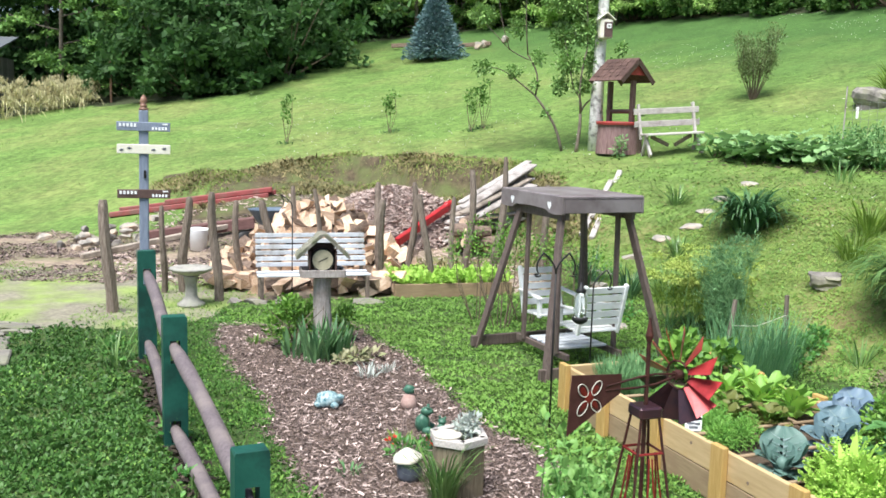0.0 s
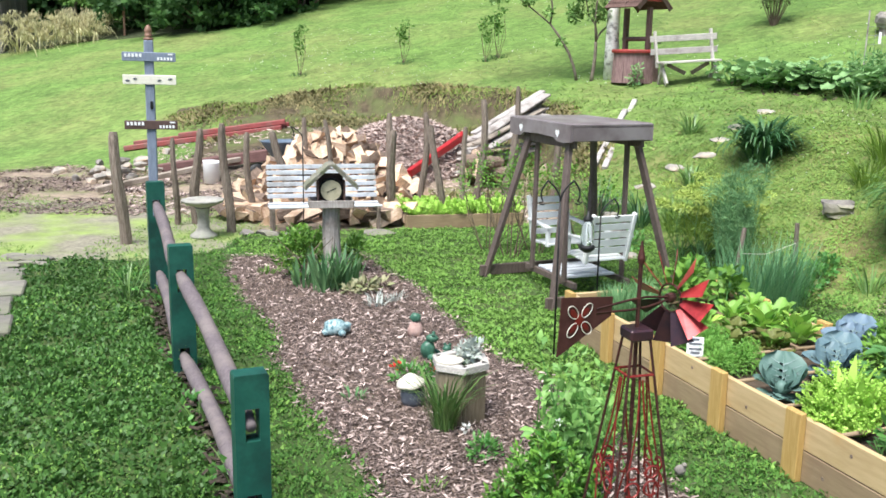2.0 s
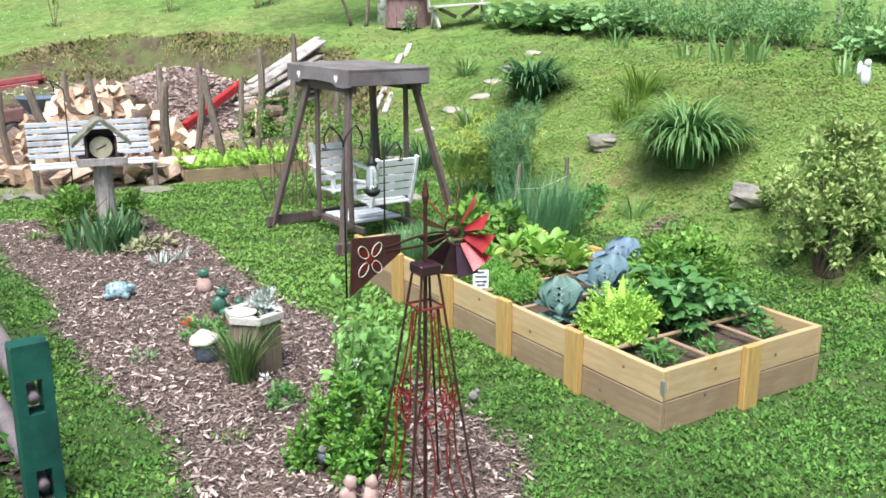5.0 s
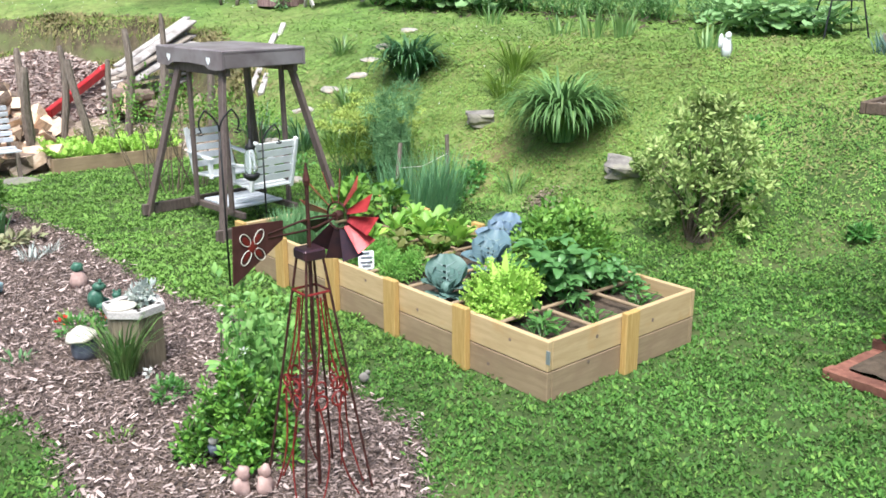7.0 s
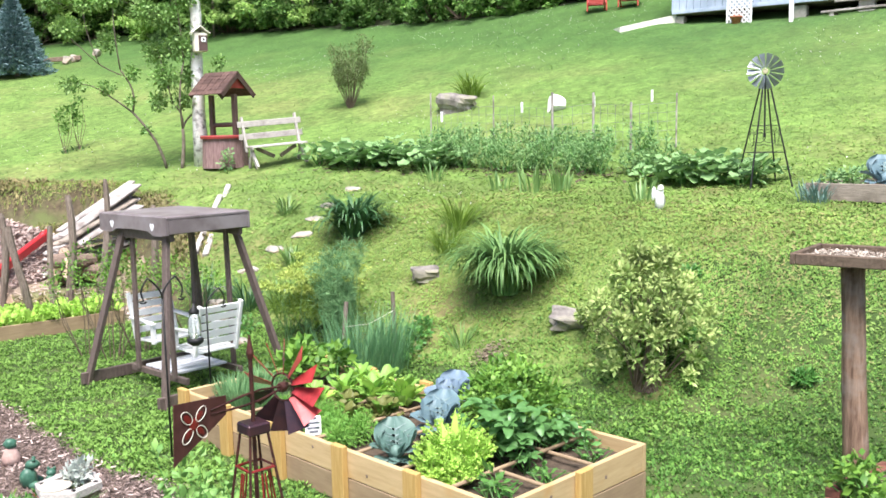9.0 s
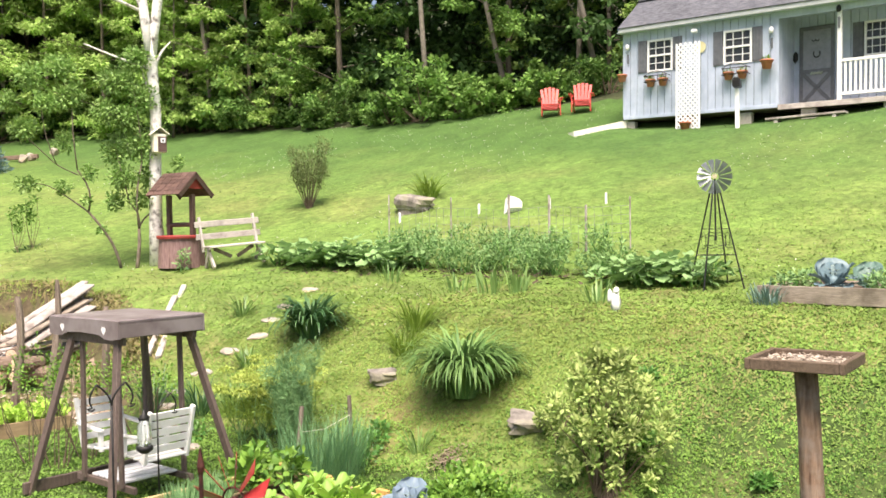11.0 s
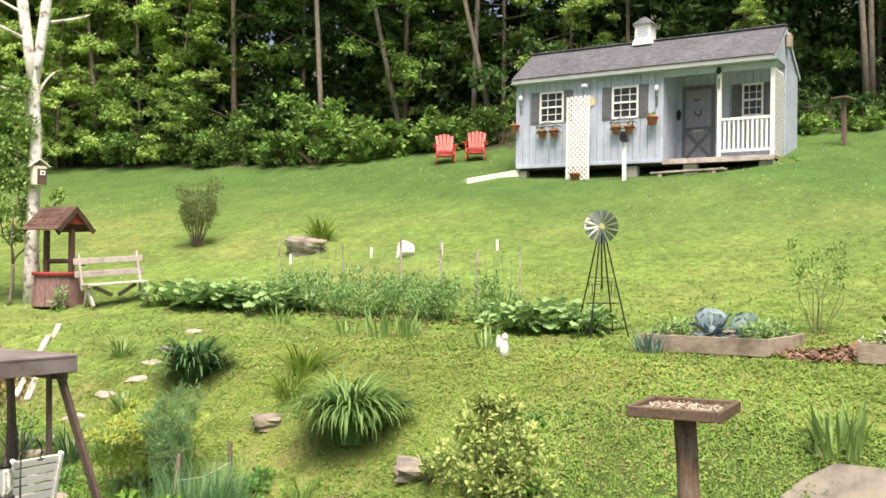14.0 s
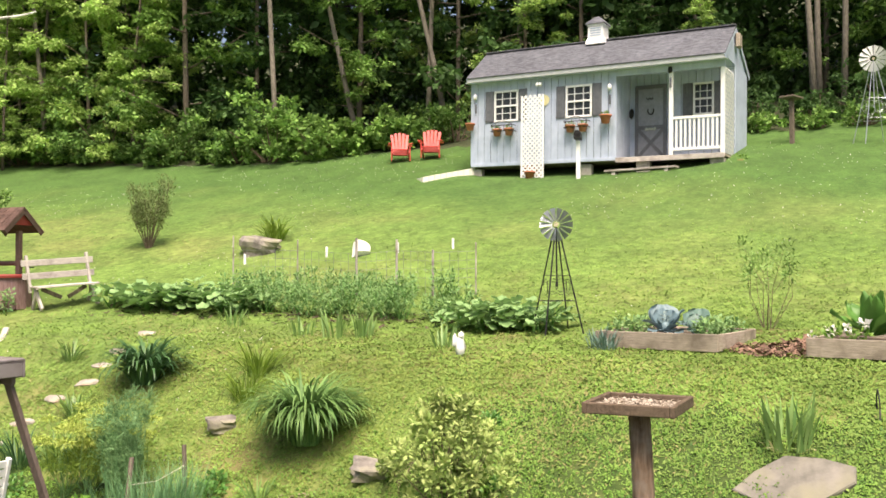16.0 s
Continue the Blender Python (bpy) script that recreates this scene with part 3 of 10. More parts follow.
def ground_sheet():
    xs = np.concatenate([np.arange(-90, -12, 2.0), np.arange(-12, -4, 0.25), np.arange(-4, 6, 0.125), np.arange(6, 24, 0.3), np.arange(24, 110, 2.5)])
    ys = np.concatenate([np.arange(-30, 1.5, 1.5), np.arange(1.5, 13, 0.125), np.arange(13, 22, 0.2), np.arange(22, 44, 0.5), np.arange(44, 150, 3.0)])
    gx, gy = np.meshgrid(xs, ys)
    gz = land(gx, gy)
    uneven = np.array([noise.noise((float(a) * 1.3, float(b) * 1.3, 0)) for a, b in zip(gx.ravel(), gy.ravel())]).reshape(gx.shape)
    gz = gz + 0.008 * uneven * (gy > 2.5) + 0.012 * smooth(0.0, 0.25, mulch_edge(gx, gy)) * (gy < 12)
    n = len(xs)
    i = (np.arange(len(ys) - 1)[:, None] * n + np.arange(n - 1)[None, :]).ravel()[:, None]
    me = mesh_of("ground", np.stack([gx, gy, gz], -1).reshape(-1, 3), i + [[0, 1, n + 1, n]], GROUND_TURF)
    for m in (GROUND_MULCH, DIRT, GROUND_WOODS, CUT_BANK, GROUND_LAWN, GROUND_BANK, DRIVE):
        me.materials.append(m)
    cx, cy = (gx[:-1, :-1] + gx[1:, 1:]) / 2, (gy[:-1, :-1] + gy[1:, 1:]) / 2
    drop = np.abs(np.gradient(gz, axis=0)[:-1, :-1]) / np.maximum(np.gradient(gy, axis=0)[:-1, :-1], 1e-3) + np.abs(np.gradient(gz, axis=1)[:-1, :-1]) / np.maximum(np.gradient(gx, axis=1)[:-1, :-1], 1e-3)
    kind = np.where((mulch_edge(cx, cy) > 0) & (cy < 12) & (cy > 2.5), 1, np.where(woods_edge(cx, cy) > 0, 3, np.where(yard_edge(cx, cy) > 0, 2, np.where((0.87 * cx + 0.49 * cy - 1.5 * smooth(4.6, 6.6, cx) * smooth(9.5, 7.0, cy) < 7.9 + 0.4 * np.sin(2.2 * cx + cy) + 0.2 * np.sin(5 * cx - 3 * cy)) & (cy < 12.6) & (cy > -6), 5, np.where((np.hypot(cx, cy) < 13.5 + np.sin(2.1 * cx) * np.sin(1.7 * cy)) & (cx > 1), 6, 0)))))
    kind = np.where((np.abs(pit_edge(cx, cy)) < 0.45) & (drop > 0.3) & (cy > 12.5), 4, kind)
    kind = np.where((kind == 2) & (cy > 17.2 + 0.4 * np.sin(2.2 * cx)), 4, kind)
    kind = np.where((cx < -6.6 + 0.4 * np.sin(2 * cy)) & (cy > 17.6) & (woods_edge(cx, cy) <= 0), 0, kind)
    kind = np.where(drive_edge(cx, cy) > 0, 7, kind)
    me.polygons.foreach_set("material_index", kind.ravel().astype(np.int32))
    me.shade_smooth()
    return tagged(new("ground", me), "uneven green lawn rising in a bank", "ground", kind="structure")


ground_sheet()


def scatter(n, x0, x1, y0, y1):
    x, y = rng.uniform(x0, x1, n), rng.uniform(y0, y1, n)
    return x, y


def path_edge(x, y):
    return np.minimum(-2.62 - 0.425 * (y - 4.62) - x, 9.9 - y)


def turf(name, x, y, size, material, label, lean=1.4, low=0.35, broad=(0.4, 0.8), rough=0.45, lift=-0.004):
    """Short broad leaves of clover and grass standing every way."""
    n = len(x)
    at = np.stack([x, y, land(x, y) + lift], 1)
    turn, tip = rng.uniform(0, 2 * math.pi, n), rng.uniform(low, lean, n)
    way = np.stack([np.cos(turn) * np.sin(tip), np.sin(turn) * np.sin(tip), np.cos(tip)], 1)
    # the blades lean with the slope that they grow on
    gx, gy = (land(x + 0.06, y) - land(x - 0.06, y)) / 0.12, (land(x, y + 0.06) - land(x, y - 0.06)) / 0.12
    way[:, 2] += gx * way[:, 0] + gy * way[:, 1]
    length = size * rng.uniform(0.6, 1.4, n)
    me = cards(name, at, way, length, length * rng.uniform(*broad, n), material, np.stack([-gx, -gy, np.ones(n)], 1) + rng.normal(0, rough, (n, 3)))
    return tagged(new(name, me), label, "grass", kind="stuff")


ROUGH_DRY = leaf_mat("rough_bank_grass", (0.10, 0.10, 0.035), (0.28, 0.235, 0.11), 0.5, 0.7, 0.1)


def patchy(x, y, scale, seed):
    """Soft random patches between 0 and 1, of about 1 / scale metres."""
    g = np.random.default_rng(seed).random((257, 257))
    u, v = np.mod(x * scale + 31.7, 256), np.mod(y * scale + 57.3, 256)
    i, j = u.astype(int), v.astype(int)
    a, b = u - i, v - j
    a, b = a * a * (3 - 2 * a), b * b * (3 - 2 * b)
    return (g[i, j] * (1 - a) + g[i + 1, j] * a) * (1 - b) + (g[i, j + 1] * (1 - a) + g[i + 1, j + 1] * a) * b


def sunny(x, y):
    """How far up the bank a spot lies; the eastern bank stays as green as the lawn further up."""
    return 0.87 * x + 0.49 * y - 1.5 * smooth(4.6, 6.6, x) * smooth(9.5, 7.0, y)


def lawn():
    # the close lawn, thinner with distance, standing in small cushions
    x, y = scatter(1250000, -7, 9.5, 2.4, 13.2)
    cushion = 0.6 * patchy(x, y, 7.0, 3) + 0.4 * patchy(x, y, 17.0, 4)
    s = sunny(x, y)
    keep = (mulch_edge(x, y) < rng.uniform(-0.05, 0.06, len(x))) & (path_edge(x, y) < rng.normal(0.03, 0.05, len(x))) & (yard_edge(x, y) < 0) & (drive_edge(x, y) < rng.normal(0, 0.12, len(x)))
    keep &= rng.random(len(x)) < np.clip(5.4 / np.hypot(x, y), 0, 1) ** 1.25 * (0.5 + 0.9 * smooth(0.25, 0.6, cushion))
    keep &= (x > -0.62 * y - 0.8) & (x < 1.75 * y + 0.2) & (0.87 * x + 0.49 * y < 10.2 + rng.normal(0, 0.3, len(x))) & ~((x < -4.4) & (y > 9.6) & (rng.random(len(x)) < 0.72))
    keep &= ~((np.abs(x + 0.88 + 0.478 * (y - 4.1)) < 0.05) & (rng.random(len(x)) < 0.6))
    lift = 0.045 * smooth(0.3, 0.75, cushion) * rng.random(len(x)) - 0.006
    pale = keep & (rng.random(len(x)) < 0.06 + 0.16 * smooth(0.45, 0.7, patchy(x, y, 1.6, 5)) + 0.85 * np.maximum(smooth(5.8, 8.4, s), 0.92 * smooth(4.6, 6.6, y) * (x > -0.43 * y + 1.9) * smooth(3.6, 2.6, x)))
    keep &= ~pale
    # west of the fence the lawn takes a darker green
    west = keep & (x < -0.88 - 0.478 * (y - 4.1) + rng.normal(0, 0.05, len(x)))
    keep &= ~west
    turf("lawn_grass", x[keep], y[keep], 0.020 + 0.020 * (rng.random(keep.sum()) ** 3), TURF, "short green clover and grass lawn", 1.4, 0.5, (0.28, 0.62), 0.32, lift[keep])
    turf("clover_lawn", x[west], y[west], 0.025 + 0.022 * (rng.random(west.sum()) ** 3), TURF_WEST, "dense darker green grass and clover lawn beside the path", lift=lift[west])
    up = pale & (s > 8.1 + rng.normal(0, 0.5, len(x)))
    pale &= ~up
    turf("pale_lawn_grass", x[pale], y[pale], 0.024 + 0.018 * (rng.random(pale.sum()) ** 3), TURF_MID, "lighter grass mixed into the lawn", 1.45, 0.6, (0.35, 0.7), 0.28, lift[pale])
    turf("bank_turf", x[up], y[up], 0.026 + 0.016 * (rng.random(up.sum()) ** 3), TURF_BANK, "short yellowish grass and clover on the bank", 1.5, 0.9, (0.3, 0.65), 0.2, 0.6 * lift[up])
    # bank, terrace and meadow
    x, y = scatter(1500000, -9, 17, 4, 24)
    far = np.hypot(x, y)
    s = 0.87 * x + 0.49 * y
    cushion = 0.5 * patchy(x, y, 5.0, 6) + 0.5 * patchy(x, y, 12.0, 7)
    keep = ((y > 13) | (s > 8.6 + rng.normal(0, 0.4, len(x)))) & (pit_edge(x, y) < -0.1) & (woods_edge(x, y) < 0.4) & (rng.random(len(x)) < np.clip(8.0 / far, 0, 1) ** 1.5 * smooth(21, 11, far) * (0.45 + 0.8 * smooth(0.3, 0.6, cushion))) & (yard_edge(x, y) < 0) & (drive_edge(x, y) < 0)
    keep &= np.arctan2(x, y) < 1.12
    worn = patchy(x, y, 0.9, 8)
    dry = rng.random(len(x)) < 0.02 + 0.06 * (s < 9.8) * (x < 7) + 0.28 * smooth(0.6, 0.8, worn) * (s < 12)
    size = 0.032 + 0.0014 * far
    lift = 0.03 * smooth(0.3, 0.75, cushion) * rng.random(len(x))
    for name, k, material, label in (("bank_grass", keep & ~dry, TURF_LIT, "mown light green grass on the bank and meadow"), ("dry_grass", keep & dry, TURF_DRY, "dry yellowish grass in the mown bank")):
        turf(name, x[k], y[k], size[k], material, label, 1.52, 1.0, (0.2, 0.45), 0.2, lift[k])
    # coarser tufts out to the woods
    x, y = scatter(150000, -16, 26, 15, 46)
    far = np.hypot(x, y)
    keep = (woods_edge(x, y) < 0.5) & (pit_edge(x, y) < -0.3) & (yard_edge(x, y) < 0) & (drive_edge(x, y) < 0) & (far > 16) & (rng.random(len(x)) < (0.3 + 0.7 * smooth(0.35, 0.65, patchy(x, y, 2.2, 9))) * np.clip(22 / far, 0, 1))
    # tufts towards the woods: greener, with tree shade in the colour
    lush_shade = keep & (0.92 * x + 0.55 * y + 9.0 * (patchy(x, y, 0.35, 10) - 0.5) > 22.0)
    turf("meadow_tufts", x[keep & ~lush_shade], y[keep & ~lush_shade], 0.07, TURF_FAR, "uneven mown tufts across the far meadow", 1.56, 1.2, (0.25, 0.5), 0.12)
    turf("lush_tufts", x[lush_shade], y[lush_shade], 0.075, TURF_SHADED, "greener, shade-toned tufts below the woods", 1.56, 1.3, (0.25, 0.5), 0.1)
    # white clover heads in the meadow
    x, y = scatter(5200, -8, 22, 10, 34)
    keep = (woods_edge(x, y) < 0) & (pit_edge(x, y) < -0.3) & (rng.random(len(x)) < smooth(0.35, 0.7, patchy(x, y, 0.45, 11)))
    x, y = x[keep], y[keep]
    at = np.stack([x, y, land(x, y) + 0.03], 1)
    me = cards("clover_flowers", at, rng.normal(0, 1, (len(x), 3)), 0.026, 0.022, PETAL_WHITE)
    tagged(new("clover_flowers", me), "tiny white clover heads in the meadow", "flowers", kind="stuff")
    # worn grass on the drive and the shaggy rim of the cut
    x, y = scatter(26000, -10, -2.4, 9.6, 14.5)
    keep = ((yard_edge(x, y) > -1.0) | (drive_edge(x, y) > 0)) & (np.sin(2.1 * x + 0.8 * y) + np.sin(1.3 * y - 1.1 * x + 2) > 0.1)
    turf("thin_grass", x[keep], y[keep], 0.035, TURF_LIT, "thin worn grass on the gravelly drive", 1.4, 0.7, (0.2, 0.45), 0.25, 0.004)
    x, y = scatter(260000, -9, 3, 12.5, 22)
    e = pit_edge(x, y)
    ragged = np.sin(2.3 * x + 1.1 * y) + np.sin(1.2 * x - 2.7 * y + 1) + rng.normal(0, 0.5, len(x))
    keep = (e > -0.5 - 0.12 * ragged) & (e < 1.5 + 0.4 * ragged) & (y > 13.5) & (x > -6.9 + 0.5 * np.sin(3 * y)) & (ragged > -0.9) & (rng.random(len(x)) < np.where(e > 0.6, 0.3, np.where(e > 0.2, 0.5, 1.0)))
    turf("rough_grass", x[keep], y[keep], (0.05 + 0.045 * np.clip(ragged, 0, 2))[keep], ROUGH_DRY, "rough dry grass hanging over the cut bank", 1.55, 0.6, (0.12, 0.34), 0.4)
    keep &= (rng.random(len(x)) < 0.4) & (np.sin(1.7 * x + 2.1 * y) > -0.2)
    turf("rough_weeds", x[keep] + 0.05, y[keep] + 0.05, 0.07, TURF_BANK, "low green weeds on the cut bank", 1.3, 0.2, (0.15, 0.4), 0.4)


lawn()


def chips(name, x, y, size, material, label, lift=0.01, height=None):
    n = len(x)
    z = (land(x, y) if height is None else height) + lift + rng.random(n) * 0.012
    turn, tip = rng.uniform(0, 2 * math.pi, n), rng.normal(0, 0.3, n)
    way = np.stack([np.cos(turn), np.sin(turn), np.sin(tip)], 1)
    up = np.stack([rng.normal(0, 0.35, n), rng.normal(0, 0.35, n), np.ones(n)], 1)
    length = size * rng.uniform(0.5, 1.5, n)
    me = cards(name, np.stack([x, y, z], 1), way, length, length * rng.uniform(0.14, 0.4, n), material, up, True)
    return tagged(new(name, me), label, "mulch", kind="stuff")


x, y = scatter(330000, -3, 2.2, 2.6, 10.6)
k = mulch_edge(x, y) > rng.normal(-0.02, 0.05, len(x))
k &= rng.random(len(x)) < np.clip(5.5 / y, 0, 1)
chips("bark_mulch", x[k], y[k], 0.022, CHIP, "brown shredded bark mulch in the bed", 0.014)
k &= rng.random(len(x)) < 0.045
chips("pale_mulch", x[k] + 0.02, y[k], 0.034, CHIP_PALE, "paler splinters mixed into the bark mulch", 0.026)


def paver_path():
    walkway = thing("stone_path", pose(0, 0, 0), "weathered concrete paver path beside the lawn", "path", kind="structure")
    shapes = []
    for k in range(4):
        bm = bmesh.new()
        box(bm, (0, 0, 0), (1.15, 0.50 + 0.03 * k, 0.07), bevel=0.015)
        for v in bm.verts:
            v.co += Vector((noise.noise(v.co * 5 + Vector((k, 0, 0))), noise.noise(v.co * 5 + Vector((0, k, 0))), 0)) * 0.02
        me = bpy.data.meshes.new("paver")
        bm.to_mesh(me)
        bm.free()
        me.materials.append(PAVER)
        shapes.append(me)
    y = 2.2
    while y < 8.8:
        k = random.randrange(4)
        piece("paver", shapes[k], walkway, pose(-3.24 - 0.425 * (y - 4.62) + random.uniform(-0.04, 0.04), y, 0.012 + random.uniform(-0.008, 0.008), random.uniform(-1, 1), random.uniform(-1, 1), 23 + random.uniform(-2, 2)))
        y += 0.545 + 0.03 * k
    # old flat stones where the path meets the drive
    for i in range(24):
        bm = bmesh.new()
        hewn(bm, (random.uniform(0.12, 0.28), random.uniform(0.08, 0.14), 0.03), 40 + i, 0.75)
        ob = part("flat_stone", bm, PAVER, walkway)
        ob.matrix_local = pose(-5.9 + random.uniform(0, 1.25), 9.0 + random.uniform(0, 0.9), 0.015, 0, 0, random.uniform(0, 40))


paver_path()


# ---- lower garden: fence, sign, bird things ----
def rail_fence():
    f = thing("rail_fence", pose(0, 0, 0), "green wooden post fence with round weathered rails", "fence")
    posts = [(-0.84, 4.10, 0.82), (-1.905, 6.28, 0.96), (-2.92, 8.58, 1.08)]
    for x, y, h in posts:
        bm = bmesh.new()
        m = pose(x, y, 0, 0, 0, 26)
        w, d = 0.165, 0.105
        # one body with two slots through it
        xs, zs = (-w / 2, -w / 2 + 0.048, w / 2 - 0.048, w / 2), (0, 0.05, 0.21, h - 0.335, h - 0.17, h - 0.012, h)
        grid = {}
        for i, xx in enumerate(xs):
            for j, zz in enumerate(zs):
                grid[i, j] = bm.verts.new((xx * (0.93 if j == 6 else 1), -d / 2, zz))
        front = [bm.faces.new((grid[i, j], grid[i + 1, j], grid[i + 1, j + 1], grid[i, j + 1])) for i in range(3) for j in range(6) if not (i == 1 and j in (1, 3))]
        ext = bmesh.ops.extrude_face_region(bm, geom=front)
        bmesh.ops.translate(bm, verts=[q for q in ext["geom"] if isinstance(q, bmesh.types.BMVert)], vec=(0, d, 0))
        bmesh.ops.recalc_face_normals(bm, faces=bm.faces)
        bmesh.ops.transform(bm, verts=bm.verts, matrix=m)
        part("post", bm, GREEN_PAINT, f, "dark green painted slotted post")
    for (x0, y0, h0), (x1, y1, h1) in zip(posts, posts[1:]):
        way = Vector((x1 - x0, y1 - y0, 0)).normalized()
        for level, (za, zb) in enumerate(((h0 - 0.25, h1 - 0.22), (0.125 + 0.03 * (y0 > 5), 0.155 + 0.03 * (y0 > 5)))):
            a, b = Vector((x0, y0, za)) - way * 0.05, Vector((x1, y1, zb)) + way * 0.05
            bm = bmesh.new()
            pts, rad = [], []
            for i in range(9):
                u = i / 8
                p = a.lerp(b, u) + Vector((0.012 * math.sin(5 * u + x0), 0, 0.012 * math.sin(4 * u + level * 2 + x1)))
                pts.append(p)
                rad.append(0.052 * (0.55 + 0.45 * min(1, 6 * u, 6 * (1 - u))) + 0.003 * math.sin(9 * u))
            tube(bm, pts, rad, 10)
            part("rail", bm, RAIL, f, "round weathered brown-grey rail", True)


rail_fence()


def bars(parent, x0, x1, y, z, n, h, material, name="letter_bar", gap=0.35):
    """Illegible lettering as plain bars on a face that looks along -y."""
    w = (x1 - x0) / n
    for i in range(n):
        bm = bmesh.new()
        box(bm, (x0 + w * (i + 0.5), y, z), (w * (1 - gap), 0.004, h), bevel=0)
        part(name, bm, material, parent)


def sign_post():
    s = thing("sign_post", pose(-3.04, 8.84, 0, 0, 0.6, 19), "slate blue signpost with three name boards", "signpost")
    bm = bmesh.new()
    box(bm, (0, 0, 1.2), (0.088, 0.088, 2.4), bevel=0.008)
    part("post", bm, SIGN_BLUE, s)
    bm = bmesh.new()
    lathe(bm, [(0.040, 2.4), (0.046, 2.405), (0.046, 2.42), (0.026, 2.428), (0.038, 2.44), (0.038, 2.45), (0.026, 2.458), (0.036, 2.48), (0.034, 2.50), (0.02, 2.53), (0.005, 2.545)], 14)
    part("finial", bm, COPPER, s, "turned brown finial", True)
    for z, size, m, label in ((2.245, 0.085, SIGN_BLUE, "slate blue name board with white lettering"), (2.03, 0.09, SIGN_CREAM, "cream board with small dark birds"),
                              (1.60, 0.085, BROWN_PAINT, "dark brown name board with white lettering")):
        bm = bmesh.new()
        box(bm, (0, -0.054, z), (0.49, 0.018, size), bevel=0.004)
        b = part("name_board", bm, m, s, label)
        if m is SIGN_CREAM:
            for x in (-0.2, -0.13, 0.09, 0.19):
                bm = bmesh.new()
                lump(bm, (x, -0.066, z + 0.01 * math.sin(40 * x)), (0.022, 0.004, 0.012), 3, 0.3, 1)
                part("painted_mark", bm, SHED_DARK, b)
        else:
            bars(b, -0.23, -0.06, -0.065, z + 0.012, 5, 0.032, SHED_TRIM)
            bars(b, 0.07, 0.22, -0.065, z - 0.016, 5, 0.028, SHED_TRIM)
            bars(b, 0.16, 0.235, -0.065, z + 0.026, 1, 0.014, SHED_TRIM)
    bm = bmesh.new()
    box(bm, (0.01, -0.05, 1.79), (0.026, 0.02, 0.075), bevel=0.006)
    part("latch", bm, BLACK_IRON, s, "small black latch")


sign_post()


def stakes():
    """The row of rough stakes before the wood yard."""
    spots = [(-4.14, 10.75, 1.38), (-3.95, 12.05, 1.15), (-3.62, 12.2, 1.2), (-3.12, 11.65, 1.25), (-3.05, 12.7, 1.25), (-2.62, 12.75, 1.2), (-2.42, 13.6, 1.25), (-1.98, 12.75, 1.25),
             (-1.30, 13.9, 1.3), (-1.12, 12.9, 1.2), (-0.72, 13.6, 1.25), (-0.45, 12.95, 1.15), (-0.08, 13.2, 1.25), (0.12, 13.6, 1.5), (0.55, 13.3, 1.1), (0.62, 14.3, 1.45), (1.25, 13.6, 1.3)]
    for i, (x, y, h) in enumerate(spots):
        r = random.Random(i)
        s = thing("fence_stake", on_land(x, y, r.uniform(0, 360), r.uniform(-3, 3), r.uniform(-3, 3), -0.05), "rough weathered wooden stake driven into the yard edge", "stake", "row of stakes")
        bm = bmesh.new()
        rad = (0.078, 0.045, 0.06, 0.055)[i] if i < 4 else r.uniform(0.042, 0.066)
        tube(bm, [((0.03 + 0.03 * (i % 3)) * math.sin(3.4 * u + 2.1 * i), (0.03 + 0.02 * (i % 2)) * math.cos(4.1 * u + i), u * h * (1.02 + 0.05 * (i % 4))) for u in (0, 0.2, 0.4, 0.6, 0.8, 0.95, 1.0)], [rad * q * (1 + 0.1 * math.sin(5 * q + i)) for q in (1.1, 0.95, 1.05, 0.92, 0.9, 0.8, 0.55)], 7)
        part("shaft", bm, STAKE, s)
        if i in (0, 3, 9):
            bm = bmesh.new()
            tube(bm, [(0, 0, 0.7 * h), (0.05, 0.02, 0.74 * h)], [0.02, 0.015], 6)
            part("knot", bm, STAKE, s)


stakes()


def bird_bath():
    b = thing("bird_bath", pose(-3.33, 11.3, 0), "pale concrete bird bath with scalloped bowl", "bird bath")
    bm = bmesh.new()
    lathe(bm, [(0.17, 0), (0.17, 0.03), (0.11, 0.07), (0.075, 0.12), (0.07, 0.25), (0.085, 0.36), (0.10, 0.38)], 18)
    part("pedestal", bm, CONCRETE, b, "", True)
    bm = bmesh.new()
    lathe(bm, [(0.06, 0.38), (0.16, 0.41), (0.25, 0.455), (0.265, 0.475), (0.255, 0.485), (0.15, 0.45), (0.02, 0.435)], 48, None, 0.04, 12)
    part("bowl", bm, CONCRETE, b, "scalloped shallow bowl", True)


bird_bath()


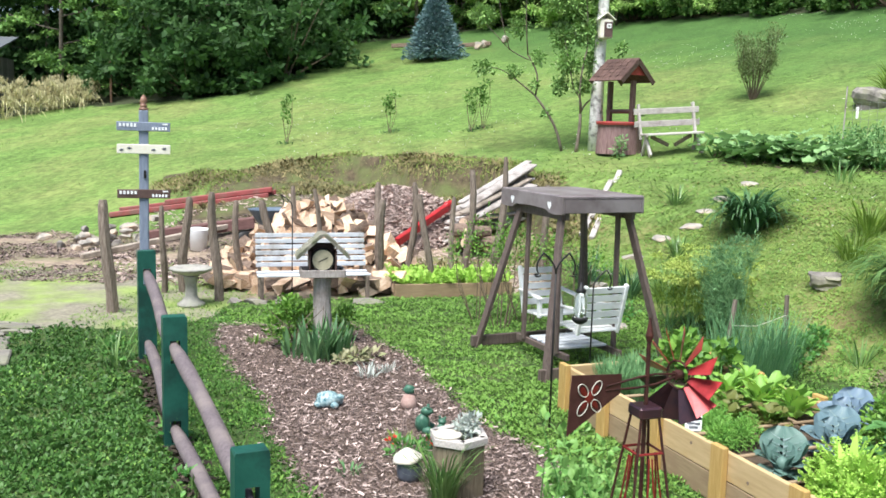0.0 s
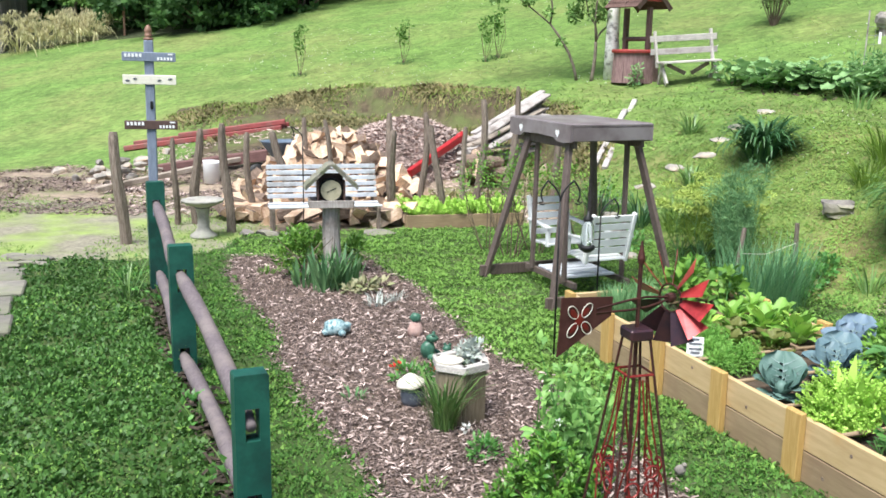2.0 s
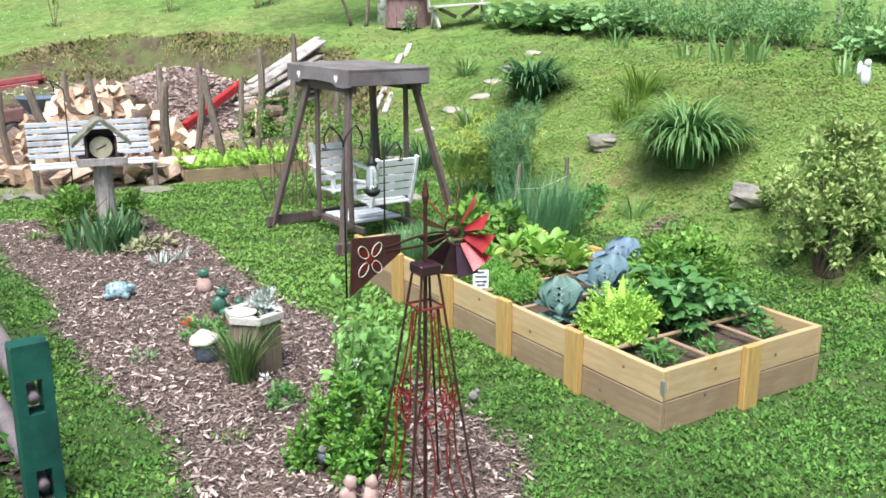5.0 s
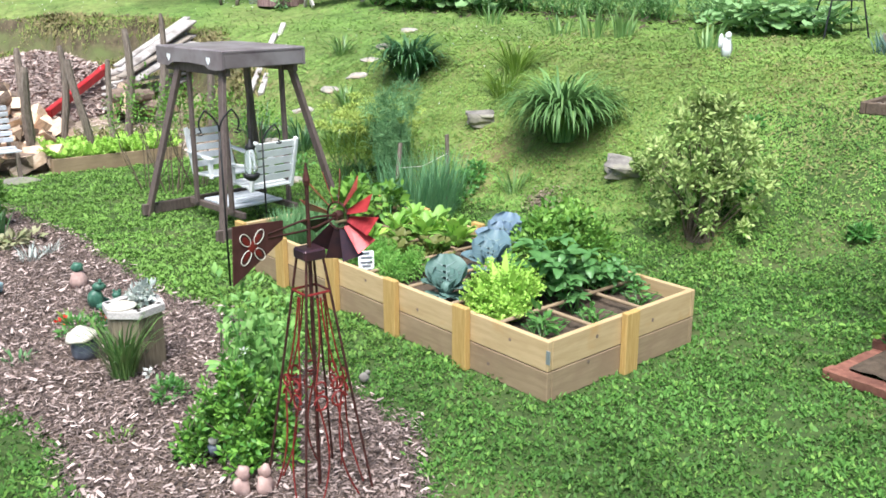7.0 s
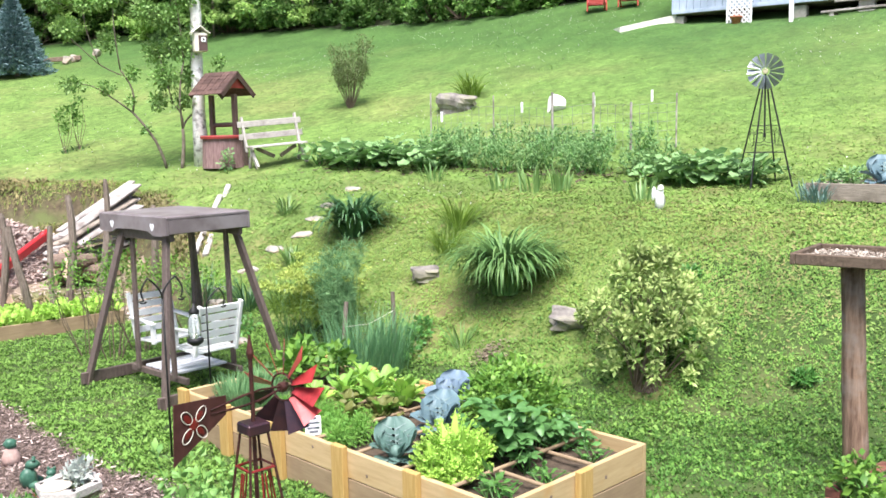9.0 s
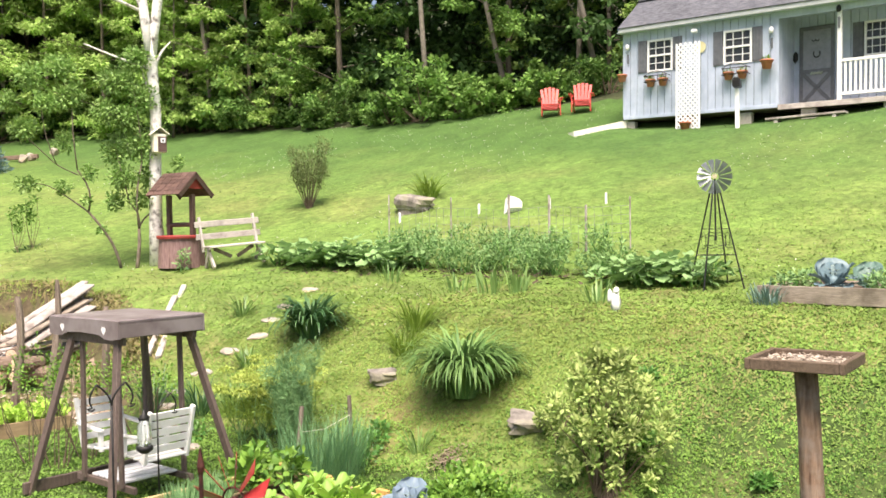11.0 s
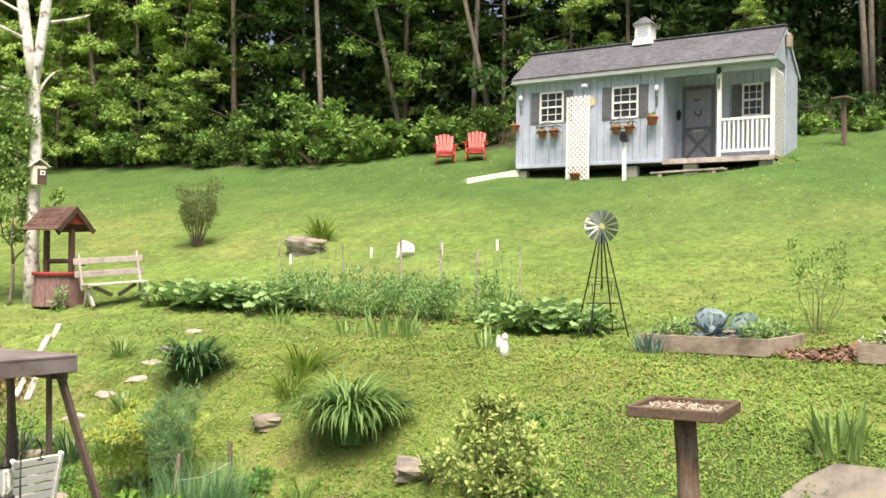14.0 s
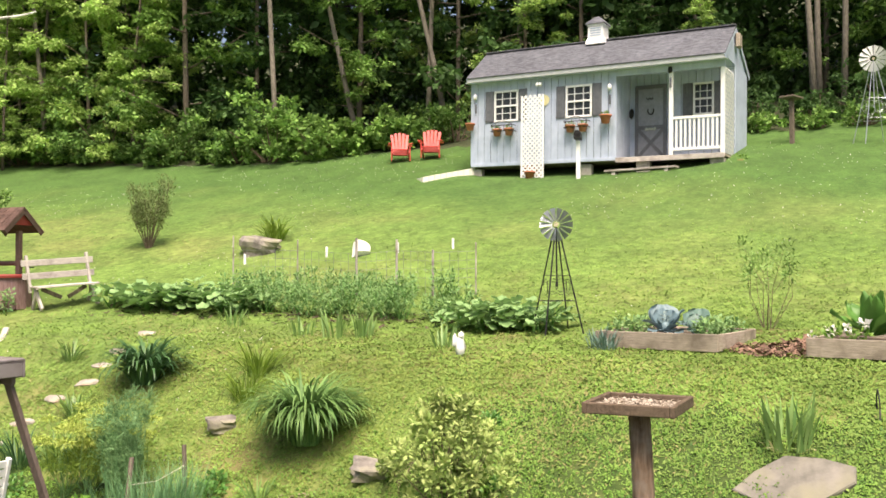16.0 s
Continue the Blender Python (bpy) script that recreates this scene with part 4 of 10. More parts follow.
def slat_bench(m, label, group, wide, paint, back, seat_z=0.36, back_z=0.86, name="garden_bench", slats=4, lean=0.22, depth=0.42, legs=True):
    """Bench with its front along -y."""
    b = thing(name, m, label, "bench", group)
    for i in range(slats):
        bm = bmesh.new()
        u = (i + 0.5) / slats
        z = seat_z + 0.05 + (back_z - seat_z - 0.05) * u
        box(bm, (0, depth / 2 + lean * (z - seat_z), z), (wide, 0.02, (back_z - seat_z - 0.05) / slats * 0.76), None, 0.004)
        part("back_slat", bm, paint, b)
    for i in range(4):
        bm = bmesh.new()
        box(bm, (0, -depth / 2 + depth * (i + 0.5) / 4, seat_z - 0.02 * math.sin(math.pi * i / 3)), (wide, depth / 4 * 0.78, 0.022), None, 0.004)
        part("seat_slat", bm, paint, b)
    for sx in (-1, 1):
        x = sx * (wide / 2 - 0.05)
        bm = bmesh.new()
        board(bm, (x, depth / 2 - 0.01, 0), (x, depth / 2 + lean * (back_z - seat_z) + 0.02, back_z), 0.05, 0.045, (0, 1, 0))
        part("back_leg", bm, back, b)
        bm = bmesh.new()
        box(bm, (x, -depth / 2 + 0.04, seat_z / 2), (0.045, 0.06, seat_z - 0.02), None, 0.004)
        part("front_leg", bm, back, b)
        bm = bmesh.new()
        box(bm, (x, 0, seat_z - 0.05), (0.04, depth, 0.06), None, 0.004)
        part("seat_rail", bm, back, b)
    return b


slat_bench(pose(-1.90, 12.0, 0, 0, 0, 17), "pale grey slatted garden bench before firewood", "", 1.48, PALE_BENCH, STAKE, 0.34, 0.84, slats=6, lean=0.45)


def hook(m, h, label, double=True, reach=0.14):
    """A black iron shepherd's hook."""
    s = thing("shepherd_hook", m, label, "garden hook")
    bm = bmesh.new()
    tube(bm, [(0, 0, -0.02), (0, 0, h * 0.5), (0, 0, h - 0.12)], 0.008, 8)
    part("rod", bm, BLACK_IRON, s, "", True)
    for sx in (-1, 1) if double else (1,):
        bm = bmesh.new()
        pts = [(sx * reach * (0.5 - 0.5 * math.cos(a)), 0, h - 0.12 + 0.16 * math.sin(a * 0.5) * (1 if a < math.pi else 1)) for a in np.linspace(0, math.pi, 9)]
        pts += [(sx * (reach + 0.05 * math.sin(a)), 0, h + 0.04 - 0.10 * a / 1.5) for a in np.linspace(0.2, 2.4, 6)]
        pts += [(sx * (reach + 0.04 + 0.03 * math.cos(a)), 0, h - 0.12 - 0.02 * math.sin(a)) for a in np.linspace(0.4, 2.6, 4)]
        tube(bm, pts, 0.007, 6)
        part("arm", bm, BLACK_IRON, s, "", True)
    return s


hook(pose(-2.2, 12.05, 0, 0, 0, 10), 1.33, "thin black iron hook standing behind the bench", False, -0.16)
hook(pose(0.81, 6.9, 0, 0, 0, 10), 1.36, "black double shepherd hook standing in the lawn", True, 0.10)


def lantern_feeder():
    h = hook(pose(1.29, 8.3, 0, 0, 0, 20), 1.02, "short black iron hook holding a glass feeder", False, 0.13)
    f = thing("lantern_feeder", pose(1.17, 8.22, 0.56), "clear glass lantern feeder with black base", "bird feeder")
    bm = bmesh.new()
    lathe(bm, [(0.03, 0.02), (0.07, 0.05), (0.075, 0.08), (0.06, 0.09)], 14)
    part("base", bm, BLACK_IRON, f, "black dish base", True)
    bm = bmesh.new()
    lathe(bm, [(0.055, 0.09), (0.062, 0.16), (0.055, 0.26), (0.04, 0.31)], 14)
    part("glass", bm, GLASS, f, "clear glass cylinder", True)
    bm = bmesh.new()
    lathe(bm, [(0.045, 0.31), (0.05, 0.33), (0.02, 0.36), (0.008, 0.40)], 14)
    part("cap", bm, BLACK_IRON, f, "", True)


lantern_feeder()


ROOF_MOSS = mat("mossy_roof_board", (0.13, 0.125, 0.10), (0.29, 0.27, 0.22), 9, 0.95, 0.5, vary=0.2, by="object", wear=(0.14, 0.16, 0.09), wear_scale=6)


def pole_house():
    """Open bird house with a round dial, on a log post."""
    p = thing("pole_bird_house", pose(-1.36, 9.35, 0, 0, 0, 14), "weathered pole bird house with a round dial", "bird house")
    bm = bmesh.new()
    tube(bm, [(0, 0, -0.03), (0.01, 0, 0.25), (0, 0.005, 0.5), (0, 0, 0.76)], [0.11, 0.098, 0.092, 0.09], 12)
    part("post", bm, GREY_WOOD, p, "split grey log post")
    bm = bmesh.new()
    box(bm, (0, 0, 0.775), (0.42, 0.30, 0.025), bevel=0.004)
    t = part("tray", bm, GREY_WOOD, p)
    for c, s in (((0, -0.15, 0.80), (0.44, 0.022, 0.075)), ((0, 0.15, 0.80), (0.44, 0.022, 0.075)), ((-0.22, 0, 0.80), (0.022, 0.28, 0.075)), ((0.22, 0, 0.80), (0.022, 0.28, 0.075))):
        bm = bmesh.new()
        box(bm, c, s, bevel=0.004)
        part("rim", bm, GREY_WOOD, t)
    bm = bmesh.new()
    box(bm, (0, 0.09, 0.95), (0.27, 0.02, 0.28), bevel=0.003)
    part("back_board", bm, BROWN_PAINT, p, "dark inner board")
    for sx in (-1, 1):
        bm = bmesh.new()
        box(bm, (sx * 0.135, 0.0, 0.92), (0.018, 0.18, 0.21), bevel=0.003)
        part("cheek", bm, BROWN_PAINT, p)
        bm = bmesh.new()
        a, b = Vector((0, 0, 1.205)), Vector((sx * 0.27, 0, 0.955))
        board(bm, a, b, 0.30, 0.026, (sx * 0.7, 0, 0.7))
        roof = part("roof_slope", bm, ROOF_MOSS, p, "mossy weathered roof board")
        for k in range(4):
            bm = bmesh.new()
            q = a.lerp(b, (k + 0.7) / 4.4)
            w = (b - a).normalized()
            board(bm, q - w * 0.036, q + w * 0.036, 0.31, 0.012, (sx * 0.75, 0, 0.66), 0.002)
            s = part("shingle", bm, ROOF_MOSS, roof)
            s.location = Vector((sx * 0.012, 0, 0.014))
    bm = bmesh.new()
    ring = pose(0, -0.03, 0.93, 90, 0, 0)
    lathe(bm, [(0.118, -0.05), (0.125, -0.02), (0.125, 0.03), (0.112, 0.035), (0.108, 0.02)], 28, ring)
    d = part("dial_case", bm, BLACK_IRON, p, "round dark dial case", True)
    bm = bmesh.new()
    lathe(bm, [(0.106, 0.022), (0.106, 0.027)], 28, ring)
    face = part("dial", bm, DIAL, d, "aged yellow dial")
    bm = bmesh.new()
    board(bm, (-0.045, -0.061, 0.91), (0.05, -0.061, 0.955), 0.003, 0.009)
    part("pointer", bm, BLACK_IRON, d)


pole_house()


# ---- swing ----
def swing():
    u, v = Vector((0.433, -0.901, 0)), Vector((0.901, 0.433, 0))
    rz = math.degrees(math.atan2(v.y, v.x))
    s = thing("roofed_swing", pose(1.18, 9.22, 0, 0, 0, rz), "brown roofed double swing on the lawn", "swing")
    # local x runs along v, local -y along u
    bm = bmesh.new()
    box(bm, (0, 0.075, 1.685), (0.90, 1.23, 0.05), None, 0.01)
    part("roof_panel", bm, SWING_ROOF, s, "flat brown-grey roof panel")
    for sx in (-1, 1):
        bm = bmesh.new()
        x = sx * 0.442
        # fascia with a scooped lower edge between its ends
        outline = [(-0.54, 1.54), (-0.42, 1.525), (-0.30, 1.53), (-0.22, 1.565), (0.075, 1.575), (0.37, 1.565), (0.45, 1.53), (0.57, 1.525), (0.69, 1.54), (0.69, 1.70), (-0.54, 1.70)]
        f0 = bm.faces.new([bm.verts.new((x - 0.013, y, z)) for y, z in outline])
        ext = bmesh.ops.extrude_face_region(bm, geom=[f0])
        bmesh.ops.translate(bm, verts=[q for q in ext["geom"] if isinstance(q, bmesh.types.BMVert)], vec=(0.026, 0, 0))
        bmesh.ops.recalc_face_normals(bm, faces=bm.faces)
        end = part("end_fascia", bm, SWING_ROOF, s, "scooped end board with heart cut-outs")
        for y in (-0.30, 0.44):
            bm = bmesh.new()
            pts = [(0, -0.045), (0.035, -0.005), (0.036, 0.02), (0.02, 0.034), (0.0, 0.022), (-0.02, 0.034), (-0.036, 0.02), (-0.035, -0.005)]
            f0 = bm.faces.new([bm.verts.new((x + sx * 0.0155, y + a, 1.61 + b)) for a, b in pts])
            bmesh.ops.recalc_face_normals(bm, faces=bm.faces)
            part("heart_cutout", bm, SHED_TRIM, end, "pale heart cut-out")
    for sy in (-1, 1):
        bm = bmesh.new()
        box(bm, (0, 0.075 + sy * 0.602, 1.62), (0.858, 0.026, 0.15), None, 0.006)
        part("side_fascia", bm, SWING_ROOF, s)
    for sx in (-1, 1):
        for sy in (-1, 1):
            bm = bmesh.new()
            board(bm, (sx * 0.68, sy * 0.73, 0.0), (sx * 0.36, sy * 0.38, 1.60), 0.085, 0.042, (1, 0, 0))
            part("leg", bm, SWING_BROWN, s)
            bm = bmesh.new()
            board(bm, (sx * 0.33, sy * 0.33, 0.16), (sx * 0.33, sy * 0.30, 1.58), 0.06, 0.03, (1, 0, 0))
            part("hanger", bm, SWING_BROWN, s)
        bm = bmesh.new()
        board(bm, (-0.74, sx * 0.72, 0.075), (0.74, sx * 0.72, 0.075), 0.045, 0.11, (0, 0, 1))
        part("ground_beam", bm, SWING_BROWN, s)
        bm = bmesh.new()
        board(bm, (sx * 0.37, -0.50, 1.52), (sx * 0.37, 0.64, 1.52), 0.04, 0.09, (0, 0, 1))
        part("top_beam", bm, SWING_BROWN, s)
        bm = bmesh.new()
        board(bm, (sx * 0.30, -0.50, 0.15), (sx * 0.30, 0.50, 0.15), 0.04, 0.06, (0, 0, 1))
        part("glider_beam", bm, SWING_BROWN, s)
    for i in range(5):
        bm = bmesh.new()
        box(bm, (0, -0.24 + 0.12 * i, 0.19), (0.56, 0.095, 0.022), None, 0.004)
        part("foot_slat", bm, PALE_BENCH, s)
    for sy in (-1, 1):
        for i in range(5):
            bm = bmesh.new()
            z = 0.50 + 0.08 * i
            board(bm, (-0.235, sy * (0.54 + 0.26 * (z - 0.45)), z), (0.235, sy * (0.54 + 0.26 * (z - 0.45)), z), 0.018, 0.064, (0, 0.2 * sy, 1))
            part("back_slat", bm, WHITE_PAINT, s, "white back slat")
        for i in range(4):
            bm = bmesh.new()
            box(bm, (0, sy * (0.20 + 0.10 * i), 0.43 - 0.008 * i), (0.47, 0.082, 0.02), None, 0.004)
            part("seat_slat", bm, WHITE_PAINT, s, "white seat slat")
        for sx in (-1, 1):
            bm = bmesh.new()
            board(bm, (sx * 0.225, sy * 0.52, 0.38), (sx * 0.225, sy * 0.655, 0.87), 0.032, 0.05, (0, 1, 0))
            part("back_post", bm, WHITE_PAINT, s, "white back post")
            bm = bmesh.new()
            board(bm, (sx * 0.235, sy * 0.16, 0.60), (sx * 0.235, sy * 0.60, 0.63), 0.06, 0.022)
            part("armrest", bm, WHITE_PAINT, s, "white armrest")
            bm = bmesh.new()
            board(bm, (sx * 0.225, sy * 0.20, 0.40), (sx * 0.225, sy * 0.21, 0.60), 0.035, 0.05, (0, 1, 0))
            part("arm_post", bm, WHITE_PAINT, s, "white arm post")


swing()


# ---- red ornamental windmill ----
TAIL_PAINT = mat("maroon_tail_paint", (0.065, 0.022, 0.022), (0.11, 0.04, 0.038), 14, 0.45, 0.1, metal=0.2)


def red_windmill():
    base = pose(0.913, 3.80, 0, 0, 0, 20)
    w = thing("ornamental_windmill", base, "dark red metal garden windmill with scrollwork", "windmill")
    h, s0, s1 = 1.14, 0.18, 0.042
    corners = [(-1, -1), (1, -1), (1, 1), (-1, 1)]
    for a, b in corners:
        bm = bmesh.new()
        tube(bm, [(a * s0, b * s0, 0), (a * s1, b * s1, h)], 0.0062, 6)
        part("leg", bm, RUST_IRON, w)
    for k in range(4):
        (a, b), (c, d) = corners[k], corners[(k + 1) % 4]
        for z in (0.99,):
            q = s0 + (s1 - s0) * z / h
            bm = bmesh.new()
            tube(bm, [(a * q, b * q, z), (c * q, d * q, z)], 0.006, 5)
            part("cross_bar", bm, RED_IRON, w)
        # scrolls on each face: two slim bows, with curls half way up
        n = Vector(((a + c) / 2, (b + d) / 2, 0))
        t = Vector((c - a, d - b, 0)) / 2
        for side in (-1, 1):
            bm = bmesh.new()
            pts = []
            for z in np.linspace(0.02, 0.97, 16):
                q = s0 + (s1 - s0) * z / h
                off = 0.62 - 0.42 * math.sin(math.pi * min(1, z / 0.55)) if z < 0.55 else 0.62 - 0.5 * math.sin(math.pi * (z - 0.55) / 0.8)
                pts.append(n * q + t * q * side * off + Vector((0, 0, z)))
            tube(bm, pts, 0.0044, 5)
            part("bow", bm, RED_IRON, w)
            for dz, rr, turn in ((0.0, 0.034, 1), (0.075, 0.027, -1)):
                bm = bmesh.new()
                q = s0 + (s1 - s0) * 0.52 / h
                pts = [n * (q + 0.004) + t / t.length * side * (0.045 + rr * math.cos(p) * turn) + Vector((0, 0, 0.50 + dz + rr * math.sin(p))) for p in np.linspace(0, 1.75 * math.pi, 11)]
                tube(bm, pts, 0.0055, 5)
                part("scroll", bm, RED_IRON, w)
    bm = bmesh.new()
    tube(bm, [(0, 0, 0.02), (0, 0, 1.5)], 0.0095, 6)
    part("pole", bm, RUST_IRON, w)
    bm = bmesh.new()
    box(bm, (0, 0, h + 0.022), (0.108, 0.108, 0.05), None, 0.008)
    part("platform", bm, DARK_BLADE, w, "dark square platform")
    bm = bmesh.new()
    lathe(bm, [(0.012, 1.46), (0.017, 1.485), (0.012, 1.51), (0.004, 1.56)], 8)
    part("spire", bm, RUST_IRON, w)
    # head: boom, tail and wheel along one axis
    ax = pose(0, 0, 1.29, 0, 0, 36 - 20)   # local x is the axis, wheel at +x
    bm = bmesh.new()
    for dz in (-0.014, 0.014):
        tube(bm, [ax @ Vector(p) for p in ((-0.24, 0, dz * 0.6), (-0.05, 0, dz * 1.6), (0.05, 0, dz * 1.6), (0.185, 0, dz * 0.3))], 0.0055, 6)
    part("boom", bm, RUST_IRON, w)
    bm = bmesh.new()
    outline = [(-0.15, 0.05), (-0.425, 0.08), (-0.44, -0.165), (-0.155, -0.03)]
    f0 = bm.faces.new([bm.verts.new(ax @ Vector((x, -0.002, z))) for x, z in outline])
    ext = bmesh.ops.extrude_face_region(bm, geom=[f0])
    shift = ax.to_3x3() @ Vector((0, 0.004, 0))
    bmesh.ops.translate(bm, verts=[q for q in ext["geom"] if isinstance(q, bmesh.types.BMVert)], vec=shift)
    bmesh.ops.recalc_face_normals(bm, faces=bm.faces)
    tail = part("tail", bm, TAIL_PAINT, w, "dark maroon tail plate with flower outline")
    for k in range(4):
        bm = bmesh.new()
        a0 = math.pi / 4 + k * math.pi / 2
        pts = []
        for p in np.linspace(0, 2 * math.pi, 13):
            r, q = 0.052 + 0.034 * math.cos(p), 0.021 * math.sin(p)
            pts.append(ax @ Vector((-0.33 + r * math.cos(a0) - q * math.sin(a0), -0.006, -0.025 + r * math.sin(a0) + q * math.cos(a0))))
        tube(bm, pts, 0.002, 5, False)
        petal = part("flower_petal", bm, GLAZE_WHITE, tail, "pale petal outline")
        bm = bmesh.new()
        lump(bm, (0, 0, 0), (0.026, 0.003, 0.013), k, 0.3, 2, ax @ Matrix.Translation((-0.33 + 0.042 * math.cos(a0), -0.004, -0.025 + 0.042 * math.sin(a0))) @ pose(0, 0, 0, 0, -math.degrees(a0), 0))
        part("petal_fill", bm, RED_IRON, petal, "red petal middle")
    bm = bmesh.new()
    lump(bm, (0, 0, 0), (0.03, 0.004, 0.03), 2, 0.2, 1, ax @ Matrix.Translation((-0.33, -0.005, -0.025)))
    part("flower_centre", bm, RED_IRON, tail, "red flower centre")
    hub = ax @ Matrix.Translation((0.19, 0, 0))
    bm = bmesh.new()
    ringm = hub @ pose(0, 0, 0, 0, 90, 0)
    for rr in (0.062,):
        tube(bm, [ringm @ Vector((rr * math.cos(p), rr * math.sin(p), 0)) for p in np.linspace(0, 2 * math.pi, 21)], 0.005, 5, False)
    lathe(bm, [(0.02, -0.02), (0.024, 0), (0.02, 0.02)], 10, ringm)
    wheel = part("wheel", bm, RUST_IRON, w, "iron wheel ring and hub")
    for k in range(12):
        a0 = 2 * math.pi * k / 12 + 0.1
        bm = bmesh.new()
        vs = []
        for r, half, z in ((0.062, 0.011, -0.010), (0.205, 0.034, -0.036)):
            for e in (-1, 1):
                p = Vector((r * math.cos(a0) - e * half * math.sin(a0), r * math.sin(a0) + e * half * math.cos(a0), e * z))
                vs.append(bm.verts.new(ringm @ p))
        f0 = bm.faces.new((vs[0], vs[1], vs[3], vs[2]))
        ext = bmesh.ops.extrude_face_region(bm, geom=[f0])
        bmesh.ops.translate(bm, verts=[q for q in ext["geom"] if isinstance(q, bmesh.types.BMVert)], vec=(ringm.to_3x3() @ Vector((0, 0, 0.003))))
        bmesh.ops.recalc_face_normals(bm, faces=bm.faces)
        dark = k in (11, 0, 1, 2)
        part("blade", bm, DARK_BLADE if dark else RED_BLADE, wheel, "dark enamelled blade" if dark else "red enamelled blade")


red_windmill()


# ---- plants ----
def plant(name, m, label, group="", category="plant", **meshes):
    """A plant from meshes by part name."""
    p = thing(name, m, label, category, group)
    names = {"leaf_frills": "frill_mass", "leaf_blades": "leaf_rosette", "inner_leaves": "inner_foliage", "blades": "leaf_tuft", "inner_blades": "inner_tuft", "stems": "branching", "flowers": "flower_head", "fronds": "frond_mass", "blooms": "bloom_mass", "dead_leaves": "dead_tuft", "needles": "needle_mass"}
    for key, me in meshes.items():
        ob = piece(names.get(key, key), me, p, Matrix())
        ob["kind"] = "stuff"
    return p


def tuft(n, spread, length, width, droop, material, lean=(0.05, 0.7), name="blades", steps=4, late=1.0):
    a = rng.uniform(0, 2 * math.pi, n)
    r = spread * np.sqrt(rng.random(n))
    at = np.stack([r * np.cos(a), r * np.sin(a), np.zeros(n) - 0.02], 1)
    ln = rng.uniform(*lean, n)
    return blades(name, at, a + rng.normal(0, 0.5, n), ln, length * rng.uniform(0.6, 1.1, n), width * rng.uniform(0.7, 1.2, n), droop * rng.uniform(0.6, 1.2, n), material, steps, late)


def foliage(n, centres, sizes, length, width, material, name="foliage", hollow=0.35, lift=0.4, fold=0.15):
    at, d = clumps(n, centres, sizes, hollow)
    way = d + rng.normal(0, 0.6, (n, 3)) + np.array([0, 0, lift])
    ln = length * rng.uniform(0.6, 1.3, n)
    nrm = np.array([0, 0, 1.0]) + rng.normal(0, 0.5, (n, 3))
    return leaves(name, at, way, ln, ln * width, material, nrm, fold)


def stems(tops, foot=0.08, rad=0.008, material=TWIG, name="stems", bend=0.1):
    bm = bmesh.new()
    for i, t in enumerate(tops):
        t = Vector(t)
        a = Vector((foot * math.sin(i * 2.4), foot * math.cos(i * 2.4), -0.03))
        mid = a.lerp(t, 0.5) + Vector((bend * math.sin(i * 1.7), bend * math.cos(i * 3.1), 0.05))
        tube(bm, [a, mid, t], [rad, rad * 0.75, rad * 0.3], 5)
    me = bpy.data.meshes.new(name)
    bm.to_mesh(me)
    bm.free()
    me.materials.append(material)
    return me


def big_leaf(name, length, wide, material, cup=0.5, wave=0.12, nx=6, ny=5, seed=0):
    """One broad cupped leaf that grows from the origin along +x, its face up."""
    v, f = [], []
    for i in range(nx + 1):
        u = i / nx
        w = wide / 2 * math.sin(math.pi * min(1, 0.12 + 0.88 * u) ** 0.8) ** 0.7 * (1 if u < 1 else 0.45)
        for j in range(ny + 1):
            q = 2 * j / ny - 1
            edge = abs(q) ** 2
            z = cup * wide * edge * 0.5 + 0.28 * length * u * u * cup + wave * wide * edge * math.sin(9 * u + 5 * q + seed) + 0.02 * wide * math.sin(14 * u + 7 * q)
            v.append((u * length, q * w, z))
    k = ny + 1
    for i in range(nx):
        for j in range(ny):
            f.append((i * k + j, (i + 1) * k + j, (i + 1) * k + j + 1, i * k + j + 1))
    me = mesh_of(name, v, f, material)
    me.shade_smooth()
    return me


